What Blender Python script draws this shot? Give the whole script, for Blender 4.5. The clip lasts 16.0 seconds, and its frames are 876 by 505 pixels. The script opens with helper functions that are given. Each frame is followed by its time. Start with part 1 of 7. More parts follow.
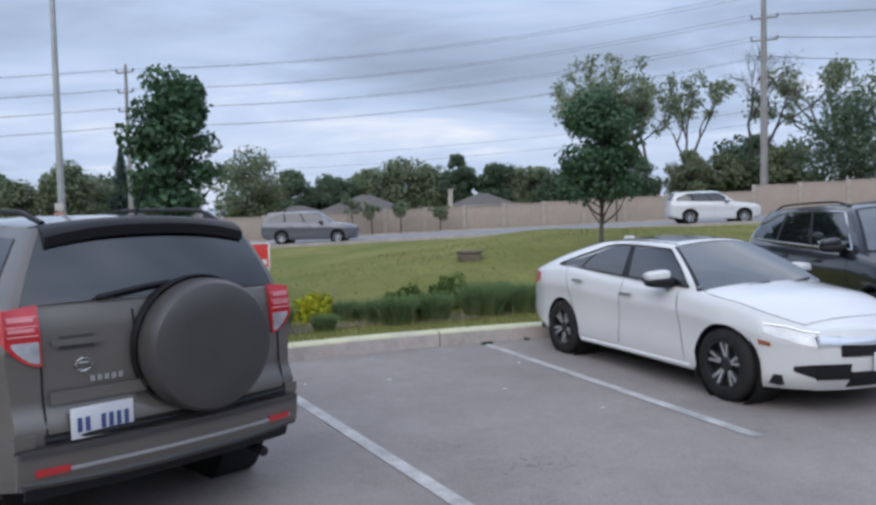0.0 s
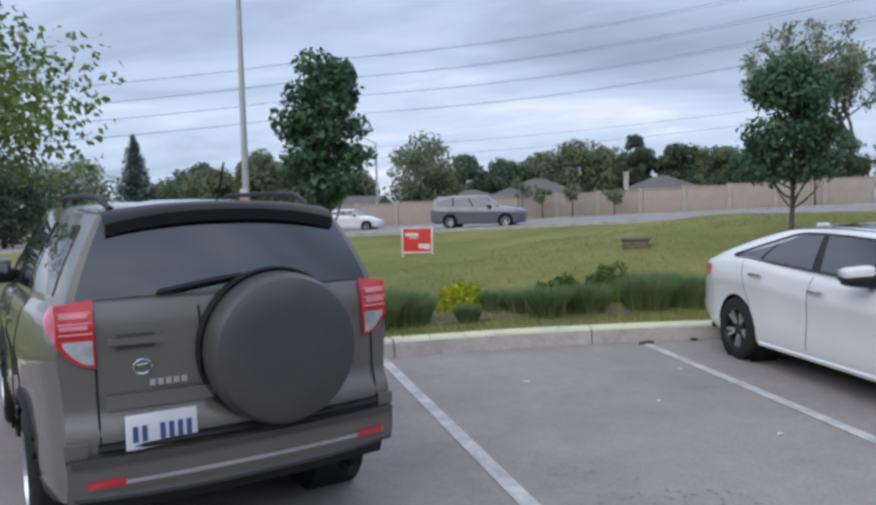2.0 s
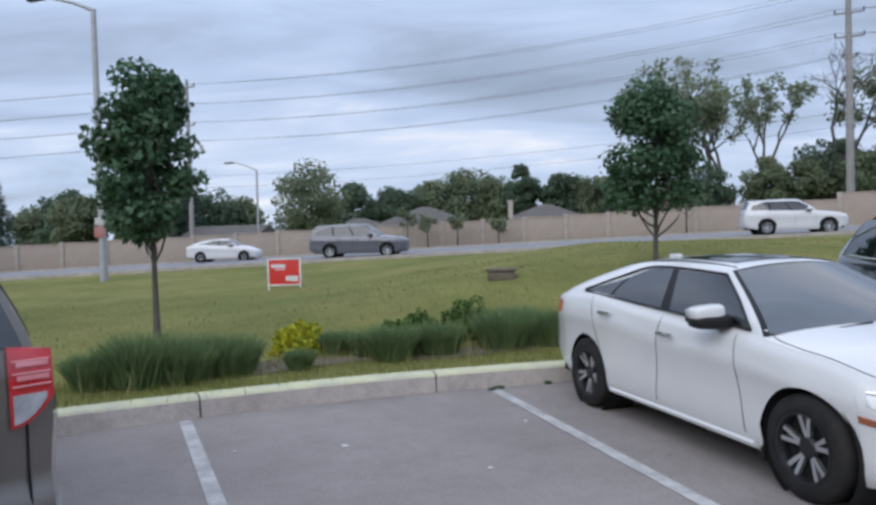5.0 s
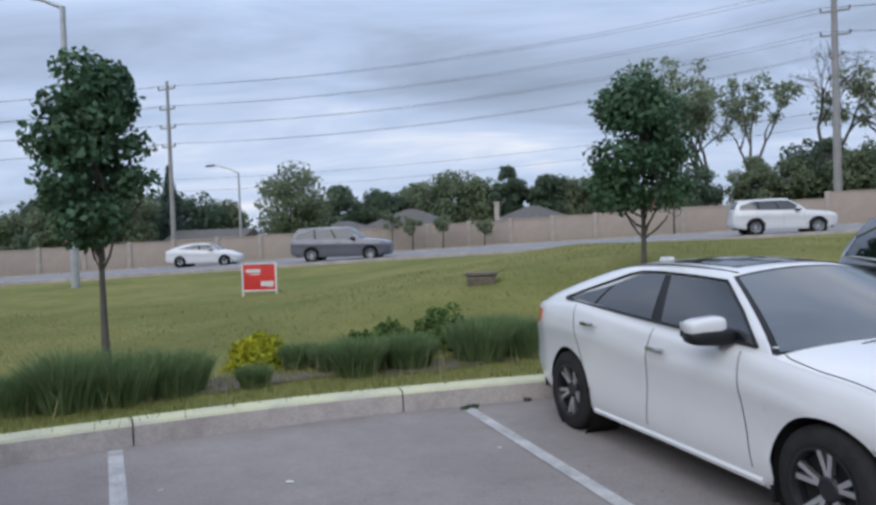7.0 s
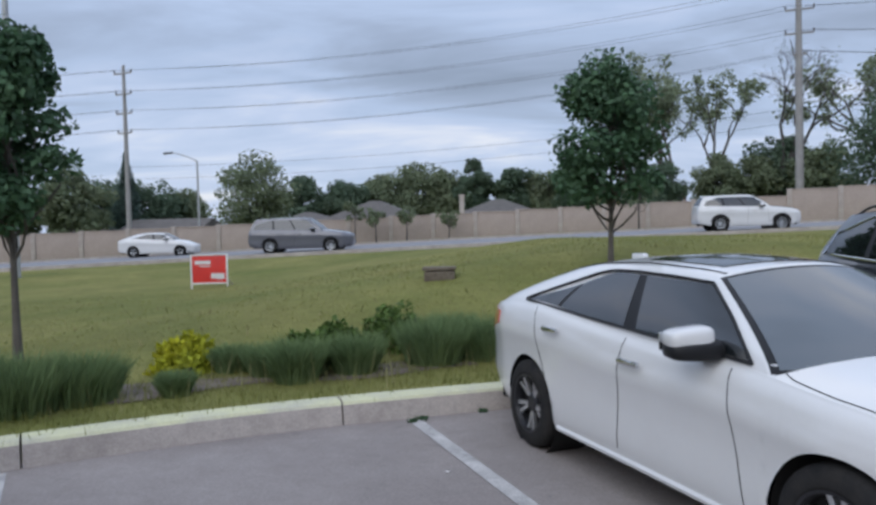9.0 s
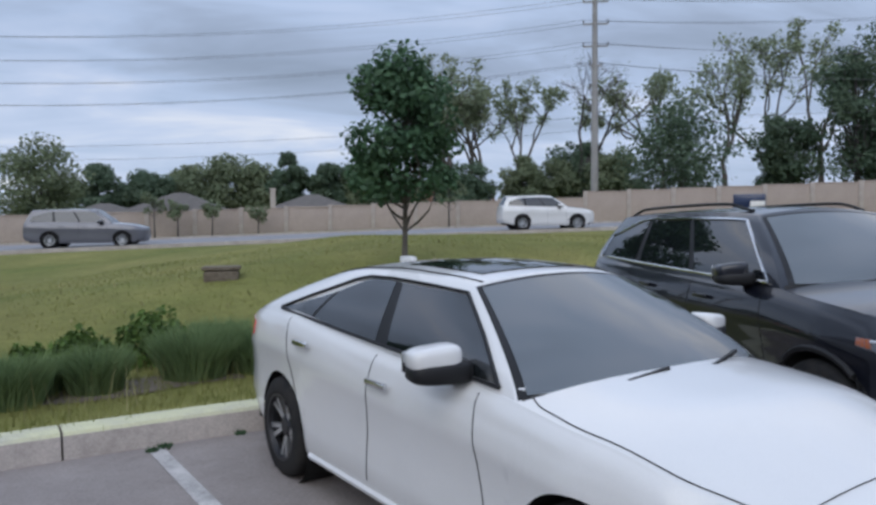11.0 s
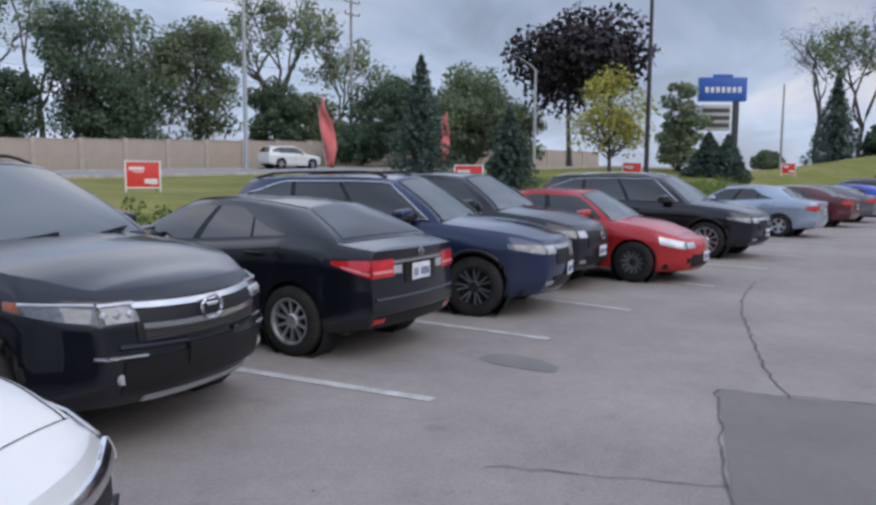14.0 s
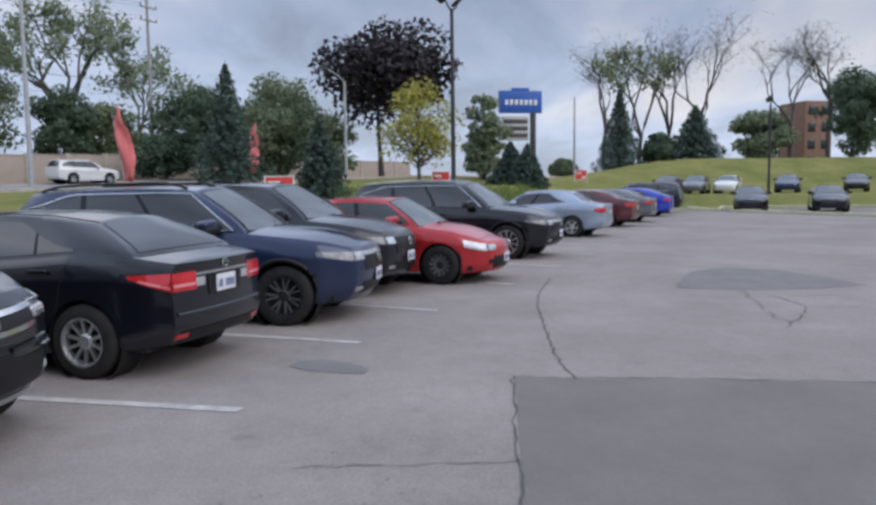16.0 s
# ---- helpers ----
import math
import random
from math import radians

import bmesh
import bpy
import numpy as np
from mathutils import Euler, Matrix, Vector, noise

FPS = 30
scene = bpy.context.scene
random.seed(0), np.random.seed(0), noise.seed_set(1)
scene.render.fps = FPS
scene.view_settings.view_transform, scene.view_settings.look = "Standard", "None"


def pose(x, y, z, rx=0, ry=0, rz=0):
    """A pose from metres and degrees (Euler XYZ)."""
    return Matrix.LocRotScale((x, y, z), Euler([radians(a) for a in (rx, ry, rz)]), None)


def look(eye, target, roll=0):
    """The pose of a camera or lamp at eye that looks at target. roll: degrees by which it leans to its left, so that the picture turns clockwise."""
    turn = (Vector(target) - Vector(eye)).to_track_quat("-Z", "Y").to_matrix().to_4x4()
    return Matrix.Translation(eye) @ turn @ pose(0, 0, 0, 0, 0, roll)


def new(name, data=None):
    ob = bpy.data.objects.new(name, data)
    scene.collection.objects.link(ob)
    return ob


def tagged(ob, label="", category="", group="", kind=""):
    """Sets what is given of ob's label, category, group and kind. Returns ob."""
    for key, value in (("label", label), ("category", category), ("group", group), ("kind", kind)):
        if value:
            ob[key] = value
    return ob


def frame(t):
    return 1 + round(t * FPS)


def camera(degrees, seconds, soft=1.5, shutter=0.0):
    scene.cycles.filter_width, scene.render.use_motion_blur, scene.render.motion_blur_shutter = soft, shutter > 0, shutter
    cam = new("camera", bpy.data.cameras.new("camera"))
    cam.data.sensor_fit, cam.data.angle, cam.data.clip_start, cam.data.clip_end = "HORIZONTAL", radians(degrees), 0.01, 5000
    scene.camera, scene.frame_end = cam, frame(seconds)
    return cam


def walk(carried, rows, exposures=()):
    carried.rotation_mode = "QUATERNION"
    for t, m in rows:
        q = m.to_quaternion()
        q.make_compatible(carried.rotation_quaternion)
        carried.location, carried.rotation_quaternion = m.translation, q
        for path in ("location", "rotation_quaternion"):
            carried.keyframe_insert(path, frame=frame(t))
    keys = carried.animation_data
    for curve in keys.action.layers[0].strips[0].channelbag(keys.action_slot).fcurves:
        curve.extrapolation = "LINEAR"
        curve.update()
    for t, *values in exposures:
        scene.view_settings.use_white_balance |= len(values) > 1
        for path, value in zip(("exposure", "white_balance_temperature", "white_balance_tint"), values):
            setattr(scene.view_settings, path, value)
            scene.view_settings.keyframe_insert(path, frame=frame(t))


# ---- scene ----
cam = camera(60.98, 16.0, soft=2.9)
ROWS = [
    (0.0, 0.000, 0.000, 1.676, -0.05, -2.55, 1.34),
    (0.5, 0.145, 0.190, 1.666, 1.37, -2.72, 1.37),
    (1.0, 0.274, 0.360, 1.680, 4.22, -2.99, 1.48),
    (1.5, 0.298, 0.592, 1.670, 8.38, -3.18, 1.41),
    (2.0, 0.280, 0.790, 1.672, 13.38, -3.46, 1.42),
    (2.5, 0.359, 1.003, 1.672, 18.28, -2.87, 0.87),
    (3.0, 0.427, 1.200, 1.680, 16.50, -1.69, 0.23),
    (3.5, 0.447, 1.388, 1.688, 11.33, -1.24, 0.67),
    (4.0, 0.520, 1.565, 1.664, 7.78, -1.39, 1.20),
    (4.5, 0.660, 1.769, 1.679, 5.95, -1.52, 1.28),
    (7.0, 0.918, 2.749, 1.672, 4.36, -1.34, 2.06),
    (7.5, 0.891, 2.984, 1.664, 3.78, -1.52, 1.91),
    (8.0, 0.932, 3.169, 1.652, 2.83, -1.75, 1.60),
    (10.5, 1.317, 4.044, 1.661, -4.62, -2.26, 0.97),
    (11.0, 1.500, 4.159, 1.666, -12.13, -2.51, 0.44),
    (11.5, 1.634, 4.346, 1.647, -22.10, -2.85, 0.05),
    (12.0, 1.743, 4.459, 1.646, -31.71, -3.59, -0.08),
    (12.5, 1.868, 4.430, 1.652, -41.07, -4.27, -0.19),
    (13.0, 1.987, 4.345, 1.649, -49.94, -5.09, -0.33),
    (13.5, 2.050, 4.261, 1.645, -58.58, -5.63, -0.27),
    (14.0, 2.136, 4.203, 1.642, -66.73, -5.84, -0.42),
    (14.5, 2.156, 4.147, 1.634, -74.03, -5.50, -0.37),
    (15.0, 2.149, 4.098, 1.652, -79.67, -5.10, -0.28),
    (15.5, 2.171, 4.052, 1.627, -82.87, -4.75, 0.17),
    (16.0, 2.033, 4.055, 1.605, -80.84, -5.04, 0.77),
]
walk(cam, [(t, pose(x, y, z, 90 + pitch, roll, yaw)) for t, x, y, z, yaw, pitch, roll in ROWS],
     [(0.0, 0.20, 6350, 10), (2.5, 0.26, 6400, 10), (4.5, 0.22, 6350, 10), (8.0, 0.12, 6330, 10), (10.5, 0.04, 6300, 10), (12.5, 0.06, 6300, 10), (14.5, 0.27, 6580, 11), (16.0, 0.29, 6580, 11)])

# ---- sky and light ----
world = bpy.data.worlds.new("overcast_sky")
scene.world = world
world.use_nodes = True
wn, wl = world.node_tree.nodes, world.node_tree.links
wn.clear()


def wnode(kind, **kw):
    n = wn.new(kind)
    for k, v in kw.items():
        n.inputs[k].default_value = v
    return n


sky = wn.new("ShaderNodeTexSky")
sky.sky_type, sky.sun_disc = "NISHITA", False
sky.sun_elevation, sky.sun_rotation = radians(40), radians(152)
sky_bg = wnode("ShaderNodeBackground", Strength=0.085)
wl.new(sky.outputs[0], sky_bg.inputs[0])
wco = wn.new("ShaderNodeTexCoord")
split = wn.new("ShaderNodeSeparateXYZ")
wl.new(wco.outputs["Generated"], split.inputs[0])
# cloud sheet: the direction divided by its height gives streets that flatten towards the horizon
hgt = wn.new("ShaderNodeMath")
hgt.operation = "ADD"
hgt.inputs[1].default_value = 0.16
wl.new(split.outputs[2], hgt.inputs[0])
hcl = wn.new("ShaderNodeMath")
hcl.operation = "MAXIMUM"
hcl.inputs[1].default_value = 0.05
wl.new(hgt.outputs[0], hcl.inputs[0])
div = wn.new("ShaderNodeVectorMath")
div.operation = "DIVIDE"
wl.new(wco.outputs["Generated"], div.inputs[0])
comb = wn.new("ShaderNodeCombineXYZ")
for i in range(3):
    wl.new(hcl.outputs[0], comb.inputs[i])
wl.new(comb.outputs[0], div.inputs[1])
wmap = wn.new("ShaderNodeMapping")
wmap.inputs["Scale"].default_value = (0.75, 1.5, 0.9)
wmap.inputs["Rotation"].default_value = (0, 0, radians(14))
wl.new(div.outputs[0], wmap.inputs[0])
cl1 = wnode("ShaderNodeTexNoise", Scale=1.15, Detail=9.0, Roughness=0.56, Distortion=0.5)
cl2 = wnode("ShaderNodeTexNoise", Scale=0.55, Detail=4.0, Roughness=0.5, Distortion=0.2)
wl.new(wmap.outputs[0], cl1.inputs["Vector"])
wl.new(wmap.outputs[0], cl2.inputs["Vector"])
cadd = wn.new("ShaderNodeMath")
cadd.operation = "MULTIPLY_ADD"
cadd.inputs[1].default_value = 0.6
wl.new(cl2.outputs[0], cadd.inputs[0])
csc = wn.new("ShaderNodeMath")
csc.operation = "MULTIPLY"
csc.inputs[1].default_value = 0.6
wl.new(cl1.outputs[0], csc.inputs[0])
wl.new(csc.outputs[0], cadd.inputs[2])
cramp = wn.new("ShaderNodeValToRGB")
els = cramp.color_ramp.elements
els[0].position, els[0].color = 0.40, (0.29, 0.345, 0.45, 1)
els[1].position, els[1].color = 0.80, (0.82, 0.835, 0.90, 1)
for pos, col in ((0.52, (0.37, 0.44, 0.58, 1)), (0.60, (0.46, 0.555, 0.74, 1)), (0.68, (0.56, 0.64, 0.82, 1))):
    e = els.new(pos)
    e.color = col
wl.new(cadd.outputs[0], cramp.inputs[0])
# an overcast sky is brighter overhead than at the horizon
zr = wn.new("ShaderNodeMapRange")
for k, v in ((1, 0.24), (2, 0.50), (3, 1.0), (4, 1.62)):
    zr.inputs[k].default_value = v
wl.new(split.outputs[2], zr.inputs[0])
# a heavier grey bank of cloud in the east, above a pale gap at the horizon
east = wn.new("ShaderNodeVectorMath")
east.operation = "DOT_PRODUCT"
east.inputs[1].default_value = (0.97, -0.24, 0.0)
wl.new(wco.outputs["Generated"], east.inputs[0])
er = wn.new("ShaderNodeMapRange")
er.interpolation_type = "SMOOTHSTEP"
er.inputs[1].default_value, er.inputs[2].default_value = 0.35, 0.95
wl.new(east.outputs["Value"], er.inputs[0])
ez = wn.new("ShaderNodeMapRange")
ez.interpolation_type = "SMOOTHSTEP"
ez.inputs[1].default_value, ez.inputs[2].default_value = 0.03, 0.24
ewob = wn.new("ShaderNodeMath")
ewob.operation = "MULTIPLY_ADD"
ewob.inputs[1].default_value = 0.22
ezs = wn.new("ShaderNodeMath")
ezs.operation = "ADD"
ezs.inputs[1].default_value = -0.11
wl.new(split.outputs[2], ezs.inputs[0])
wl.new(cl2.outputs[0], ewob.inputs[0])
wl.new(ezs.outputs[0], ewob.inputs[2])
wl.new(ewob.outputs[0], ez.inputs[0])
etop = wn.new("ShaderNodeMapRange")
etop.interpolation_type = "SMOOTHSTEP"
for k, v in ((1, 0.24), (2, 0.36), (3, 1.0), (4, 0.0)):
    etop.inputs[k].default_value = v
wl.new(split.outputs[2], etop.inputs[0])
band = wn.new("ShaderNodeMath")
band.operation = "MULTIPLY"
wl.new(ez.outputs[0], band.inputs[0])
wl.new(etop.outputs[0], band.inputs[1])
bank = wn.new("ShaderNodeMath")
bank.operation = "MULTIPLY"
wl.new(er.outputs[0], bank.inputs[0])
wl.new(band.outputs[0], bank.inputs[1])
bmul = wn.new("ShaderNodeMix")
bmul.data_type, bmul.blend_type = "RGBA", "MULTIPLY"
bmul.inputs[7].default_value = (0.60, 0.60, 0.62, 1)
wl.new(bank.outputs[0], bmul.inputs[0])
wl.new(cramp.outputs[0], bmul.inputs[6])
cloud_bg = wn.new("ShaderNodeBackground")
wl.new(bmul.outputs[2], cloud_bg.inputs[0])
wl.new(zr.outputs[0], cloud_bg.inputs[1])
wmix = wn.new("ShaderNodeMixShader")
wmix.inputs[0].default_value = 0.88
wl.new(sky_bg.outputs[0], wmix.inputs[1])
wl.new(cloud_bg.outputs[0], wmix.inputs[2])
wout = wn.new("ShaderNodeOutputWorld")
wl.new(wmix.outputs[0], wout.inputs[0])

sun = new("sun", bpy.data.lights.new("sun", "SUN"))
sun.data.energy, sun.data.angle, sun.data.color = 1.15, radians(60), (1.0, 0.96, 0.9)
sun.matrix_world = look((-14, -26, 25), (0, 0, 0))


# ---- materials ----
def material(name, base, rough=0.6, metal=0.0, other=None, scale=6.0, detail=6.0, fine=0.0, fine_scale=80.0, bump=0.0, bump_scale=60.0,
             coat=0.0, spec=0.5, ior=1.5, stretch=None, dist=0.01, emit=0.0, island=0.0, mottle=0.0, mottle_scale=2.6, spots=0.0, thin=0.0):
    """A principled material: base to other by large noise, fine grain, bump; island: variation from leaf to leaf."""
    m = bpy.data.materials.new(name)
    m.use_nodes = True
    nt = m.node_tree
    n, l = nt.nodes, nt.links
    b = n["Principled BSDF"]
    b.inputs["Roughness"].default_value, b.inputs["Metallic"].default_value = rough, metal
    b.inputs["Specular IOR Level"].default_value = spec
    b.inputs["IOR"].default_value = ior
    b.inputs["Coat Weight"].default_value, b.inputs["Coat Roughness"].default_value = coat, 0.025
    b.inputs["Coat IOR"].default_value = 1.52
    co = n.new("ShaderNodeTexCoord")
    vec = co.outputs["Object"]
    if stretch:
        mp = n.new("ShaderNodeMapping")
        mp.inputs["Scale"].default_value = stretch
        l.new(vec, mp.inputs[0])
        vec = mp.outputs[0]
    col = n.new("ShaderNodeMix")
    col.data_type = "RGBA"
    other = other or tuple(c * 0.85 for c in base)
    col.inputs[6].default_value, col.inputs[7].default_value = (*base, 1), (*other, 1)
    nz = n.new("ShaderNodeTexNoise")
    nz.inputs["Scale"].default_value, nz.inputs["Detail"].default_value, nz.inputs["Roughness"].default_value = scale, detail, 0.62
    l.new(vec, nz.inputs["Vector"])
    rg = n.new("ShaderNodeMapRange")
    rg.inputs[1].default_value, rg.inputs[2].default_value = 0.35, 0.65
    l.new(nz.outputs[0], rg.inputs[0])
    l.new(rg.outputs[0], col.inputs[0])
    out = col.outputs[2]
    if fine:
        fz = n.new("ShaderNodeTexNoise")
        fz.inputs["Scale"].default_value, fz.inputs["Detail"].default_value = fine_scale, 3.0
        l.new(vec, fz.inputs["Vector"])
        fr = n.new("ShaderNodeMapRange")
        for k, v in ((1, 0.3), (2, 0.7), (3, 1 - fine), (4, 1 + fine)):
            fr.inputs[k].default_value = v
        l.new(fz.outputs[0], fr.inputs[0])
        mul = n.new("ShaderNodeMix")
        mul.data_type, mul.blend_type = "RGBA", "MULTIPLY"
        mul.inputs[0].default_value = 1.0
        l.new(out, mul.inputs[6])
        l.new(fr.outputs[0], mul.inputs[7])
        out = mul.outputs[2]
    for amount, sc, lo, hi in ((mottle, mottle_scale, 0.36, 0.64), (mottle * 0.8, mottle_scale * 5.3, 0.4, 0.62), (spots, mottle_scale * 1.7, 0.62, 0.70)):
        if amount:
            mz = n.new("ShaderNodeTexNoise")
            mz.inputs["Scale"].default_value, mz.inputs["Detail"].default_value, mz.inputs["Roughness"].default_value, mz.inputs["Distortion"].default_value = sc, 7.0, 0.66, 0.6
            l.new(vec, mz.inputs["Vector"])
            mr = n.new("ShaderNodeMapRange")
            for k, v in ((1, lo), (2, hi), (3, 1.0 if lo > 0.6 else 1 + amount), (4, 1 - amount)):
                mr.inputs[k].default_value = v
            l.new(mz.outputs[0], mr.inputs[0])
            mul = n.new("ShaderNodeMix")
            mul.data_type, mul.blend_type = "RGBA", "MULTIPLY"
            mul.inputs[0].default_value = 1.0
            l.new(out, mul.inputs[6])
            l.new(mr.outputs[0], mul.inputs[7])
            out = mul.outputs[2]
    if island:
        geo = n.new("ShaderNodeNewGeometry")
        ir = n.new("ShaderNodeMapRange")
        ir.inputs[3].default_value, ir.inputs[4].default_value = 1 - island, 1 + island
        l.new(geo.outputs["Random Per Island"], ir.inputs[0])
        mul = n.new("ShaderNodeMix")
        mul.data_type, mul.blend_type = "RGBA", "MULTIPLY"
        mul.inputs[0].default_value = 1.0
        l.new(out, mul.inputs[6])
        l.new(ir.outputs[0], mul.inputs[7])
        out = mul.outputs[2]
    l.new(out, b.inputs["Base Color"])
    if emit:
        l.new(out, b.inputs["Emission Color"])
        b.inputs["Emission Strength"].default_value = emit
    if bump:
        bz = n.new("ShaderNodeTexNoise")
        bz.inputs["Scale"].default_value, bz.inputs["Detail"].default_value = bump_scale, 4.0
        l.new(vec, bz.inputs["Vector"])
        bp = n.new("ShaderNodeBump")
        bp.inputs["Strength"].default_value, bp.inputs["Distance"].default_value = bump, dist
        l.new(bz.outputs[0], bp.inputs["Height"])
        l.new(bp.outputs[0], b.inputs["Normal"])
    if thin:
        tr = n.new("ShaderNodeBsdfTranslucent")
        l.new(out, tr.inputs[0])
        mx = n.new("ShaderNodeMixShader")
        mx.inputs[0].default_value = thin
        l.new(b.outputs[0], mx.inputs[1])
        l.new(tr.outputs[0], mx.inputs[2])
        l.new(mx.outputs[0], n["Material Output"].inputs[0])
    return m


def paint(name, base, metal=0.0, rough=0.32, dirt=0.12):
    return material(name, base, rough=rough, metal=metal, other=tuple(c * (1 - dirt) + 0.02 * dirt for c in base), scale=1.3, fine=0.03, fine_scale=220, coat=0.9, spec=0.2)


ASPHALT = material("worn_asphalt", (0.284, 0.250, 0.232), 0.9, other=(0.212, 0.183, 0.170), scale=0.36, detail=12, fine=0.13, fine_scale=45, bump=0.35, bump_scale=120, mottle=0.055, mottle_scale=1.7, spots=0.16)
ASPHALT_PATCH = material("newer_asphalt_patch", (0.150, 0.136, 0.124), 0.9, other=(0.168, 0.153, 0.140), scale=1.2, fine=0.08, fine_scale=60, bump=0.25, bump_scale=140, mottle=0.04, mottle_scale=1.3)
ASPHALT_DARK = material("dark_asphalt_stain", (0.150, 0.142, 0.138), 0.85, other=(0.185, 0.176, 0.170), scale=2.0, fine=0.12, fine_scale=50, bump=0.3, bump_scale=120)
CRACK = material("crack_shadow", (0.105, 0.098, 0.093), 0.95, scale=9)
ROAD = material("road_asphalt", (0.24, 0.24, 0.25), 0.9, other=(0.2, 0.2, 0.21), scale=0.5, fine=0.08, fine_scale=20)
CONCRETE = material("kerb_concrete", (0.46, 0.41, 0.37), 0.9, other=(0.36, 0.318, 0.288), scale=2.2, fine=0.12, fine_scale=60, bump=0.3, bump_scale=90, mottle=0.08, mottle_scale=2.0, spots=0.15)
KERB_TOP = material("yellowish_kerb_top", (0.58, 0.57, 0.36), 0.85, other=(0.47, 0.455, 0.35), scale=3.0, fine=0.1, fine_scale=50)
LINE = material("worn_white_line_paint", (0.52, 0.50, 0.48), 0.8, other=(0.31, 0.295, 0.285), scale=5.0, detail=10, fine=0.18, fine_scale=70)
GRASS = material("lawn_grass", (0.126, 0.140, 0.040), 0.95, other=(0.212, 0.198, 0.068), scale=0.25, detail=9, fine=0.16, fine_scale=22, bump=0.3, bump_scale=40, dist=0.03, spec=0.1, mottle=0.10, mottle_scale=0.9)
BLADE = material("grass_blades", (0.175, 0.195, 0.058), 0.9, other=(0.260, 0.25, 0.09), scale=0.9, spec=0.1, island=0.2, thin=0.3)
SEED = material("dry_grass_heads", (0.34, 0.31, 0.16), 0.9, other=(0.22, 0.22, 0.09), scale=3, spec=0.1, island=0.3, thin=0.3)
SOIL = material("bare_soil", (0.12, 0.095, 0.07), 0.95, other=(0.18, 0.15, 0.115), scale=4, fine=0.3, fine_scale=30, bump=0.6, bump_scale=30, dist=0.03)
SHRUB = material("shrub_blades", (0.135, 0.200, 0.088), 0.85, other=(0.185, 0.248, 0.110), scale=2, spec=0.1, island=0.25, thin=0.3)
SHRUB_DARK = material("shrub_leaves", (0.075, 0.13, 0.032), 0.7, other=(0.12, 0.18, 0.045), scale=2, spec=0.25, island=0.45, thin=0.3)
SHRUB_YELLOW = material("golden_shrub_leaves", (0.42, 0.40, 0.02), 0.7, other=(0.30, 0.33, 0.03), scale=2, spec=0.2, island=0.3, thin=0.3)
LEAF_DARK = material("dark_maple_leaves", (0.052, 0.108, 0.058), 0.6, other=(0.082, 0.148, 0.072), scale=1.2, spec=0.3, island=0.4, thin=0.3)
LEAF_MID = material("mid_green_leaves", (0.150, 0.190, 0.110), 0.7, other=(0.190, 0.220, 0.135), scale=0.4, spec=0.12, island=0.16, thin=0.3)
LEAF_DEEP = material("deep_green_leaves", (0.085, 0.130, 0.085), 0.7, other=(0.118, 0.160, 0.105), scale=0.4, spec=0.12, island=0.16, thin=0.3)
LEAF_BLUE = material("spruce_needles", (0.075, 0.120, 0.098), 0.75, other=(0.110, 0.158, 0.130), scale=1.0, spec=0.2, island=0.45, thin=0.3)
LEAF_LIGHT = material("young_green_leaves", (0.19, 0.25, 0.07), 0.7, other=(0.14, 0.20, 0.06), scale=0.8, spec=0.2, island=0.4, thin=0.3)
LEAF_PALE = material("pale_sparse_leaves", (0.25, 0.29, 0.19), 0.8, other=(0.20, 0.24, 0.15), scale=0.5, spec=0.15, island=0.25, thin=0.3)
LEAF_GOLD = material("yellow_green_leaves", (0.40, 0.36, 0.08), 0.7, other=(0.29, 0.29, 0.08), scale=0.8, spec=0.2, island=0.35, thin=0.3)
LEAF_PURPLE = material("dark_purple_leaves", (0.018, 0.014, 0.018), 0.6, other=(0.03, 0.022, 0.026), scale=0.8, spec=0.3, island=0.3)
BARK = material("grey_bark", (0.12, 0.105, 0.09), 0.9, other=(0.075, 0.065, 0.058), scale=5, fine=0.25, fine_scale=40, bump=0.6, bump_scale=30, stretch=(3, 3, 0.7))
BARK_DARK = material("dark_bark", (0.075, 0.068, 0.064), 0.9, scale=5, fine=0.2, bump=0.4)
STEEL = material("galvanised_steel", (0.42, 0.43, 0.44), 0.55, metal=0.35, other=(0.34, 0.35, 0.36), scale=3, fine=0.06)
POLE_DARK = material("dark_painted_pole", (0.03, 0.03, 0.032), 0.5, scale=3)
POLE_CONC = material("grey_pole", (0.33, 0.32, 0.31), 0.85, other=(0.26, 0.25, 0.245), scale=1.5, fine=0.1)
WIRE = material("black_cable", (0.11, 0.115, 0.125), 0.7)
WALL = material("beige_barrier_panel", (0.40, 0.33, 0.29), 0.9, other=(0.34, 0.28, 0.245), scale=0.6, fine=0.08, fine_scale=12, bump=0.2, bump_scale=20)
POST = material("barrier_post", (0.42, 0.37, 0.33), 0.9, other=(0.35, 0.3, 0.27), scale=2, fine=0.08)
BRICK = material("brown_brick", (0.22, 0.12, 0.09), 0.9, other=(0.27, 0.16, 0.12), scale=2, fine=0.2, fine_scale=20)
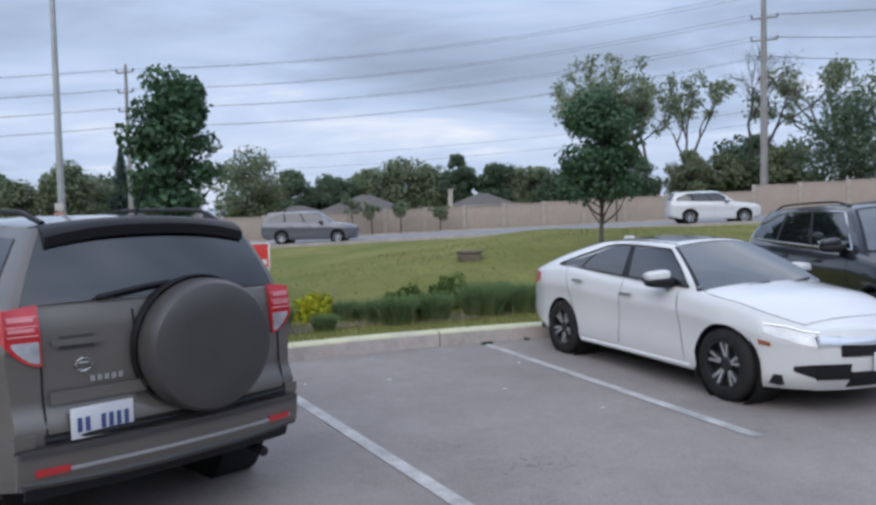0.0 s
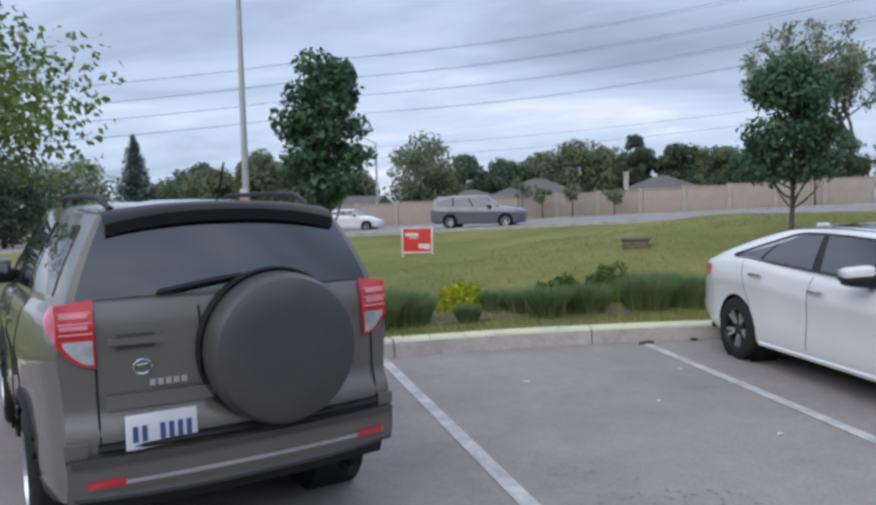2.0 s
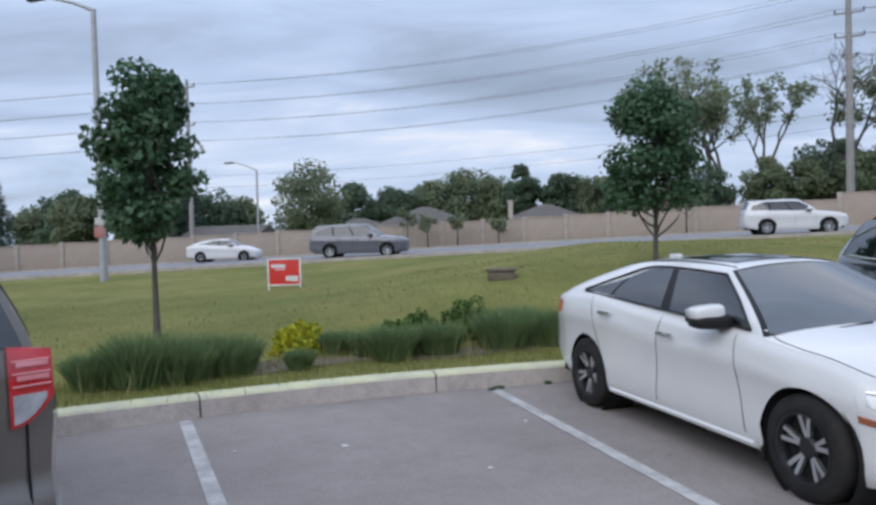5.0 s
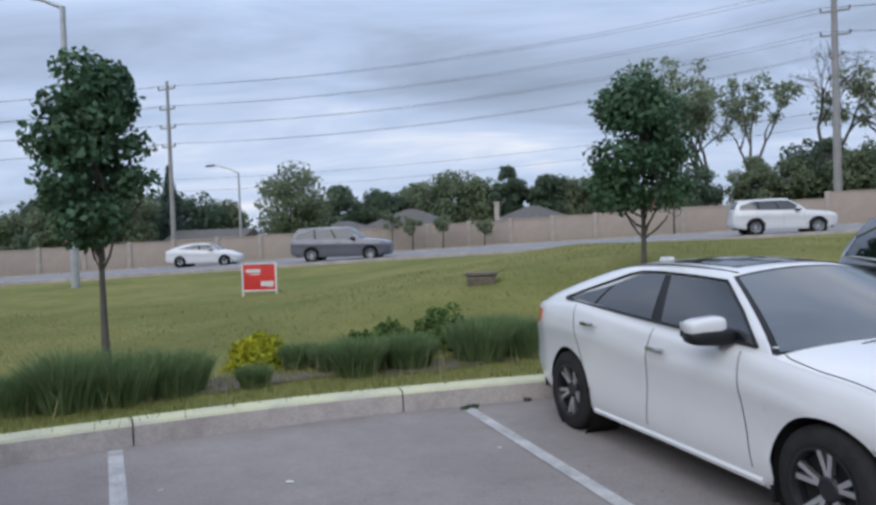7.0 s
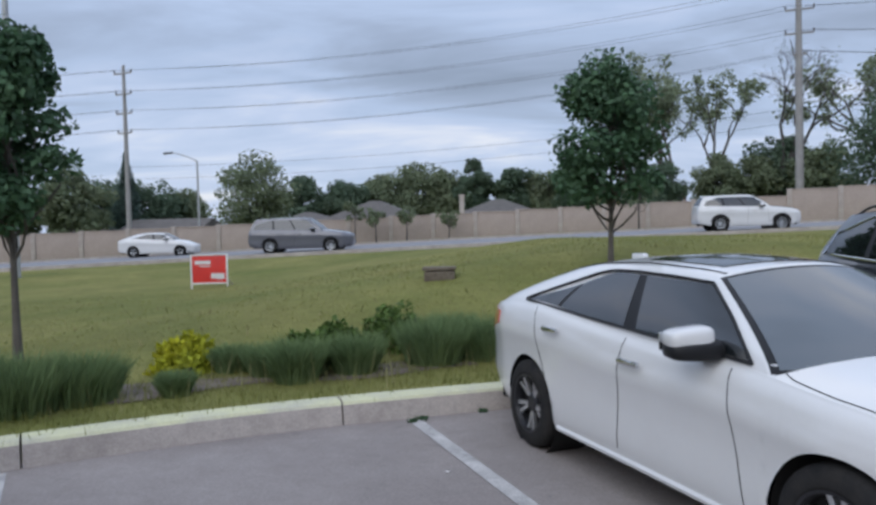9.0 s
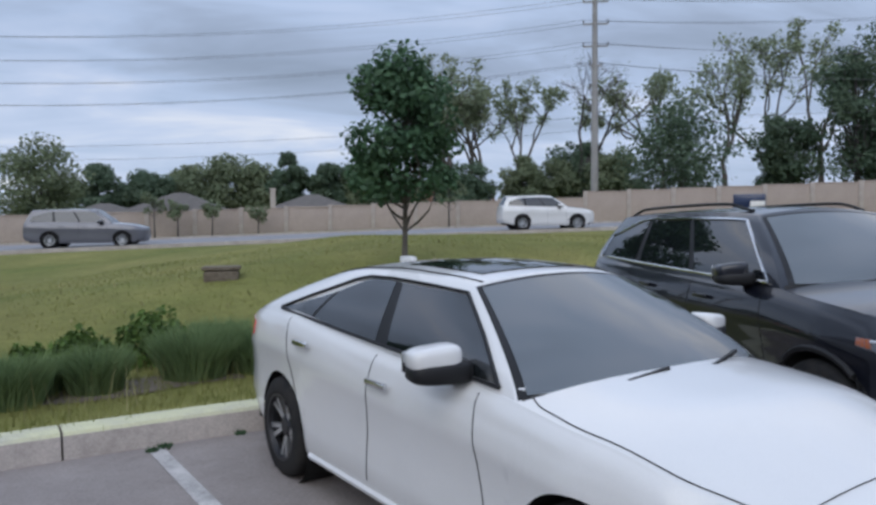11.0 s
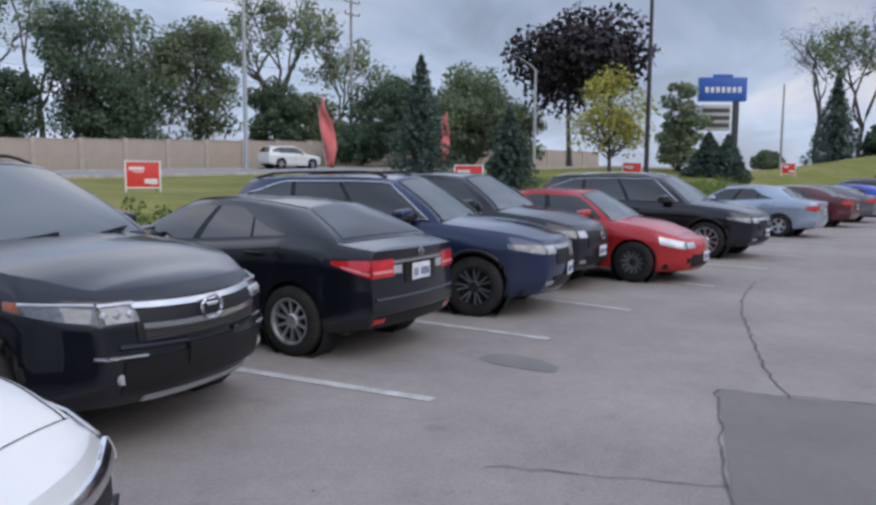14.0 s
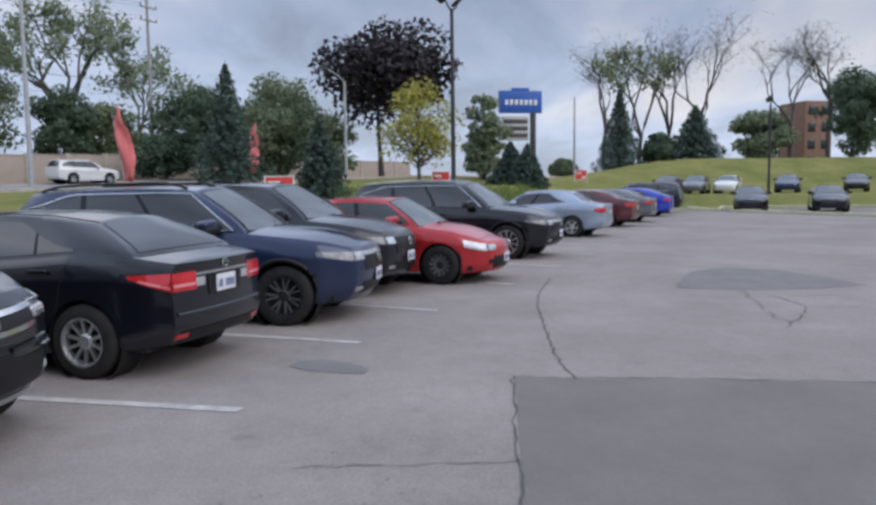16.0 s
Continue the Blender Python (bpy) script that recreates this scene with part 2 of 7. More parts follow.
SIDING = material("pale_siding", (0.5, 0.49, 0.47), 0.8, scale=2, fine=0.05)
ROOF = material("shingle_roof", (0.10, 0.09, 0.082), 0.9, other=(0.13, 0.118, 0.108), scale=1.5, fine=0.2, fine_scale=12)
SIGN_RED = material("red_sign_sheet", (0.72, 0.045, 0.035), 0.45, other=(0.62, 0.04, 0.035), scale=3)
SIGN_WHITE = material("white_sign_print", (0.78, 0.76, 0.75), 0.5, scale=3)
SIGN_FADED = material("faded_red_sign", (0.42, 0.16, 0.15), 0.6, other=(0.36, 0.18, 0.17), scale=5)
FLAG = material("red_flag_cloth", (0.70, 0.20, 0.20), 0.8, other=(0.60, 0.13, 0.14), scale=3, fine=0.08)
SIGN_BLUE = material("blue_sign_face", (0.02, 0.10, 0.42), 0.4, other=(0.02, 0.085, 0.36), scale=1)
WOOD = material("weathered_stake", (0.5, 0.42, 0.3), 0.85, scale=8, fine=0.15)
GLASS = material("tinted_car_glass", (0.008, 0.010, 0.011), 0.02, ior=1.85, scale=1)
GLASS_WS = material("windscreen_glass", (0.034, 0.042, 0.042), 0.03, other=(0.018, 0.023, 0.023), ior=2.35, scale=0.9, detail=2)
GLASS_HOUSE = material("house_glass", (0.02, 0.025, 0.03), 0.08, scale=1)
RUBBER = material("tyre_rubber", (0.016, 0.016, 0.017), 0.85, other=(0.030, 0.028, 0.026), scale=8, fine=0.1, spec=0.2)
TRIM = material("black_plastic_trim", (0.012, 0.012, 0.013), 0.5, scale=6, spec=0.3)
TRIM_GREY = material("dark_grey_plastic", (0.062, 0.058, 0.056), 0.36, other=(0.052, 0.049, 0.047), scale=4, fine=0.05)
GAP = material("shut_line", (0.012, 0.012, 0.012), 0.9)
CHROME = material("chrome_trim", (0.72, 0.73, 0.74), 0.14, metal=1.0, scale=5)
RIM_SILVER = material("machined_alloy", (0.62, 0.63, 0.64), 0.3, metal=0.85, scale=6)
RIM_BLACK = material("black_alloy", (0.025, 0.025, 0.028), 0.4, metal=0.3, scale=6)
RIM_DARK = material("dark_alloy", (0.16, 0.16, 0.17), 0.4, metal=0.5, scale=6)
WELL = material("wheel_well_lining", (0.010, 0.010, 0.010), 0.95)
LAMP_RED = material("red_lamp_lens", (0.60, 0.014, 0.022), 0.12, other=(0.42, 0.010, 0.016), scale=9, coat=1.0)
LAMP_CLEAR = material("clear_lamp_lens", (0.55, 0.56, 0.58), 0.12, metal=0.3, other=(0.36, 0.37, 0.39), scale=14, coat=1.0)
LAMP_DARK = material("smoked_lamp_lens", (0.16, 0.165, 0.18), 0.1, metal=0.2, other=(0.07, 0.072, 0.08), scale=11, coat=1.0)
LAMP_PINK = material("pale_red_lamp_band", (0.75, 0.25, 0.26), 0.15, coat=1.0)
LAMP_AMBER = material("amber_reflector", (0.34, 0.09, 0.03), 0.2, coat=1.0)
PLATE = material("white_number_plate", (0.70, 0.71, 0.74), 0.4, scale=6)
PLATE_INK = material("blue_plate_ink", (0.05, 0.08, 0.22), 0.5)
P_BRONZE = paint("bronze_grey_paint", (0.165, 0.150, 0.134), metal=0.45, rough=0.36)
P_WHITE = paint("white_car_paint", (0.66, 0.655, 0.645), rough=0.3, dirt=0.05)
P_BLACK = paint("black_car_paint", (0.004, 0.005, 0.010), rough=0.3)
P_NAVY = paint("navy_car_paint", (0.016, 0.028, 0.075), metal=0.3, rough=0.28)
P_RED = paint("red_car_paint", (0.42, 0.018, 0.022), rough=0.28)
P_SILVER = paint("silver_blue_paint", (0.36, 0.42, 0.52), metal=0.5, rough=0.32)
P_GREY = paint("grey_car_paint", (0.15, 0.15, 0.165), metal=0.4, rough=0.32)
P_BLUE = paint("bright_blue_paint", (0.02, 0.05, 0.42), rough=0.28)
P_MAROON = paint("maroon_paint", (0.10, 0.02, 0.025), rough=0.3)


# ---- mesh helpers ----
def mesh_ob(name, verts, faces, mat, parent=None, label="", smooth=True, sharp=38.0):
    me = bpy.data.meshes.new(name)
    me.from_pydata([tuple(v) for v in verts], [], [tuple(f) for f in faces])
    me.materials.append(mat)
    if smooth:
        me.shade_smooth()
        me.set_sharp_from_angle(angle=radians(sharp))
    ob = new(name, me)
    if parent is not None:
        ob.parent = parent
    if label:
        ob["label"] = label
    return ob


def part(name, bm, mat, parent=None, label="", sharp=38.0):
    """Links a bmesh as one mesh object under a thing or a part."""
    me = bpy.data.meshes.new(name)
    bmesh.ops.recalc_face_normals(bm, faces=bm.faces[:])
    bm.to_mesh(me)
    bm.free()
    me.materials.append(mat)
    me.shade_smooth()
    me.set_sharp_from_angle(angle=radians(sharp))
    ob = new(name, me)
    if parent is not None:
        ob.parent = parent
    if label:
        ob["label"] = label
    return ob


def thing(name, m, label, category, group=""):
    ob = new(name)
    ob.empty_display_size = 0.2
    ob.matrix_world = m
    return tagged(ob, label, category, group)


def box(bm, size, m=None, bevel=0.0):
    r = bmesh.ops.create_cube(bm, size=1.0, matrix=(m or Matrix()) @ Matrix.Diagonal((*size, 1)))
    if bevel:
        es = list({e for v in r["verts"] for e in v.link_edges})
        bmesh.ops.bevel(bm, geom=es, offset=bevel, segments=2, affect="EDGES", profile=0.6)
    return bm


def rounded(bm, size, m, power=0.5, taper=0.0, nu=24, nv=12):
    """A box with softly rounded sides; taper narrows it in z towards +y (or -y)."""
    def q(a):
        return math.copysign(abs(a) ** power, a)
    rows = []
    for j in range(nv + 1):
        v = -math.pi / 2 + math.pi * j / nv
        row = []
        for i in range(nu):
            u = 2 * math.pi * i / nu
            p = Vector((q(math.cos(v)) * q(math.cos(u)), q(math.cos(v)) * q(math.sin(u)), q(math.sin(v)))) * 0.5
            p.z *= 1 - taper * 2 * p.y
            row.append(bm.verts.new(m @ Vector((p.x * size[0], p.y * size[1], p.z * size[2]))))
        rows.append(row)
    for a, b in zip(rows, rows[1:]):
        for i in range(nu):
            bm.faces.new((a[i], a[(i + 1) % nu], b[(i + 1) % nu], b[i]))
    bmesh.ops.remove_doubles(bm, verts=bm.verts[:], dist=0.0004)
    return bm


def tube(bm, pts, radii, n=8):
    """A tube through points with a radius at each."""
    rings = []
    pts = [Vector(p) for p in pts]
    for i, p in enumerate(pts):
        d = (pts[min(i + 1, len(pts) - 1)] - pts[max(i - 1, 0)]).normalized()
        a = d.orthogonal().normalized() if abs(d.z) < 0.9 else Vector((1, 0, 0)).cross(d).normalized()
        b = d.cross(a)
        rings.append([bm.verts.new(p + (a * math.cos(k * 2 * math.pi / n) + b * math.sin(k * 2 * math.pi / n)) * radii[i]) for k in range(n)])
    for r0, r1 in zip(rings, rings[1:]):
        for k in range(n):
            bm.faces.new((r0[k], r0[(k + 1) % n], r1[(k + 1) % n], r1[k]))
    bm.faces.new(rings[0][::-1])
    bm.faces.new(rings[-1])
    return bm


def lathe(bm, prof, n=32, m=None):
    """Turns (radius, along-y) pairs round the y axis."""
    m = m or Matrix()
    rings = []
    for r, y in prof:
        if r < 1e-5:
            rings.append([bm.verts.new(m @ Vector((0, y, 0)))])
        else:
            rings.append([bm.verts.new(m @ Vector((r * math.cos(2 * math.pi * k / n), y, r * math.sin(2 * math.pi * k / n)))) for k in range(n)])
    for a, b in zip(rings, rings[1:]):
        for k in range(n):
            q = (k + 1) % n
            if len(a) == 1 and len(b) == 1:
                continue
            if len(a) == 1:
                bm.faces.new((a[0], b[k], b[q]))
            elif len(b) == 1:
                bm.faces.new((a[k], b[0], a[q]))
            else:
                bm.faces.new((a[k], b[k], b[q], a[q]))
    return bm


def sst(a, b, x):
    t = min(1.0, max(0.0, (x - a) / (b - a)))
    return t * t * (3 - 2 * t)


# ---- the ground ----
KERB_PTS = [(-13.5, -6.0), (-11.6, -2.0), (-9.6, 1.6), (-7.4, 4.6), (-5.3, 6.75), (-3.05, 8.27), (-1.1, 9.38), (0.6, 10.06), (2.3, 10.58), (4.6, 11.25), (7.3, 11.7), (10.3, 11.6),
            (12.9, 11.05), (20.0, 9.0), (30.0, 6.1), (42.0, 2.4), (50.0, -0.2)]
ROAD_PTS = [(-75.0, 16.0), (-50.0, 26.0), (-38.0, 29.5), (-30.0, 31.5), (-22.0, 33.2), (-14.0, 34.6), (-7.0, 35.4), (0.0, 35.6), (7.0, 35.4), (14.0, 34.6), (22.0, 32.6), (30.0, 29.6),
            (38.0, 25.8), (50.0, 20.0), (65.0, 12.6), (90.0, 1.0), (140.0, -22.0)]


def spline(pts, n):
    """Catmull-Rom through points, n steps a span."""
    p = [Vector((*q, 0)) for q in pts]
    p = [2 * p[0] - p[1]] + p + [2 * p[-1] - p[-2]]
    out = []
    for i in range(1, len(p) - 2):
        for k in range(n):
            t = k / n
            a, b, c, d = p[i - 1:i + 3]
            out.append(0.5 * (2 * b + (c - a) * t + (2 * a - 5 * b + 4 * c - d) * t * t + (3 * b - a - 3 * c + d) * t ** 3))
    return out + [p[-2]]


def even(line, step):
    """Points at even steps along a polyline."""
    out, left = [line[0].copy()], step
    for a, b in zip(line, line[1:]):
        d = (b - a).length
        at = left
        while at <= d:
            out.append(a.lerp(b, at / d))
            at += step
        left = at - d
    return out


def normals(line):
    out = []
    for i in range(len(line)):
        d = (line[min(i + 1, len(line) - 1)] - line[max(i - 1, 0)]).normalized()
        out.append(Vector((-d.y, d.x, 0)))
    return out


KERB_LINE = even(spline(KERB_PTS, 10), 0.1)
KERB_N = normals(KERB_LINE)
ROAD_LINE = even(spline(ROAD_PTS, 8), 0.5)
ROAD_N = normals(ROAD_LINE)
ROAD_XY = np.array([(p.x, p.y) for p in ROAD_LINE])
KERB_XY = np.array([(p.x, p.y) for p in KERB_LINE])


def road_z(x):
    return 0.6 + 0.028 * (min(x, 60.0) + 5.0)


CREST_X = [-40, -20, -10, -6, -4, 0, 3.4, 8, 20, 40, 60]
CREST_Z = [-0.35, -0.1, 0.05, 0.12, 0.25, 0.8, 1.25, 1.22, 1.1, 1.45, 1.9]


def lawn_z(x, y):
    """Height of the grass between the kerb and the road."""
    dk = float(np.min(np.hypot(KERB_XY[:, 0] - x, KERB_XY[:, 1] - y)))
    dr = float(np.min(np.hypot(ROAD_XY[:, 0] - x, ROAD_XY[:, 1] - y)))
    crest = float(np.interp(x, CREST_X, CREST_Z))
    z = 0.18 + (crest - 0.18) * sst(1.6, 6.5, dk)
    w = 1 - sst(0.0, 10.0, dr)
    z = z * (1 - w) + (road_z(x) - 0.02) * w
    return z + 0.03 * noise.noise((x * 0.35, y * 0.35, 0)) * sst(0.5, 3, dk) * sst(0.3, 4, dr)


def far_z(x, y):
    """Height of the land round about."""
    z = -0.35 + 1.15 * sst(51.0, 55.0, x + 0.25 * (y + 10)) + 3.4 * sst(67.0, 84.0, x + 0.25 * (y + 10))
    dr = float(np.min(np.hypot(ROAD_XY[::4, 0] - x, ROAD_XY[::4, 1] - y)))
    north = y > np.interp(x, ROAD_XY[:, 0], ROAD_XY[:, 1])
    if north or dr < 12:
        w = 1.0 if north else 1 - sst(0, 12, dr)
        z = z * (1 - w) + (road_z(max(x, -45.0)) - 0.3) * w
    return z


# the wide land, one sheet to the horizon
gx = sorted({*np.arange(-60, 130, 3.0), *np.arange(-2400, -60, 180.0), *np.arange(130, 2500, 180.0)})
gy = sorted({*np.arange(-60, 90, 3.0), *np.arange(-2400, -60, 180.0), *np.arange(90, 2500, 180.0)})
gv = [(x, y, far_z(x, y) if -70 < x < 140 and -70 < y < 100 else (far_z(min(max(x, -60), 130), min(max(y, -60), 90)))) for y in gy for x in gx]
nx = len(gx)


def lot_side(x, y):
    """True well inside the parking lot."""
    return -12 < x < 49 and y < np.interp(x, KERB_XY[:, 0], KERB_XY[:, 1]) - 0.5


gv = [(x, y, -0.5 if lot_side(x, y) or (-16 < x < 52 and -40 < y < 12) else z) for x, y, z in gv]
gf = [(j * nx + i, j * nx + i + 1, (j + 1) * nx + i + 1, (j + 1) * nx + i) for j in range(len(gy) - 1) for i in range(nx - 1)]
ground = mesh_ob("ground", gv, gf, GRASS)
tagged(ground, "wide grassy land round the lot and road", "ground", kind="structure")

# the lawn strip from the kerb up to the road
lv, lf = [], []
KS = KERB_LINE[::4]
KSN = KERB_N[::4]
FR = [0, 0.012, 0.025, 0.04, 0.06, 0.08, 0.105, 0.13, 0.16, 0.19, 0.22, 0.26, 0.3, 0.35, 0.4, 0.46, 0.52, 0.6, 0.68, 0.76, 0.84, 0.9, 0.95, 1.0]
u0 = 7
for i, (p, n) in enumerate(zip(KS, KSN)):
    a = p + n * 0.17
    b = ROAD_LINE[int(u0 + (len(ROAD_LINE) - 150 - u0) * (i / (len(KS) - 1)))]
    # reach the road square to it where the strip runs wide
    for f in FR:
        q = a.lerp(b, f)
        lv.append((q.x, q.y, 0.185 if f == 0 else lawn_z(q.x, q.y)))
nf = len(FR)
for i in range(len(KS) - 1):
    for j in range(nf - 1):
        lf.append((i * nf + j, (i + 1) * nf + j, (i + 1) * nf + j + 1, i * nf + j + 1))
lawn = mesh_ob("lawn", lv, lf, GRASS)
tagged(lawn, "mown green lawn rising from the kerb to the road", "lawn", kind="structure")

# the lot's asphalt
edge = [p + n * 0.06 for p, n in zip(KERB_LINE[::3], KERB_N[::3])]
bm = bmesh.new()
top = [bm.verts.new((p.x, p.y, 0)) for p in edge]
low = [bm.verts.new((p.x, -45.0, 0)) for p in edge]
for i in range(len(edge) - 1):
    bm.faces.new((low[i], low[i + 1], top[i + 1], top[i]))
lot = part("pavement_lot", bm, ASPHALT)
tagged(lot, "worn grey asphalt of a parking lot", "asphalt", kind="structure")


def on_lot(name, poly, mat, z, label, category="marking", ragged=0.0):
    if ragged:
        rnd = random.Random(len(label))
        poly = [(ax + (bx_ - ax) * k / 9 + rnd.uniform(-ragged, ragged), ay + (by_ - ay) * k / 9 + rnd.uniform(-ragged, ragged)) for (ax, ay), (bx_, by_) in zip(poly, poly[1:] + poly[:1]) for k in range(9)]
    ob = mesh_ob(name, [(x, y, z) for x, y in poly], [tuple(range(len(poly)))], mat, smooth=False)
    return tagged(ob, label, category, kind="structure")


# patch, stains, cracks
on_lot("pavement_patch", [(8.2, 4.42), (5.75, 4.22), (3.2, 4.02), (3.0, -3.4), (8.35, -3.4), (8.32, 1.6)], ASPHALT_PATCH, 0.004, "smooth darker rectangular asphalt repair patch", "asphalt patch")
on_lot("pavement_stain", [(13.9, 2.25), (14.6, 2.1), (16.2, 1.65), (16.8, 0.9), (16.4, 0.1), (15.3, -0.45), (14.4, -0.65), (13.9, 0.2), (13.7, 1.2)], ASPHALT_DARK, 0.004, "dark damp stain on the asphalt", "stain", 0.03)
on_lot("pavement_stain", [(8.36, 6.46), (8.58, 6.45), (8.65, 6.23), (8.55, 5.93), (8.36, 5.72), (8.16, 5.72), (8.17, 5.97), (8.22, 6.27)], ASPHALT_DARK, 0.004, "small dark oil stain on the asphalt", "stain", 0.012)


def ribbon(name, pts, width, mat, z, label, category, wobble=0.0, seed=1):
    rnd = random.Random(seed)
    line = even(spline(pts, 6), 0.12 if wobble else 0.4)
    ns = normals(line)
    v, f = [], []
    for i, (p, n) in enumerate(zip(line, ns)):
        o = n * rnd.uniform(-wobble, wobble)
        w = width * (rnd.uniform(0.4, 1.3) if wobble else 1) / 2
        a, b = p + o + n * w, p + o - n * w
        v += [(a.x, a.y, z), (b.x, b.y, z)]
        if i:
            f.append((2 * i - 2, 2 * i - 1, 2 * i + 1, 2 * i))
    return tagged(mesh_ob(name, v, f, mat, smooth=False), label, category, kind="structure")


for k, (pts, w) in enumerate((([(8.17, 3.9), (8.9, 4.05), (10.5, 4.21), (11.6, 4.3), (12.9, 4.33), (15.0, 4.2)], 0.035), ([(6.26, 4.27), (6.2, 4.6), (6.15, 4.85), (6.0, 5.6)], 0.02),
                              ([(8.2, 4.44), (5.7, 4.24), (3.2, 4.04)], 0.03), ([(8.22, 4.44), (8.34, 1.6), (8.37, -3.4)], 0.03), ([(10.6, 1.6), (11.6, 1.1), (12.3, 0.9), (13.3, 1.1)], 0.03),
                              ([(12.5, -0.5), (12.8, -1.6), (12.6, -3.2)], 0.03))):
    ribbon("pavement_crack", pts, w * 0.5, CRACK, 0.007, "thin dark crack in the asphalt", "crack", 0.025, k)

# fine cracks beside the stain
for k, pts in enumerate(([(13.65, 1.33), (11.65, 1.5), (11.12, 1.42), (10.93, 1.18)], [(12.22, 0.83), (12.07, 0.48), (12.28, 0.07)])):
    ribbon("pavement_crack", pts, 0.013, CRACK, 0.0075, "hairline crack in the asphalt", "crack", 0.05, 40 + k)
# crumbled pits in the worn surface, in loose clusters
rng = np.random.default_rng(31)
v, f = [], []
for x, y, spread, count in ((0.65, 5.06, 0.28, 42), (0.5, 4.9, 0.2, 16), (6.4, 5.4, 0.35, 26), (5.8, 4.93, 0.12, 8), (10.7, 3.4, 0.25, 14), (9.6, 5.6, 0.5, 16), (4.9, 6.3, 0.5, 14), (7.4, 5.3, 0.6, 18), (1.6, 7.4, 0.5, 10), (12.6, 2.9, 0.5, 16)):
    for _ in range(count):
        px_, py_ = x + rng.normal() * spread, y + rng.normal() * spread * 0.6
        r0, k0 = rng.uniform(0.003, 0.012), len(v)
        for j in range(6):
            a_ = j * math.pi / 3
            r1 = r0 * rng.uniform(0.5, 1.3)
            v.append((px_ + math.cos(a_) * r1 * 1.5, py_ + math.sin(a_) * r1, 0.0045))
        f.append(tuple(range(k0, k0 + 6)))
tagged(mesh_ob("pavement_pits", v, f, ASPHALT_DARK, smooth=False), "small crumbled pits in the worn asphalt", "pits", kind="stuff")

# stall lines: far end, near end
LINES = [((-2.24, 8.58), (0.32, 3.9)), ((0.60, 9.85), (2.35, 5.50)), ((4.4, 10.9), (4.75, 6.1)), ((7.30, 11.2), (7.04, 6.34)), ((10.3, 11.1), (9.43, 6.10)), ((13.0, 10.6), (11.49, 5.61)),
         ((15.55, 8.95), (14.15, 4.75)), ((18.2, 8.2), (16.95, 4.0)), ((20.9, 7.45), (19.65, 3.25)), ((23.6, 6.7), (22.35, 2.5)), ((26.3, 5.9), (25.05, 1.7)), ((29.0, 5.15), (27.75, 0.95)),
         ((31.7, 4.35), (30.45, 0.15)), ((-4.9, 6.6), (-1.2, 2.6))]
for a, b in LINES:
    a, b = Vector((*a, 0)), Vector((*b, 0))
    d = (b - a).normalized()
    n = Vector((-d.y, d.x, 0)) * 0.056
    v = [(p.x, p.y, 0.005) for p in (a + n, a - n, b - n, b + n)]
    tagged(mesh_ob("stall_line", v, [(0, 1, 2, 3)], LINE, smooth=False), "worn white painted parking stall line", "stall line", "stall lines", "structure")

# kerb of cast lengths with open joints
kerb = tagged(new("kerb"), "pale concrete kerb with a pale yellowish top edge", "kerb", kind="structure")
SEG = 24
start = next(i for i, p in enumerate(KERB_LINE) if p.x > -2.24) % SEG
for s in range(start - SEG, len(KERB_LINE) - 1, SEG):
    ids = [i for i in range(max(0, s), min(len(KERB_LINE), s + SEG + 1), 3)]
    if len(ids) < 3:
        continue
    prof = [(-0.11, -0.05), (-0.10, 0.0), (-0.075, 0.165), (-0.055, 0.19), (0.0, 0.198), (0.16, 0.196), (0.175, 0.17), (0.175, -0.05)]
    v, f = [], []
    for k, i in enumerate(ids):
        p, n = KERB_LINE[i].copy(), KERB_N[i]
        t = Vector((n.y, -n.x, 0))
        if k == 0:
            p = p + t * 0.008
        if k == len(ids) - 1:
            p = p - t * 0.008
        for o, z in prof:
            q = p + n * o
            v.append((q.x, q.y, z))
    m = len(prof)
    for k in range(len(ids) - 1):
        for j in range(m - 1):
            f.append((k * m + j, k * m + j + 1, (k + 1) * m + j + 1, (k + 1) * m + j))
    f += [tuple(range(m))[::-1], tuple((len(ids) - 1) * m + j for j in range(m))]
    seg = mesh_ob("kerb_length", v, f, CONCRETE, kerb, sharp=30)
    seg.data.materials.append(KERB_TOP)
    for poly in seg.data.polygons:
        if abs(poly.normal.z) > 0.55:
            poly.material_index = 1

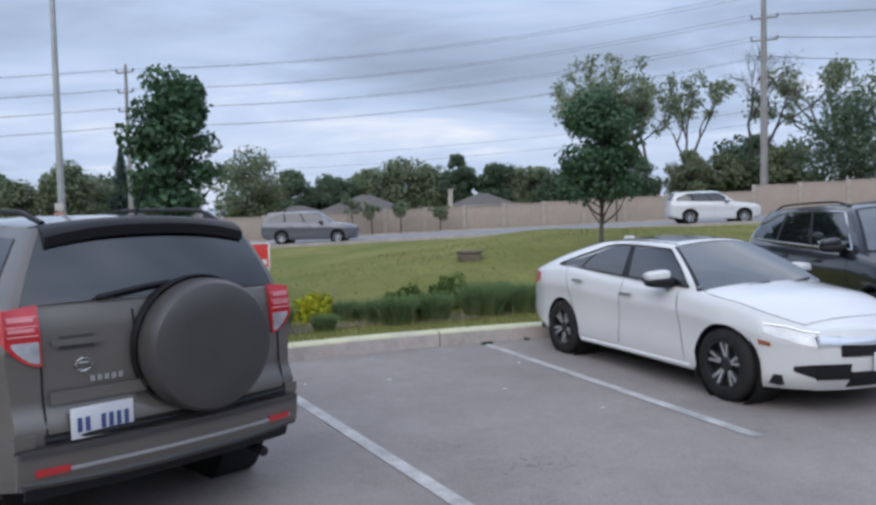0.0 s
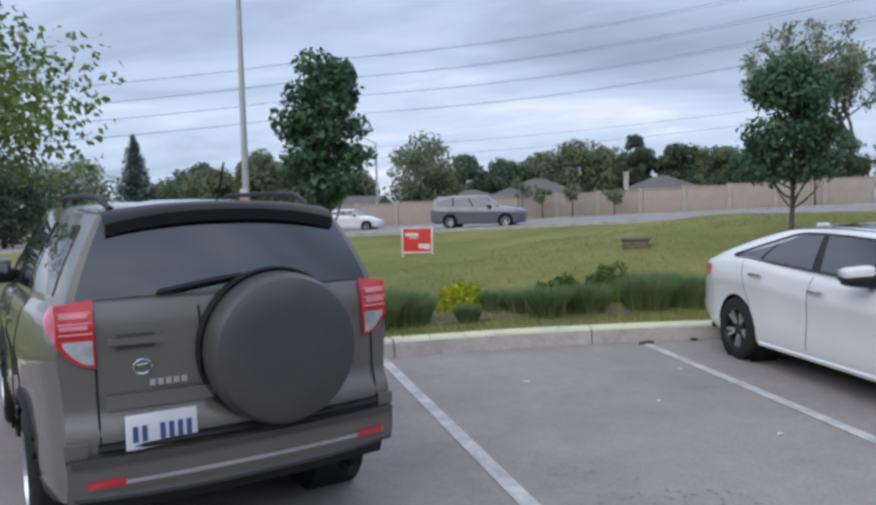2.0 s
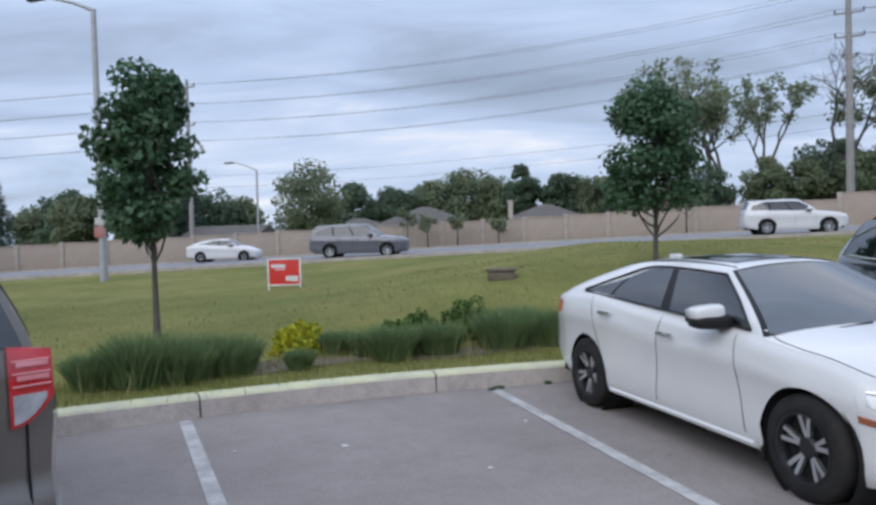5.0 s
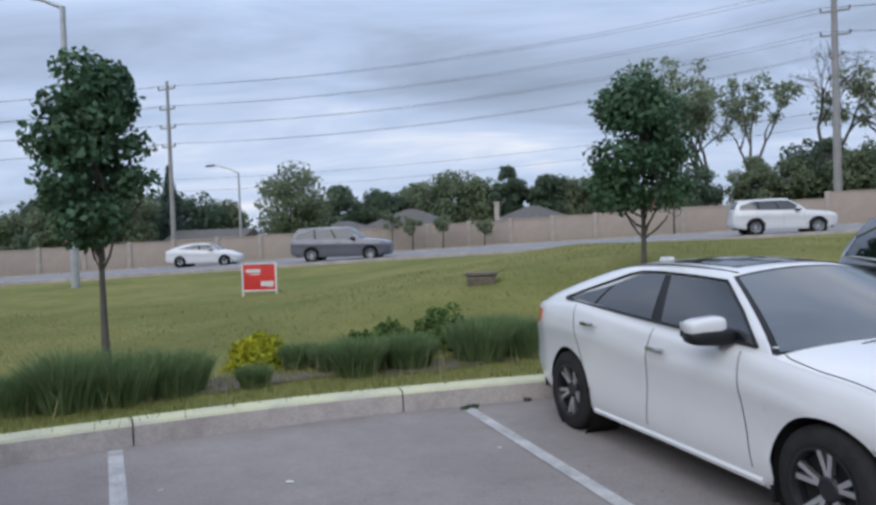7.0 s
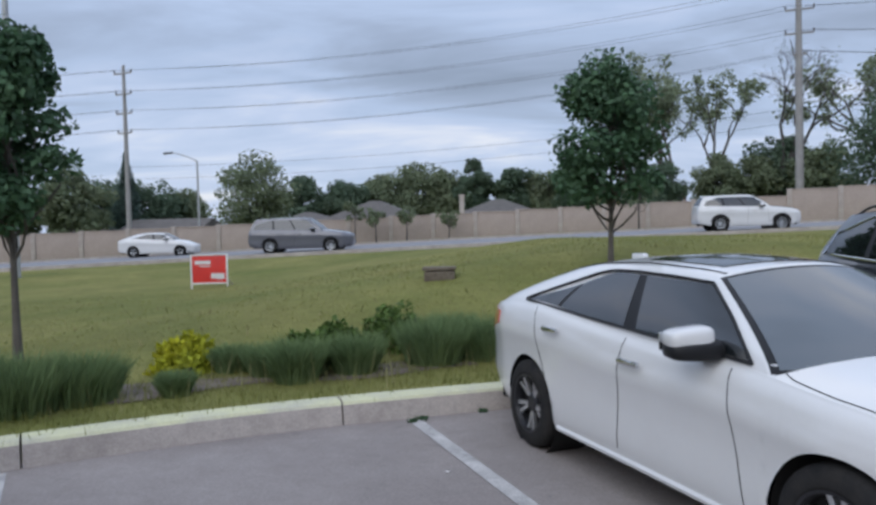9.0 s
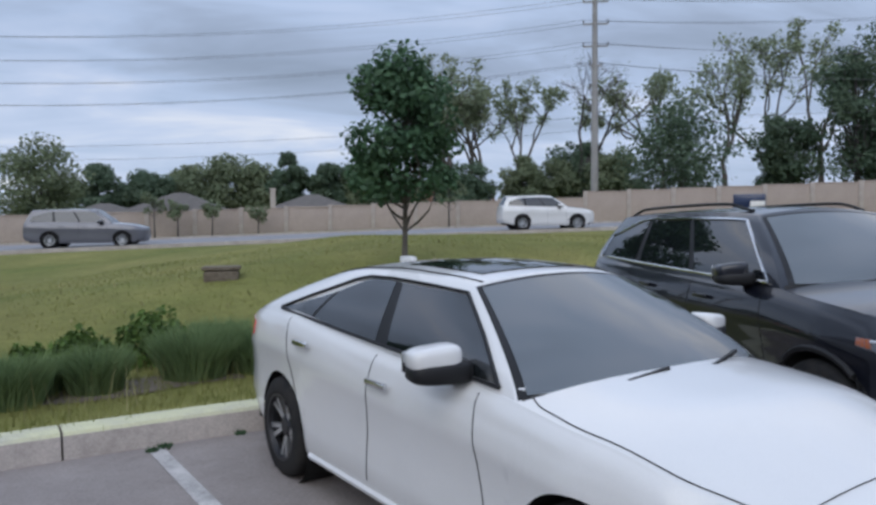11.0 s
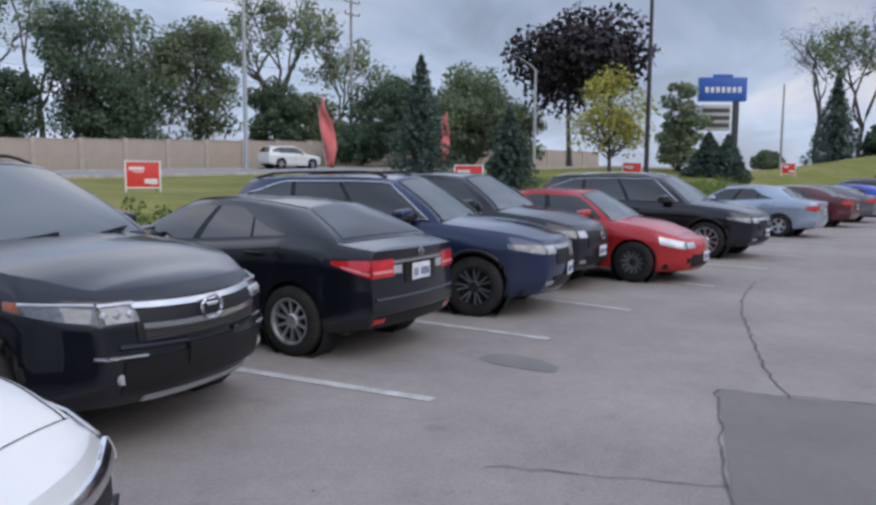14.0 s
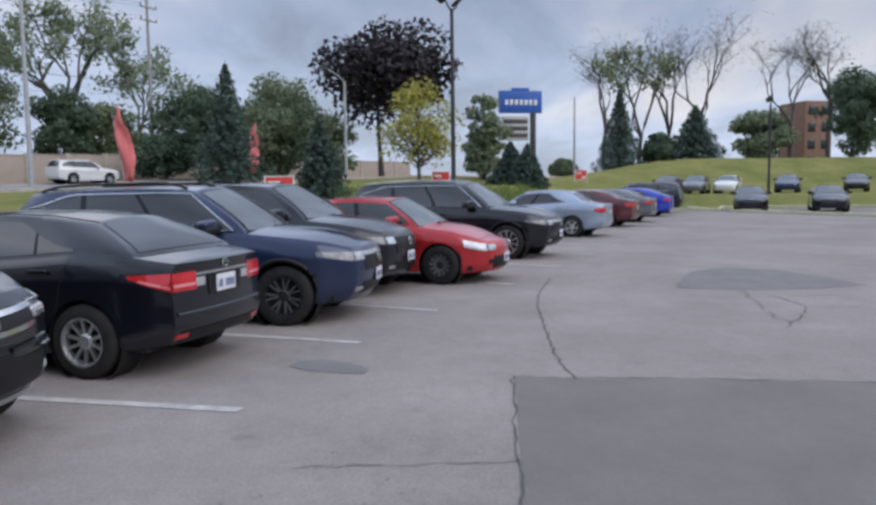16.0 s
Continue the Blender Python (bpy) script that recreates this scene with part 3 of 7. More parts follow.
# the road, its far verge and the barrier
rv, rf = [], []
for i, (p, n) in enumerate(zip(ROAD_LINE[::3], ROAD_N[::3])):
    for o in (0.0, 5.0, 10.0, 15.5):
        q = p + n * o
        rv.append((q.x, q.y, road_z(q.x) + 0.05 - 0.002 * abs(o - 7)))
    if i:
        for j in range(3):
            rf.append(((i - 1) * 4 + j, i * 4 + j, i * 4 + j + 1, (i - 1) * 4 + j + 1))
tagged(mesh_ob("road", rv, rf, ROAD), "pale grey asphalt of a wide sloping road", "road", kind="structure")
for off, h in ((-0.22, 0.13), (15.5, 0.15)):
    v, f = [], []
    for i, (p, n) in enumerate(zip(ROAD_LINE[::3], ROAD_N[::3])):
        for o, z in ((0, -0.2), (0, h), (0.25, h), (0.25, -0.2)):
            q = p + n * (off + o)
            v.append((q.x, q.y, road_z(q.x) + z))
        if i:
            for j in range(3):
                f.append(((i - 1) * 4 + j, i * 4 + j, i * 4 + j + 1, (i - 1) * 4 + j + 1))
    tagged(mesh_ob("kerb_road", v, f, CONCRETE, sharp=30), "low concrete road kerb", "kerb", kind="structure")
v, f = [], []
for i, (p, n) in enumerate(zip(ROAD_LINE[::3], ROAD_N[::3])):
    for o in (15.7, 18.0, 30.0):
        q = p + n * o
        v.append((q.x, q.y, road_z(q.x) + 0.1))
    if i:
        for j in range(2):
            f.append(((i - 1) * 3 + j, i * 3 + j, i * 3 + j + 1, (i - 1) * 3 + j + 1))
tagged(mesh_ob("verge", v, f, GRASS), "grass verge behind the road", "verge", kind="structure")


# ---- cars ----
def curve(pts, soft=0.05):
    xs, ys = [p[0] for p in pts], [p[1] for p in pts]
    if xs[0] > xs[-1]:
        xs, ys = xs[::-1], ys[::-1]
    xs, ys = np.array(xs, float), np.array(ys, float)
    offs = np.linspace(-soft, soft, 7)

    def at(x):
        return float(np.mean(np.interp(x + offs, xs, ys)))
    return at


def grid_faces(nu, nv, base=0, flip=False):
    f = []
    for i in range(nu - 1):
        for j in range(nv - 1):
            q = (base + i * nv + j, base + (i + 1) * nv + j, base + (i + 1) * nv + j + 1, base + i * nv + j + 1)
            f.append(q[::-1] if flip else q)
    return f


class Car:
    """Body surfaces of a car: x ahead from the rear axle, y to its left, z up."""

    def __init__(self, wb, fo, ro, belt, hw, crown, bot, roof, a_pillar, d_pillar, roof_hw, tyre=0.325, arch=0.37, nose=None, tail=None, section=None, base_in=0.0, bulge=(0.12, 0.06)):
        self.wb, self.xf, self.xr = wb, wb + fo, -ro
        self.belt, self.hw, self.crown, self.bot = curve(belt, 0.08), curve(hw, 0.06), curve(crown, 0.1), curve(bot, 0.03)
        self.roof, self.a, self.d, self.rhw = curve(roof, 0.1), a_pillar, d_pillar, roof_hw
        self.tyre, self.arch = tyre, arch
        self.nose = curve(nose or [(0.1, -0.06), (0.35, 0), (0.6, 0), (0.8, -0.06), (1.2, -0.2)], 0.02)
        self.tail = curve(tail or [(0.1, 0.06), (0.4, 0), (0.7, 0.0), (1.0, 0.06), (1.3, 0.12)], 0.02)
        self.sec = curve(section or [(0, 0.93), (0.07, 0.968), (0.22, 0.982), (0.46, 0.978), (0.62, 0.988), (0.70, 1.0), (0.74, 1.0), (0.83, 0.985), (0.91, 0.965), (0.955, 0.945), (1.0, 0.905)], 0.018)
        self.base_in, self.bulge = base_in, bulge

    def low(self, x):
        z = self.bot(x)
        for w in (0.0, self.wb):
            d = abs(x - w)
            if d < self.arch:
                z = max(z, self.tyre + math.sqrt(self.arch ** 2 - d ** 2))
        return z

    def warp(self, x, z):
        """Lean of nose and tail."""
        wf, wr = sst(self.xf - 0.7, self.xf, x), 1 - sst(self.xr, self.xr + 0.6, x)
        return x + self.nose(z) * wf + self.tail(z) * wr

    def side(self, x, z, s=1, off=0.0):
        def raw(x, z):
            b, t = self.bot(x), self.belt(x)
            y = self.hw(x) * self.sec(min(1, max(0, (z - b) / (t - b))))
            return Vector((self.warp(x, z), y, z))
        p = raw(x, z)
        if off:
            n = (raw(x - 0.02, z) - raw(x + 0.02, z)).cross(raw(x, z + 0.02) - raw(x, z - 0.02)).normalized()
            if n.y < 0:
                n = -n
            p = p + n * off
        p.y *= s
        return p

    def cap(self, y, z, front=True, off=0.0):
        x = self.xf if front else self.xr
        b, t = self.bot(x), self.belt(x)
        w = self.hw(x) * self.sec(min(1, max(0, (z - b) / (t - b))))
        k = 1 - min(1, abs(y) / max(w, 1e-3)) ** 2.2
        d = self.bulge[0 if front else 1] * k + off
        return Vector((self.warp(x, z) + (d if front else -d), y, z))

    def deck(self, x, y, off=0.0):
        t = self.belt(x)
        w = self.hw(x) * self.sec(1.0)
        k = 1 - (abs(y) / w) ** 2.4 if abs(y) < w else 0
        return Vector((self.warp(x, t), y, t + self.crown(x) * k + off))

    def house(self, u, v, s=1, off=0.0):
        """Side of the cabin: u from the front pillar to the rear one, v from the belt to the roof."""
        def raw(u, v):
            w = max(v, 0.0) ** 1.3
            x = (self.a[0] * (1 - w) + self.a[1] * w) * (1 - u) + (self.d[0] * (1 - w) + self.d[1] * w) * u
            xb = self.a[0] * (1 - u) + self.d[0] * u
            xt = self.a[1] * (1 - u) + self.d[1] * u
            zb, zt = self.belt(xb) - 0.01, self.roof(xt)
            yb = self.hw(xb) * self.sec(1.0) - self.base_in
            yt = self.rhw * (1 - 0.10 * (2 * u - 1) ** 4)
            y = yb + (yt - yb) * (max(v, 0.0) ** 1.25)
            return Vector((x, y, zb + (zt - zb) * v))
        p = raw(u, v)
        if off:
            n = (raw(min(1, u + 0.02), v) - raw(u - 0.02, v)).cross(raw(u, v + 0.02) - raw(u, v - 0.02)).normalized()
            if n.y < 0:
                n = -n
            p = p + n * off
        p.y *= s
        return p

    def screen(self, w, v, front=True, off=0.0):
        """Windscreen or rear window: w from -1 (right) to 1 (left), v from base to roof."""
        def raw(w, v):
            e = self.house(0.0 if front else 1.0, v)
            k = 1 - abs(w) ** 2.2
            o = (0.16 if front else 0.07) * k * (1 - 0.55 * v)
            return Vector((e.x + (o if front else -o), e.y * w, e.z + 0.045 * k * v + 0.01 * k))
        p = raw(w, v)
        if off:
            n = (raw(w + 0.02, v) - raw(w - 0.02, v)).cross(raw(w, v + 0.02) - raw(w, v - 0.02)).normalized()
            if (n.x < 0) == front:
                n = -n
            p = p + n * off
        return p

    def roof_at(self, u, w, off=0.0):
        a, b = self.screen(w, 1.0), self.screen(w, 1.0, False)
        e = self.house(u, 1.0)
        k = 1 - abs(w) ** 2.2
        return Vector((a.x + (b.x - a.x) * u, e.y * w, e.z + 0.045 * k + off))


def welded(name, verts, faces, mat, root):
    bm = bmesh.new()
    bv = [bm.verts.new(p) for p in verts]
    for q in faces:
        bm.faces.new([bv[i] for i in q])
    bmesh.ops.remove_doubles(bm, verts=bm.verts[:], dist=0.0006)
    bmesh.ops.dissolve_degenerate(bm, edges=bm.edges[:], dist=0.0002)
    return part(name, bm, mat, root, sharp=42)


def build_shell(c, root, paint_mat):
    """Lower body, deck and caps in one mesh; cabin in another."""
    xs = sorted({*np.linspace(c.xr, c.xf, 90), *[w + c.arch * math.cos(a) for w in (0, c.wb) for a in np.linspace(0, math.pi, 17)]})
    nv, verts, faces = 24, [], []
    ts = [1 - (1 - j / (nv - 1)) ** 1.45 for j in range(nv)]
    for s in (1, -1):
        base = len(verts)
        for x in xs:
            lo, hi = c.low(x), c.belt(x)
            verts += [c.side(x, lo + (hi - lo) * t, s) for t in ts]
        faces += grid_faces(len(xs), nv, base, s < 0)
    base = len(verts)
    ws = [math.sin(a) for a in np.linspace(-math.pi / 2, math.pi / 2, 15)]
    for x in xs:
        w = c.hw(x) * c.sec(1.0)
        verts += [c.deck(x, w * k) for k in ws]
    faces += grid_faces(len(xs), 15, base, True)
    for front in (True, False):
        base = len(verts)
        x = c.xf if front else c.xr
        for j in range(nv):
            z = c.low(x) + (c.belt(x) - c.low(x)) * ts[j]
            w = abs(c.side(x, z).y)
            verts += [c.cap(w * k, z, front) for k in ws]
        # the lip up to the deck
        w = c.hw(x) * c.sec(1.0)
        verts += [c.deck(x, w * k) for k in ws]
        faces += grid_faces(nv + 1, 15, base, not front)
    body = welded("body", verts, faces, paint_mat, root)
    verts, faces = [], []
    us, vs = np.linspace(0, 1, 25), np.linspace(0, 1, 9)
    for s in (1, -1):
        base = len(verts)
        for u in us:
            verts += [c.house(u, v, s) for v in vs]
        faces += grid_faces(25, 9, base, s > 0)
    for front in (True, False):
        base = len(verts)
        for v in vs:
            verts += [c.screen(k, v, front) for k in ws]
        faces += grid_faces(9, 15, base)
    base = len(verts)
    for u in us:
        verts += [c.roof_at(u, k) for k in ws]
    faces += grid_faces(25, 15, base)
    welded("cabin", verts, faces, paint_mat, root)
    # dark lining in the wheel wells and under the floor
    bm = bmesh.new()
    for w in (0.0, c.wb):
        for s in (1, -1):
            lathe(bm, [(c.arch + 0.015, 0), (c.arch + 0.015, 0.3), (0.0, 0.3)], 24, pose(w, s * (c.hw(w) - 0.05), c.tyre) @ Matrix.Scale(-s, 4, (0, 1, 0)))
    box(bm, (c.xf - c.xr - 0.5, 2 * c.hw(1.0) - 0.25, 0.08), pose((c.xf + c.xr) / 2, 0, c.bot(1.2) + 0.07))
    part("underbody", bm, WELL, root)
    return body


def patch(name, fn, us, vs, mat, parent, label=""):
    """A thin lens or panel laid on a surface: fn(u, v, off)."""
    nu, nv = len(us), len(vs)
    v = [fn(u, k, 0.006) for u in us for k in vs] + [fn(u, k, -0.012) for u in us for k in vs]
    f = grid_faces(nu, nv) + grid_faces(nu, nv, nu * nv, True)
    n = nu * nv
    ring = [i * nv for i in range(nu)] + [(nu - 1) * nv + j for j in range(1, nv)] + [i * nv + nv - 1 for i in range(nu - 2, -1, -1)] + [j for j in range(nv - 2, 0, -1)]
    for a, b in zip(ring, ring[1:] + ring[:1]):
        f.append((a, b, b + n, a + n))
    bm = bmesh.new()
    bv = [bm.verts.new(p) for p in v]
    for q in f:
        try:
            bm.faces.new([bv[i] for i in q])
        except ValueError:
            pass
    return part(name, bm, mat, parent, label)


def strip(name, pts, width, mat, parent, n=5, label=""):
    bm = bmesh.new()
    tube(bm, pts, [width / 2] * len(pts), n)
    return part(name, bm, mat, parent, label)


WHEELS = {}


def wheel_mesh(r, rim_r, style):
    """Tyre and rim meshes, outer face towards +y."""
    key = (round(r, 3), round(rim_r, 3), style)
    if key in WHEELS:
        return WHEELS[key]
    w = 0.2
    bm = bmesh.new()
    lathe(bm, [(rim_r, -w / 2), (rim_r + 0.02, -w / 2 - 0.004), (r - 0.03, -w / 2 + 0.002), (r - 0.006, -w / 2 + 0.02), (r, -w / 2 + 0.05), (r, w / 2 - 0.05), (r - 0.006, w / 2 - 0.02), (r - 0.03, w / 2 - 0.002),
               (rim_r + 0.02, w / 2 + 0.004), (rim_r, w / 2), (rim_r - 0.01, w / 2 - 0.06), (rim_r - 0.02, -w / 2 + 0.02)], 36)
    tyre = bpy.data.meshes.new("tyre")
    bmesh.ops.recalc_face_normals(bm, faces=bm.faces[:])
    bm.to_mesh(tyre)
    bm.free()
    tyre.materials.append(RUBBER)
    tyre.shade_smooth()
    bm = bmesh.new()
    lathe(bm, [(0.0, w / 2 - 0.03), (0.055, w / 2 - 0.03), (0.075, w / 2 - 0.045), (0.08, w / 2 - 0.07)], 16)
    lathe(bm, [(rim_r + 0.004, w / 2 + 0.004), (rim_r - 0.012, w / 2 + 0.002), (rim_r - 0.022, w / 2 - 0.03), (rim_r - 0.022, w / 2 - 0.07)], 36)
    rim = bpy.data.meshes.new("rim")
    bmesh.ops.recalc_face_normals(bm, faces=bm.faces[:])
    bm.to_mesh(rim)
    bm.free()
    rim.materials.append(RIM_BLACK if style in ("star", "split", "steel") else RIM_SILVER)
    bm = bmesh.new()
    n, twin, wide = {"star": (5, True, 0.03), "ten": (10, False, 0.03), "five": (5, False, 0.07), "steel": (12, False, 0.05), "split": (7, True, 0.022)}[style]
    for k in range(n):
        for d in ((-0.19, 0.19) if twin else (0.0,)):
            a = 2 * math.pi * k / n + d * (1.0 if style == "star" else 0.9)
            a0 = 2 * math.pi * k / n + d * 0.35
            p0 = Vector((math.cos(a0) * 0.05, w / 2 - 0.04, math.sin(a0) * 0.05))
            p1 = Vector((math.cos(a) * (rim_r - 0.012), w / 2 - 0.018, math.sin(a) * (rim_r - 0.012)))
            dr = (p1 - p0).normalized()
            sd = dr.cross(Vector((0, 1, 0))).normalized() * wide / 2
            q = [bm.verts.new(p) for p in (p0 - sd * 0.8, p0 + sd * 0.8, p1 + sd, p1 - sd)]
            q2 = [bm.verts.new(p.co + Vector((0, -0.03, 0))) for p in q]
            bm.faces.new(q)
            for i in range(4):
                bm.faces.new((q[i], q2[i], q2[(i + 1) % 4], q[(i + 1) % 4]))
    spokes = bpy.data.meshes.new("spoke_star")
    bmesh.ops.recalc_face_normals(bm, faces=bm.faces[:])
    bm.to_mesh(spokes)
    bm.free()
    spokes.materials.append(RIM_DARK if style in ("steel", "split") else RIM_SILVER)
    bm = bmesh.new()
    lathe(bm, [(0.0, w / 2 - 0.085), (rim_r - 0.02, w / 2 - 0.075)], 28)
    hub = bpy.data.meshes.new("brake_disc")
    bm.to_mesh(hub)
    bm.free()
    hub.materials.append(WELL)
    WHEELS[key] = (tyre, rim, hub, spokes)
    return WHEELS[key]


def add_wheels(c, root, rim_r, style, inset=0.10):
    for x in (0.0, c.wb):
        for s in (1, -1):
            t, r, h, k = wheel_mesh(c.tyre, rim_r, style)
            wh = new("wheel", t)
            wh.parent = root
            wh.matrix_local = pose(x, s * (c.hw(x) - inset - 0.012), c.tyre, 0, 20 + 13 * x, 0 if s > 0 else 180)
            for nm, me in (("rim", r), ("brake_disc", h), ("spoke_star", k)):
                o = new(nm, me)
                o.parent = wh


def glazing(c, root, splits, v0=0.07, v1=0.90, u0=0.03, u1=0.97, ws=GLASS_WS, chrome=None, rear=(0.08, 0.9, 0.9), front=(0.03, 0.95, 0.93), taper=None):
    """Panes: splits are the pillar places along the side as (u, half width)."""
    edges = [u0]
    for u, h in splits:
        edges += [u - h, u + h]
    edges.append(u1)
    for s in (1, -1):
        for a, b in zip(edges[::2], edges[1::2]):
            last = b == u1

            def fn(t, k, off, a=a, b=b, s=s, last=last):
                u = a + (b - a) * t
                hi = v1 if not taper else v1 - (v1 - taper[2]) * sst(taper[0], taper[1], u)
                v = v0 + (hi - v0) * k
                return c.house(u, v, s, off)
            patch("side_window", fn, np.linspace(0, 1, 8), np.linspace(0, 1, 6), GLASS, root)
        for u, h in splits:
            patch("pillar_trim", lambda t, k, off, u=u, h=h, s=s: c.house(u + h * (2 * t - 1), v0 + ((v1 if not taper else v1 - (v1 - taper[2]) * sst(taper[0], taper[1], u)) - v0) * k, s, off - 0.002), np.linspace(0, 1, 3), np.linspace(0, 1, 6), TRIM, root)
        if chrome:
            lo = [c.house(u, v0 - 0.03, s, 0.012) for u in np.linspace(u0 - 0.01, u1, 14)]
            hi = [c.house(u, (v1 if not taper else v1 - (v1 - taper[2]) * sst(taper[0], taper[1], u)) + 0.03, s, 0.012) for u in np.linspace(u1, u0, 18)]
            strip("window_trim", lo + hi + lo[:1], 0.023, chrome, root)
    # black printed edge round the windscreen
    patch("screen_surround", lambda t, k, off: c.screen((2 * t - 1) * (front[2] + 0.012), front[0] - 0.02 + (front[1] + 0.03 - front[0]) * k, True, off - 0.003), np.linspace(0, 1, 13), np.linspace(0, 1, 7), TRIM, root)
    front = (front[0] + 0.045, front[1] - 0.015, front[2] - 0.035)
    for fr, (lo, hi, w), m, nm in ((True, front, ws, "windscreen"), (False, rear, GLASS, "rear_window")):
        patch(nm, lambda t, k, off, fr=fr, lo=lo, hi=hi, w=w: c.screen((2 * t - 1) * w, lo + (hi - lo) * k, fr, off), np.linspace(0, 1, 13), np.linspace(0, 1, 7), m, root)


def cowl(c, root):
    """Black panel between the hood and the windscreen."""
    patch("cowl", lambda t, k, off: c.screen((2 * t - 1) * 0.97, -0.03 + 0.085 * k, True, off + 0.003), np.linspace(0, 1, 13), np.linspace(0, 1, 3), TRIM, root)


def mirror(c, root, x, z, mat, under=TRIM, size=(0.2, 0.24, 0.15)):
    for s in (1, -1):
        y = abs(c.side(x, z).y)
        bm = bmesh.new()
        rounded(bm, (size[0] * 0.85, size[1], size[2] * 0.80), pose(x - 0.02, s * (y + 0.13), z + 0.10, 0, 0, s * 14), taper=0.22 * s)
        ob = part("mirror", bm, mat, root)
        bm = bmesh.new()
        rounded(bm, (size[0] * 0.93, size[1] + 0.05, 0.105), pose(x - 0.014, s * (y + 0.105), z + 0.045, 0, 0, s * 14), taper=0.1 * s)
        part("mirror_foot", bm, under, ob)
        bm = bmesh.new()
        box(bm, (0.01, size[1] * 0.8, size[2] * 0.6), pose(x - 0.025 - size[0] * 0.42, s * (y + 0.13), z + 0.08, 0, 0, s * 14), 0.004)
        part("mirror_glass", bm, CHROME, ob)


def gaps(c, root, xs, z0, hand=(), hand_mat=CHROME):
    """Door shut lines and handles."""
    for s in (1, -1):
        for x0, x1 in xs:
            top = min(c.belt(x1) - 0.02, 9)
            pts = [c.side(x0 + (x1 - x0) * k, z0 + (top - z0) * k, s, 0.0012) for k in np.linspace(0, 1, 17)]
            strip("door_gap", pts, 0.0065, GAP, root, 4)
        for x, z in hand:
            p = c.side(x, z, s, 0.03)
            bm = bmesh.new()
            box(bm, (0.2, 0.028, 0.034), Matrix.Translation(p), 0.011)
            part("door_handle", bm, hand_mat, root)


def plate(c, root, front, y, z, dark=False):
    p = c.cap(y, z, front, 0.02)
    sg = 1 if front else -1
    bm = bmesh.new()
    box(bm, (0.012, 0.305, 0.152), Matrix.Translation(p), 0.004)
    ob = part("number_plate", bm, TRIM if dark else PLATE, root)
    if not dark:
        for k in range(7):
            if k != 4:
                bm = bmesh.new()
                box(bm, (0.003, 0.022, 0.07), Matrix.Translation(p + Vector((sg * 0.0075, -0.115 + 0.038 * k, -0.008))))
                part("plate_bar", bm, PLATE_INK, ob)


def lamp(c, root, name, x0, x1, zlo, zhi, mat, s_list=(1, -1), n=10, label=""):
    """A lamp lens wrapping the body side: zlo and zhi are (z at x0, z at x1)."""
    for s in s_list:
        def fn(t, k, off, s=s):
            x = x0 + (x1 - x0) * t
            a, b = zlo[0] + (zlo[1] - zlo[0]) * t, zhi[0] + (zhi[1] - zhi[0]) * t
            return c.side(x, a + (b - a) * k, s, off)
        patch(name, fn, np.linspace(0, 1, n), np.linspace(0, 1, 5), mat, root, label)


def face_panel(c, root, name, y0, y1, z0, z1, front, mat, off=0.0, n=11, label="", z0m=None, z1m=None):
    """A panel on the nose or tail from y0 to y1; z0m, z1m: heights at the middle."""
    z0m, z1m = z0 if z0m is None else z0m, z1 if z1m is None else z1m
    yc, yh = (y0 + y1) / 2, abs(y1 - y0) / 2

    def fn(t, k, o):
        y = y0 + (y1 - y0) * t
        b = 1 - (abs(y - yc) / yh) ** 2
        lo, hi = z0 + (z0m - z0) * b, z1 + (z1m - z1) * b
        return c.cap(y, lo + (hi - lo) * k, front, o + off)
    return patch(name, fn, np.linspace(0, 1, n), np.linspace(0, 1, 5), mat, root, label)


def badge(root, p, r, mat=CHROME, axis="x"):
    bm = bmesh.new()
    ring = [Vector((0, math.cos(a) * r * 1.25, math.sin(a) * r)) + Vector(p) for a in np.linspace(0, 2 * math.pi, 21)]
    tube(bm, ring, [r * 0.16] * 21, 6)
    tube(bm, [Vector(p) + Vector((0, -r * 0.7, r * 0.3)), Vector(p) + Vector((0, r * 0.7, r * 0.3))], [r * 0.14] * 2, 6)
    part("badge", bm, mat, root, "plain chrome badge shape")


def wipers(c, root, front=True):
    cowl(c, root)
    for a, b in (((-0.05, 0.0), (0.72, 0.13)), ((-0.72, 0.0), (-0.05, 0.11))):
        strip("wiper", [c.screen(a[0], a[1] - 0.02, front, 0.02), c.screen((a[0] + b[0]) / 2, (a[1] + b[1]) / 2, front, 0.03), c.screen(b[0], b[1], front, 0.02)], 0.022, TRIM, root)


def rails(c, root, mat, u0=0.06, u1=0.97, w=0.86):
    for s in (1, -1):
        pts = [c.roof_at(u, s * w, 0.055 * min(1, 8 * (u - u0) + 0.1, 8 * (u1 - u) + 0.1)) for u in np.linspace(u0, u1, 16)]
        strip("roof_rail", pts, 0.03, mat, root, 6)


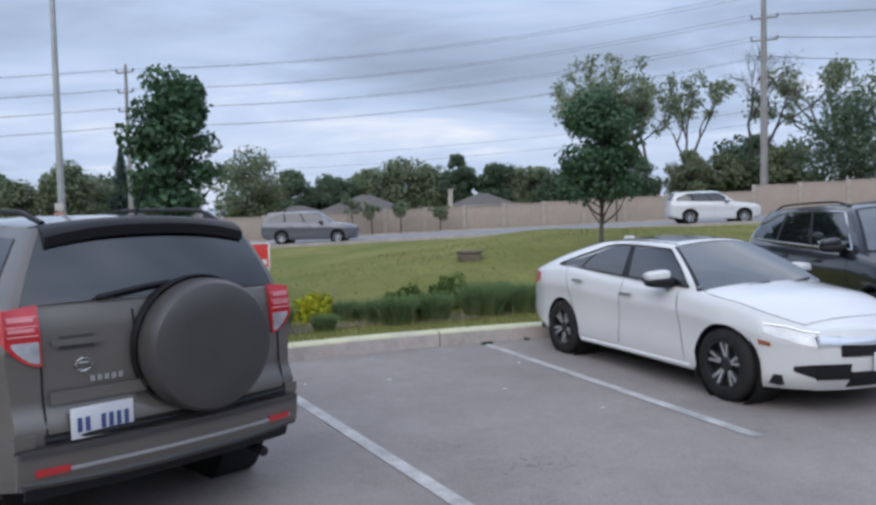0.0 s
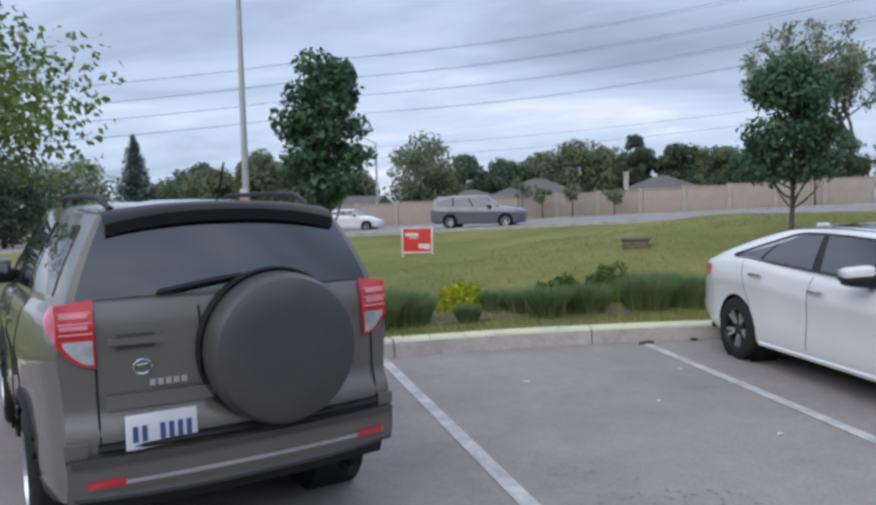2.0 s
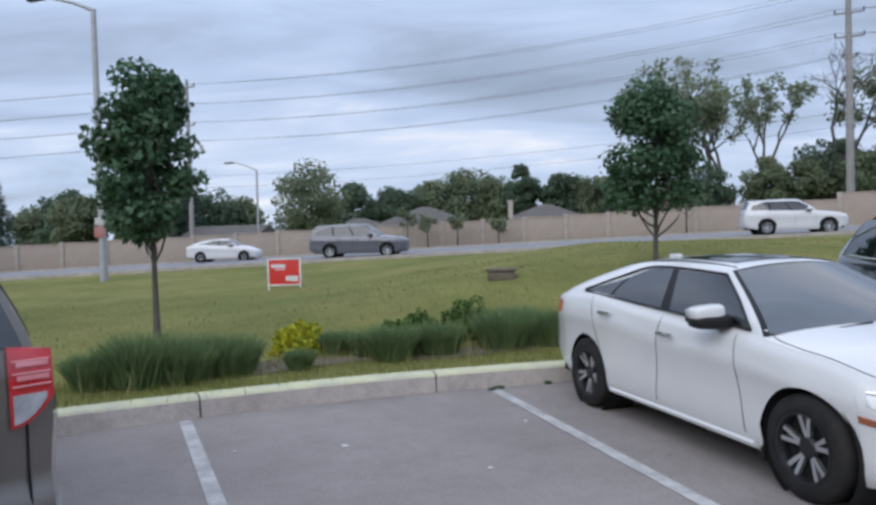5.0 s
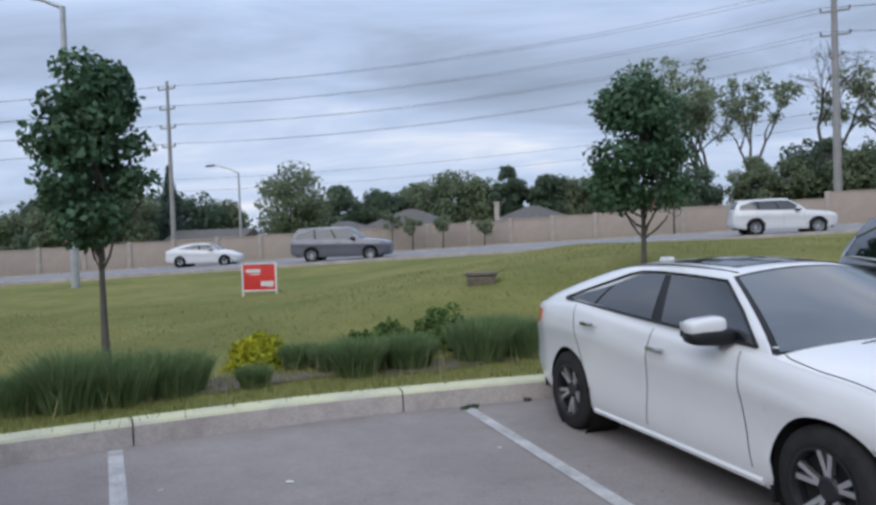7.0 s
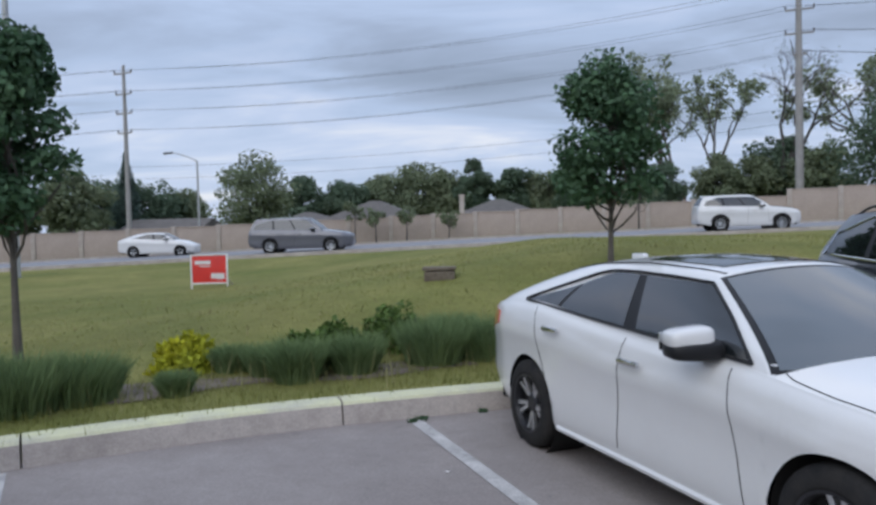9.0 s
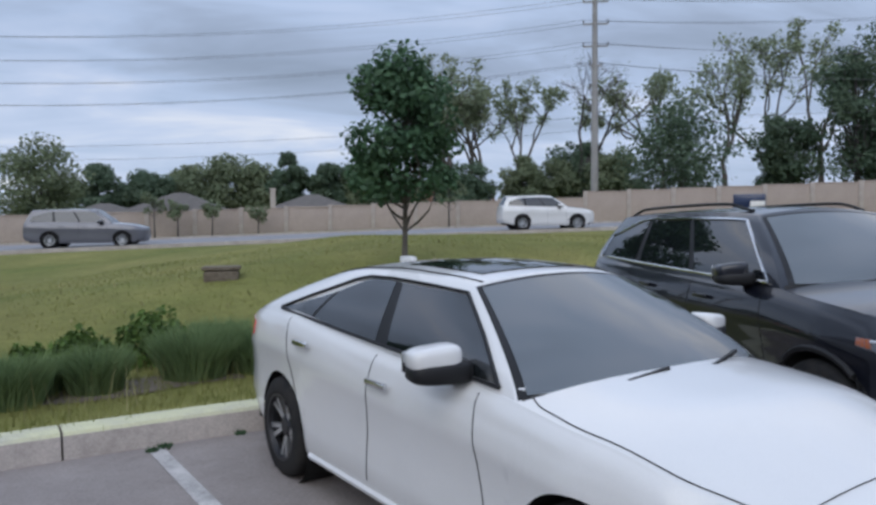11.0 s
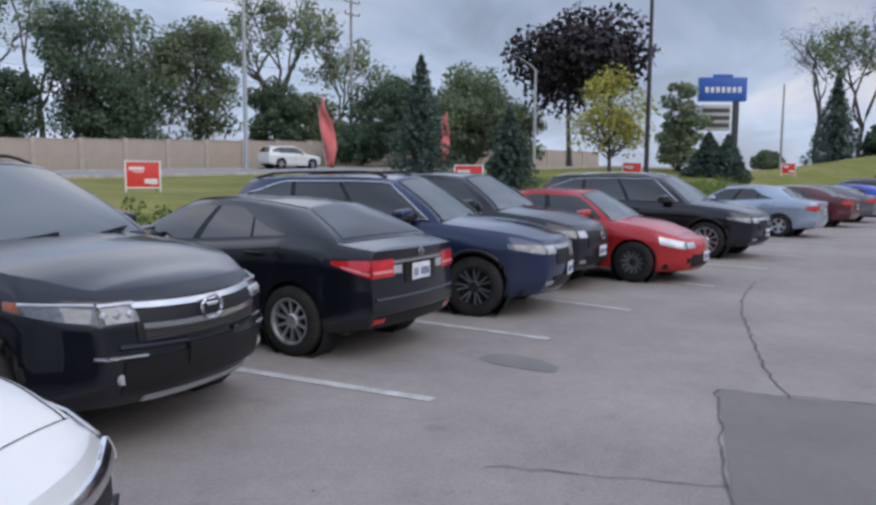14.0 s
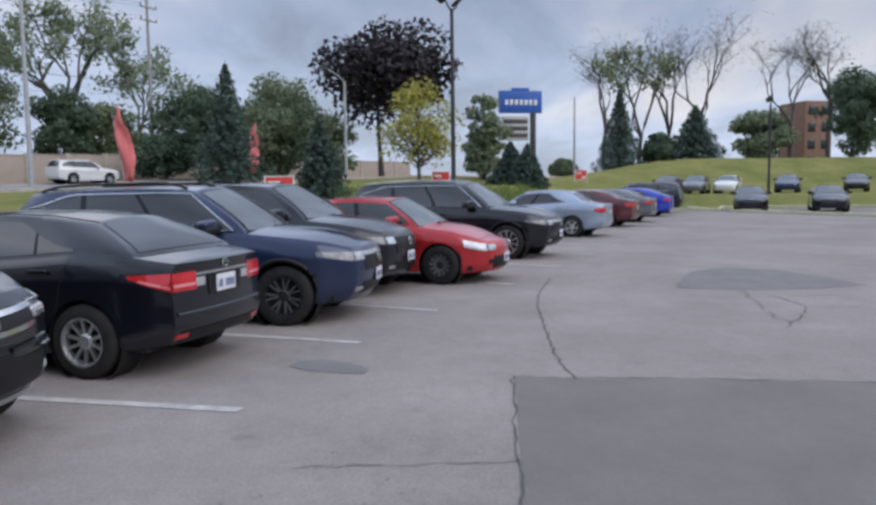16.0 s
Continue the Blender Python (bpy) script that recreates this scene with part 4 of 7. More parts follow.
def sedan(paint_mat, name, label, m, wb=2.70, fo=0.78, ro=0.93, width=0.90, height=1.42, belt=0.0, style="star", rim=0.215, chrome=None, fast=1.0, detail=True, group="parked cars"):
    """A fastback four-door saloon."""
    k = height / 1.42
    xf, xr = wb + fo, -ro
    c = Car(wb, fo, ro,
            belt=[(xf, 0.69), (xf - 0.25, 0.775), (wb + 0.1, 0.875), (wb - 0.55, 0.955), (wb - 1.3, 0.975), (0.6, 1.03), (0.1, 1.075), (-0.35, 1.065), (xr + 0.2, 1.02), (xr, 0.985)],
            hw=[(xf, width * 0.62), (xf - 0.12, width * 0.765), (xf - 0.38, width * 0.91), (wb - 0.05, width * 0.995), (1.4, width * 0.985), (0.1, width), (xr + 0.45, width * 0.965), (xr + 0.15, width * 0.88), (xr, width * 0.80)],
            crown=[(xf, 0.03), (wb + 0.3, 0.075), (wb - 0.5, 0.08), (0.5, 0.03), (xr, 0.03)],
            bot=[(xf, 0.20), (wb + 0.4, 0.19), (wb - 0.4, 0.2), (0.4, 0.21), (-0.4, 0.25), (xr, 0.3)],
            roof=[(wb - 0.75, 1.29 * k), (wb - 1.2, 1.365 * k), (1.0, 1.385 * k), (0.5, 1.365 * k), (0.0, 1.295 * k)],
            a_pillar=(wb - 0.40, wb - 1.08), d_pillar=(-0.72 * fast, 0.10), roof_hw=0.57, tyre=0.325, arch=0.365,
            nose=[(0.18, -0.10), (0.3, -0.02), (0.45, 0.0), (0.6, -0.01), (0.7, -0.06), (0.85, -0.16)],
            tail=[(0.25, 0.10), (0.45, 0.0), (0.7, 0.02), (0.9, 0.03), (1.0, 0.0), (1.1, 0.02)])
    root = thing(name, m, label, "car", group)
    build_shell(c, root, paint_mat)
    add_wheels(c, root, rim, style)
    glazing(c, root, [(0.365, 0.02), (0.645, 0.007)], v0=0.10, v1=0.86, u0=0.04, u1=0.80, taper=(0.52, 0.82, 0.16), rear=(0.14, 0.94, 0.88), front=(0.02, 0.96, 0.975))
    mirror(c, root, wb - 0.78, 0.965, paint_mat)
    if detail:
        gaps(c, root, [(wb - 0.5, wb - 0.62), (1.15, 1.2), (0.36, 0.1)], 0.3, [(1.32, 0.84), (0.40, 0.92)], paint_mat if paint_mat is not P_WHITE else CHROME)
        wipers(c, root)
        # hood shut line
        for s in (1, -1):
            edge_f = curve([(wb - 0.44, 0.80), (wb - 0.40, 0.90), (wb - 0.30, 0.955), (wb - 0.1, 0.97), (wb + 0.2, 0.97), (wb + 0.5, 0.96), (xf - 0.12, 0.94), (xf - 0.1, 0.93)], 0.02)
            strip("hood_gap", [c.deck(x, s * c.hw(x) * c.sec(1.0) * edge_f(x), 0.002) for x in np.linspace(wb - 0.44, xf - 0.1, 34)], 0.006, GAP, root, 4)
        for s in (1, -1):
            strip("hood_gap", [c.deck(xf - 0.10, s * y, 0.003) for y in np.linspace(0, c.hw(xf - 0.1) * 0.88, 7)], 0.004, GAP, root, 4)
            strip("roof_seam", [c.roof_at(u, s * 0.9, 0.002) for u in np.linspace(0.0, 1, 12)], 0.012, GAP, root, 4)
            strip("sill_trim", [c.side(x, 0.245, s, 0.006) for x in np.linspace(0.42, wb - 0.42, 10)], 0.04, paint_mat, root, 6)
    return c, root


def suv(paint_mat, name, label, m, wb=2.82, fo=0.85, ro=1.1, width=0.985, height=1.78, clear=0.27, style="ten", rim=0.24, tyre=0.37, chrome=CHROME, dback=0.25, group="parked cars", hood=1.08, tail=None, roof_hw=0.0, rear=(0.12, 0.88, 0.88), taper=(0.70, 1.0, 0.48), bulge=(0.12, 0.06)):
    """A tall five-door wagon."""
    xf, xr = wb + fo, -ro
    h = height
    c = Car(wb, fo, ro,
            belt=[(xf, hood - 0.13), (xf - 0.2, hood - 0.06), (wb + 0.1, hood), (wb - 0.5, hood + 0.06), (wb - 1.3, hood + 0.06), (0.4, hood + 0.09), (-0.4, hood + 0.12), (xr, hood + 0.13)],
            hw=[(xf, width * 0.70), (xf - 0.12, width * 0.83), (xf - 0.35, width * 0.94), (wb, width), (1.4, width * 0.985), (0.0, width), (xr + 0.4, width * 0.97), (xr + 0.12, width * 0.93), (xr, width * 0.87)],
            crown=[(xf, 0.05), (wb + 0.3, 0.08), (wb - 0.5, 0.08), (0.5, 0.03), (xr, 0.03)],
            bot=[(xf, clear + 0.03), (wb + 0.4, clear), (0.4, clear), (-0.4, clear + 0.03), (xr, clear + 0.12)],
            roof=[(wb - 0.9, h - 0.13), (wb - 1.4, h - 0.06), (0.9, h - 0.05), (0.0, h - 0.065), (xr, h - 0.11)],
            a_pillar=(wb - 0.45, wb - 1.2), d_pillar=(xr + 0.08, xr + 0.08 + dback), roof_hw=roof_hw or 0.63 * width / 0.96, tyre=tyre, arch=tyre + 0.055,
            nose=[(0.25, -0.14), (0.4, -0.03), (0.6, 0.0), (0.8, -0.03), (0.92, -0.09), (1.05, -0.2), (1.25, -0.35)], tail=tail or [(0.3, 0.1), (0.5, 0), (0.75, 0.0), (1.0, 0.04), (1.2, 0.06)], bulge=bulge)
    root = thing(name, m, label, "car", group)
    build_shell(c, root, paint_mat)
    add_wheels(c, root, rim, style)
    glazing(c, root, [(0.36, 0.012), (0.66, 0.014)], v0=0.10, v1=0.86, u0=0.05, u1=0.94, chrome=chrome, rear=rear, taper=taper)
    mirror(c, root, wb - 0.85, hood + 0.06, paint_mat, size=(0.2, 0.24, 0.17))
    gaps(c, root, [(wb - 0.5, wb - 0.62), (1.2, 1.22), (0.42, 0.05)], clear + 0.12, [(1.45, hood - 0.08), (0.5, hood - 0.06)], paint_mat)
    wipers(c, root)
    for w in (0.0, wb):
        for s in (1, -1):
            pts = [c.side(w + (c.arch + 0.02) * math.cos(a), c.tyre + (c.arch + 0.02) * math.sin(a), s, 0.004) for a in np.linspace(0.25, math.pi - 0.25, 15)]
            strip("arch_trim", pts, 0.05, TRIM, root, 6)
    return c, root


def at(x, y, heading, z=0.0):
    """Pose of a car: rear axle's middle on the ground and the compass way of its nose."""
    return pose(x, y, z, 0, 0, heading)


def at_front(x, y, heading, wb, z=0.0):
    a = radians(heading)
    return pose(x - wb * math.cos(a), y - wb * math.sin(a), z, 0, 0, heading)


# the bronze-grey wagon with a spare wheel on its tailgate
RX, RY, RH = -2.08, 4.60, 136.0
c, r = suv(P_BRONZE, "suv", "dusty bronze-grey SUV with a spare wheel on its tailgate", at(RX, RY, RH), wb=2.66, fo=0.80, ro=0.84, width=0.905, height=1.775, clear=0.30, style="five", rim=0.215, tyre=0.35,
           chrome=None, dback=0.15, hood=1.16, tail=[(0.3, 0.06), (0.5, -0.02), (0.72, -0.03), (0.82, 0.02), (1.0, 0.02), (1.2, 0.03), (1.35, 0.06)], roof_hw=0.64, rear=(0.05, 0.93, 0.95), taper=None)
rav, rav_root = c, r
xr = c.xr
# spare wheel in its cover, set off to the right
sp = Vector((xr - 0.14, -0.15, 1.03))
bm = bmesh.new()
lathe(bm, [(0.0, 0.125), (0.20, 0.125), (0.30, 0.118), (0.335, 0.10), (0.352, 0.07), (0.36, 0.02), (0.36, -0.06), (0.345, -0.10), (0.30, -0.115), (0.0, -0.115)], 48, Matrix.Translation(sp) @ pose(0, 0, 0, 0, 0, 90))
part("spare_wheel_cover", bm, TRIM_GREY, r, "dark grey hard spare wheel cover", 30)
bm = bmesh.new()
lathe(bm, [(0.372, -0.03), (0.38, -0.07), (0.372, -0.12), (0.30, -0.13)], 40, Matrix.Translation(sp + Vector((0.02, 0, 0))) @ pose(0, 0, 0, 0, 0, 90))
part("spare_wheel_rim", bm, TRIM, r)
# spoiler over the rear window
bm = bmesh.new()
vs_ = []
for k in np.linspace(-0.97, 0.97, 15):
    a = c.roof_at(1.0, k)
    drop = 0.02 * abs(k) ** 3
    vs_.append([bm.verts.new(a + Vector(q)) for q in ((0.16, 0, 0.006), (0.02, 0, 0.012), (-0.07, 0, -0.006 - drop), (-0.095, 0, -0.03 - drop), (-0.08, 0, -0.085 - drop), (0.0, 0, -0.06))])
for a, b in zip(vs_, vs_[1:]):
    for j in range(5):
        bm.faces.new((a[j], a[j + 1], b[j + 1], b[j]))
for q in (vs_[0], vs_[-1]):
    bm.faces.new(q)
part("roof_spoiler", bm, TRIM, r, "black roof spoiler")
for s in (1, -1):
    lamp(c, r, "tail_lamp", xr + 0.0, xr + 0.20, (1.115, 1.22), (1.29, 1.275), LAMP_RED, (s,), 8)
    patch("tail_lamp", lambda t, k, off, s=s: c.cap(s * (0.645 + 0.15 * t), (1.015 + 0.10 * t * t) * (1 - k) + (1.31 - 0.02 * t) * k, False, off + 0.014), np.linspace(0, 1, 6), np.linspace(0, 1, 8), LAMP_RED, r)
    patch("reverse_lamp", lambda t, k, off, s=s: c.cap(s * (0.655 + 0.115 * t), (1.03 + 0.085 * t * t) * (1 - k) + 1.135 * k, False, off + 0.02), np.linspace(0, 1, 6), np.linspace(0, 1, 6), LAMP_CLEAR, r)
    for z in (1.185, 1.235):
        face_panel(c, r, "lamp_band", s * 0.67, s * 0.78, z, z + 0.018, False, LAMP_PINK, 0.022)
    face_panel(c, r, "reflector", s * 0.56, s * 0.71, 0.50, 0.535, False, LAMP_RED, 0.035)
face_panel(c, r, "bumper", -0.785, 0.785, 0.44, 0.62, False, P_BRONZE, 0.025)
for s in (1, -1):
    lamp(c, r, "bumper_corner", xr, xr + 0.34, (0.47, 0.52), (0.675, 0.70), P_BRONZE, (s,), 8)
    face_panel(c, r, "bumper_corner", s * 0.70, s * 0.79, 0.635, 0.70, False, P_BRONZE, 0.012)
    for j in range(3):
        strip("lamp_fin", [c.cap(s * y, 1.30 - 0.045 * (j + 1), False, 0.026) for y in (0.655, 0.72, 0.785)], 0.008, LAMP_PINK, r, 6)
strip("tailgate_shelf", [c.cap(y, 0.665, False, 0.02) for y in np.linspace(-0.68, 0.66, 15)], 0.03, TRIM, r, 8)
strip("bumper_lip", [c.cap(y, 0.445 + 0.05 * abs(y) ** 3, False, 0.02) for y in np.linspace(-0.76, 0.76, 15)], 0.05, TRIM_GREY, r, 8)
face_panel(c, r, "bumper_step", -0.77, 0.77, 0.60, 0.635, False, TRIM_GREY, 0.045)
face_panel(c, r, "bumper_skirt", -0.74, 0.74, 0.37, 0.48, False, TRIM, 0.012)
face_panel(c, r, "bumper_highlight_strip", -0.72, 0.62, 0.505, 0.522, False, STEEL, 0.034)
face_panel(c, r, "plate_garnish", 0.16, 0.62, 0.825, 0.885, False, P_BRONZE, 0.03)
face_panel(c, r, "tailgate_handle", 0.36, 0.60, 1.105, 1.135, False, P_BRONZE, 0.03)
face_panel(c, r, "handle_recess", 0.40, 0.56, 1.08, 1.15, False, TRIM_GREY, -0.002)
plate(c, r, False, 0.40, 0.725)
badge(r, c.cap(0.46, 1.0, False, 0.015), 0.032)
bm = bmesh.new()
for k in range(5):
    box(bm, (0.006, 0.026, 0.03), Matrix.Translation(c.cap(0.42 - 0.034 * k, 0.925, False, 0.010)))
part("name_bars", bm, CHROME, r)
for y0, y1, z0, z1 in ((0.645, 0.645, 0.68, 1.25), (-0.70, -0.70, 0.68, 1.25), (0.20, 0.20, 0.9, 1.25)):
    strip("tailgate_gap", [c.cap(y0 + (y1 - y0) * k, z0 + (z1 - z0) * k, False, 0.004) for k in np.linspace(0, 1, 7)], 0.01, GAP, r, 4)
strip("tailgate_gap", [c.cap(y, 0.685, False, 0.004) for y in np.linspace(-0.7, 0.66, 9)], 0.01, GAP, r, 4)
strip("rear_wiper", [c.screen(-0.02, 0.17, False, 0.035), c.screen(0.2, 0.13, False, 0.045), c.screen(0.5, 0.06, False, 0.045)], 0.03, TRIM, r)
rails(c, r, TRIM, 0.1, 0.95, 0.84)
strip("antenna", [c.roof_at(0.9, -0.05, 0.0), c.roof_at(0.97, -0.05, 0.2)], 0.012, TRIM, r)
bm = bmesh.new()
tube(bm, [c.cap(-0.55, 0.33, False, -0.2), c.cap(-0.56, 0.31, False, 0.05)], [0.03, 0.03], 10)
part("exhaust_pipe", bm, TRIM, r)

# white fastback saloon
c, r = sedan(P_WHITE, "sedan", "clean white four-door sedan backed up to the kerb", at(2.31, 9.40, -68.1), width=0.90)
xf, wb = c.xf, c.wb
lamp(c, r, "headlamp", wb + 0.42, xf - 0.02, (0.66, 0.56), (0.72, 0.665), LAMP_CLEAR, n=12)
for s in (1, -1):
    face_panel(c, r, "headlamp", s * 0.40, s * 0.60, 0.575, 0.655, True, LAMP_CLEAR, 0.004)
    face_panel(c, r, "fog_recess", s * 0.34, s * 0.60, 0.30, 0.43, True, TRIM, 0.004)
    lamp(c, r, "fog_recess", xf - 0.16, xf, (0.36, 0.30), (0.40, 0.43), TRIM, (s,))
    strip("lamp_brow", [c.side(x, z, s, 0.012) for x, z in ((wb + 0.42, 0.728), (wb + 0.6, 0.715), (xf - 0.1, 0.685), (xf, 0.672))], 0.014, CHROME, r)
lamp(c, r, "side_marker", wb + 0.36, wb + 0.46, (0.56, 0.55), (0.60, 0.585), LAMP_AMBER)
face_panel(c, r, "grille_bar", -0.58, 0.58, 0.60, 0.66, True, CHROME, 0.010, z0m=0.575, z1m=0.635)
face_panel(c, r, "grille", -0.42, 0.42, 0.49, 0.60, True, TRIM, 0.006)
face_panel(c, r, "lower_grille", -0.33, 0.33, 0.23, 0.36, True, TRIM, 0.006)
plate(c, r, True, 0, 0.44)
badge(r, c.cap(0, 0.60, True, 0.02), 0.05)
lamp(c, r, "tail_lamp", c.xr, c.xr + 0.34, (0.78, 0.86), (0.97, 0.96), LAMP_RED)
patch("sunroof", lambda t, k, off: c.roof_at(0.08 + 0.42 * t, (2 * k - 1) * 0.72, off), np.linspace(0, 1, 6), np.linspace(0, 1, 9), GLASS, r)
for s in (1, -1):
    bm = bmesh.new()
    box(bm, (0.03, 0.17, 0.2), pose(c.wb - 0.375, s * 0.77, 0.24, 0, -6, 0), 0.008)
    part("mud_flap", bm, TRIM, r)
bm = bmesh.new()
box(bm, (0.16, 0.05, 0.06), Matrix.Translation(c.roof_at(0.93, 0, 0.02)), 0.02)
part("antenna_fin", bm, P_WHITE, r)
for s in (1, -1):
    strip("window_surround", [c.house(u, v, s, 0.01) for u, v in ((0.03, 0.08), (0.033, 0.5), (0.036, 0.88), (0.2, 0.89), (0.4, 0.89), (0.55, 0.885), (0.62, 0.82), (0.68, 0.65), (0.74, 0.42), (0.79, 0.22), (0.815, 0.12), (0.81, 0.08), (0.5, 0.08), (0.03, 0.08))], 0.02, TRIM, r)

# black three-row wagon
PF = at_front(5.86, 8.32, -91.0, 2.82)
c, r = suv(P_BLACK, "suv", "glossy black three-row SUV with chrome grille bar", PF, fo=0.82, style="ten", height=1.77, hood=1.10, bulge=(0.15, 0.06))
xf, wb = c.xf, c.wb
rails(c, r, TRIM)
lamp(c, r, "headlamp", wb + 0.34, xf, (0.885, 0.80), (0.935, 0.915), LAMP_DARK, n=14)
lamp(c, r, "turn_lamp", wb + 0.34, wb + 0.46, (0.89, 0.875), (0.93, 0.932), LAMP_AMBER)
for s in (1, -1):
    face_panel(c, r, "headlamp", s * 0.50, s * 0.68, 0.80, 0.915, True, LAMP_DARK, 0.006)
    for y_ in (0.535, 0.605, 0.67):
        bm = bmesh.new()
        lathe(bm, [(0.0, 0.010), (0.018, 0.014), (0.026, 0.004), (0.028, -0.01)], 16, Matrix.Translation(c.cap(s * y_, 0.842, True, 0.008)) @ pose(0, 0, 0, 0, 0, -90))
        part("lamp_projector", bm, LAMP_CLEAR, r, "clear projector lens")
    strip("lamp_light_bar", [c.side(x, z, s, 0.014) for x, z in ((wb + 0.46, 0.918), (wb + 0.6, 0.912), (xf - 0.06, 0.902), (xf, 0.90))], 0.022, LAMP_CLEAR, r, 6)
    strip("lamp_light_bar", [c.cap(s * y, 0.90, True, 0.016) for y in (0.69, 0.62, 0.55, 0.50)], 0.022, CHROME, r, 6)
    bm = bmesh.new()
    lathe(bm, [(0.0, 0.006), (0.03, 0.004), (0.036, -0.012)], 16, Matrix.Translation(c.cap(s * 0.60, 0.47, True, 0.006)) @ pose(0, 0, 0, 0, 0, -90))
    part("fog_lamp", bm, LAMP_CLEAR, r)
    strip("bumper_chrome", [c.cap(s * y, z, True, 0.012) for y, z in ((0.48, 0.60), (0.58, 0.603), (0.68, 0.606))] + [c.side(xf - 0.05, 0.608, s, 0.012)], 0.024, CHROME, r, 6)
face_panel(c, r, "grille", -0.52, 0.52, 0.69, 0.90, True, TRIM, 0.006, z0m=0.665)
face_panel(c, r, "grille_bar", -0.52, 0.52, 0.875, 0.908, True, CHROME, 0.018, z0m=0.855, z1m=0.89)
face_panel(c, r, "grille_bar", -0.49, 0.49, 0.755, 0.785, True, CHROME, 0.018, z0m=0.735, z1m=0.768)
badge(r, c.cap(0, 0.815, True, 0.04), 0.072)
face_panel(c, r, "lower_grille", -0.60, 0.60, 0.38, 0.58, True, TRIM, 0.006)
for k in range(4):
    face_panel(c, r, "grille_slat", -0.48, 0.48, 0.685 + 0.018 * k, 0.692 + 0.018 * k, True, TRIM_GREY, 0.012)
face_panel(c, r, "plate_holder", -0.20, 0.20, 0.49, 0.62, True, TRIM, 0.016)
for s in (1, -1):
    strip("bumper_fold", [c.cap(s * y, z, True, 0.0) for y, z in ((0.2, 0.64), (0.4, 0.65), (0.62, 0.66))], 0.04, P_BLACK, r, 6)
face_panel(c, r, "skid_plate", -0.45, 0.45, 0.30, 0.34, True, STEEL, 0.012)

# black compact saloon parked nose-in
c, r = sedan(P_BLACK, "sedan", "dark green-black compact sedan parked nose to the kerb", at(8.55, 7.95, 83.0), wb=2.67, fo=0.83, ro=0.82, width=0.875, height=1.435, style="ten", rim=0.21, fast=0.66)
xr = c.xr
lamp(c, r, "tail_lamp", xr, xr + 0.36, (0.755, 0.875), (0.91, 0.90), LAMP_RED)
lamp(c, r, "lamp_band", xr, xr + 0.26, (0.775, 0.845), (0.80, 0.862), LAMP_PINK)
for s in (1, -1):
    face_panel(c, r, "tail_lamp", s * 0.42, s * 0.70, 0.755, 0.91, False, LAMP_RED, 0.008)
    face_panel(c, r, "lamp_band", s * 0.44, s * 0.69, 0.79, 0.815, False, LAMP_PINK, 0.016)
    face_panel(c, r, "reverse_lamp", s * 0.30, s * 0.42, 0.775, 0.85, False, LAMP_CLEAR, 0.006)
    face_panel(c, r, "reflector", s * 0.52, s * 0.66, 0.34, 0.385, False, LAMP_RED, 0.006)
face_panel(c, r, "boot_trim", -0.44, 0.44, 0.868, 0.892, False, CHROME, 0.008)
face_panel(c, r, "plate_recess", -0.25, 0.25, 0.68, 0.87, False, TRIM, 0.004)
plate(c, r, False, 0, 0.77)
badge(r, c.cap(0, 0.945, False, 0.012), 0.035)
face_panel(c, r, "bumper_skirt", -0.6, 0.6, 0.31, 0.40, False, TRIM, 0.004)
strip("bumper_edge", [c.cap(y, 0.56, False, 0.006) for y in np.linspace(-0.66, 0.66, 11)], 0.03, P_BLACK, r)


def suv_face(c, r, z=0.0, bar=True, plated=True, lens=LAMP_CLEAR):
    xf, wb = c.xf, c.wb
    lamp(c, r, "headlamp", wb + 0.42, xf, (0.82 + z, 0.75 + z), (0.87 + z, 0.85 + z), LAMP_DARK)
    for s in (1, -1):
        face_panel(c, r, "headlamp", s * 0.46, s * 0.64, 0.75 + z, 0.85 + z, True, lens, 0.006)
        face_panel(c, r, "fog_lamp", s * 0.50, s * 0.64, 0.38 + z, 0.43 + z, True, CHROME, 0.006)
    face_panel(c, r, "grille", -0.45, 0.45, 0.62 + z, 0.84 + z, True, TRIM, 0.006)
    if bar:
        face_panel(c, r, "grille_bar", -0.46, 0.46, 0.80 + z, 0.85 + z, True, CHROME, 0.014)
    face_panel(c, r, "lower_grille", -0.5, 0.5, 0.34 + z, 0.48 + z, True, TRIM, 0.006)
    badge(r, c.cap(0, 0.76 + z, True, 0.03), 0.06)
    if plated:
        plate(c, r, True, 0, 0.54 + z)


c, r = suv(P_NAVY, "suv", "dark blue compact SUV with chrome window trim", at_front(11.14, 7.26, -88.0, 2.66), wb=2.66, fo=0.83, ro=0.98, width=0.93, height=1.68, clear=0.24, style="split", rim=0.235, tyre=0.355, hood=1.03)
suv_face(c, r)
rails(c, r, TRIM)
c, r = suv(P_BLACK, "suv", "black boxy SUV between a blue SUV and a red hatchback", at_front(13.35, 7.20, -97.0, 2.75), wb=2.75, fo=0.78, ro=1.05, width=0.96, height=1.72, clear=0.28, style="split", rim=0.24, tyre=0.37, hood=1.08, chrome=None, dback=0.12)
suv_face(c, r, 0.03, bar=False)
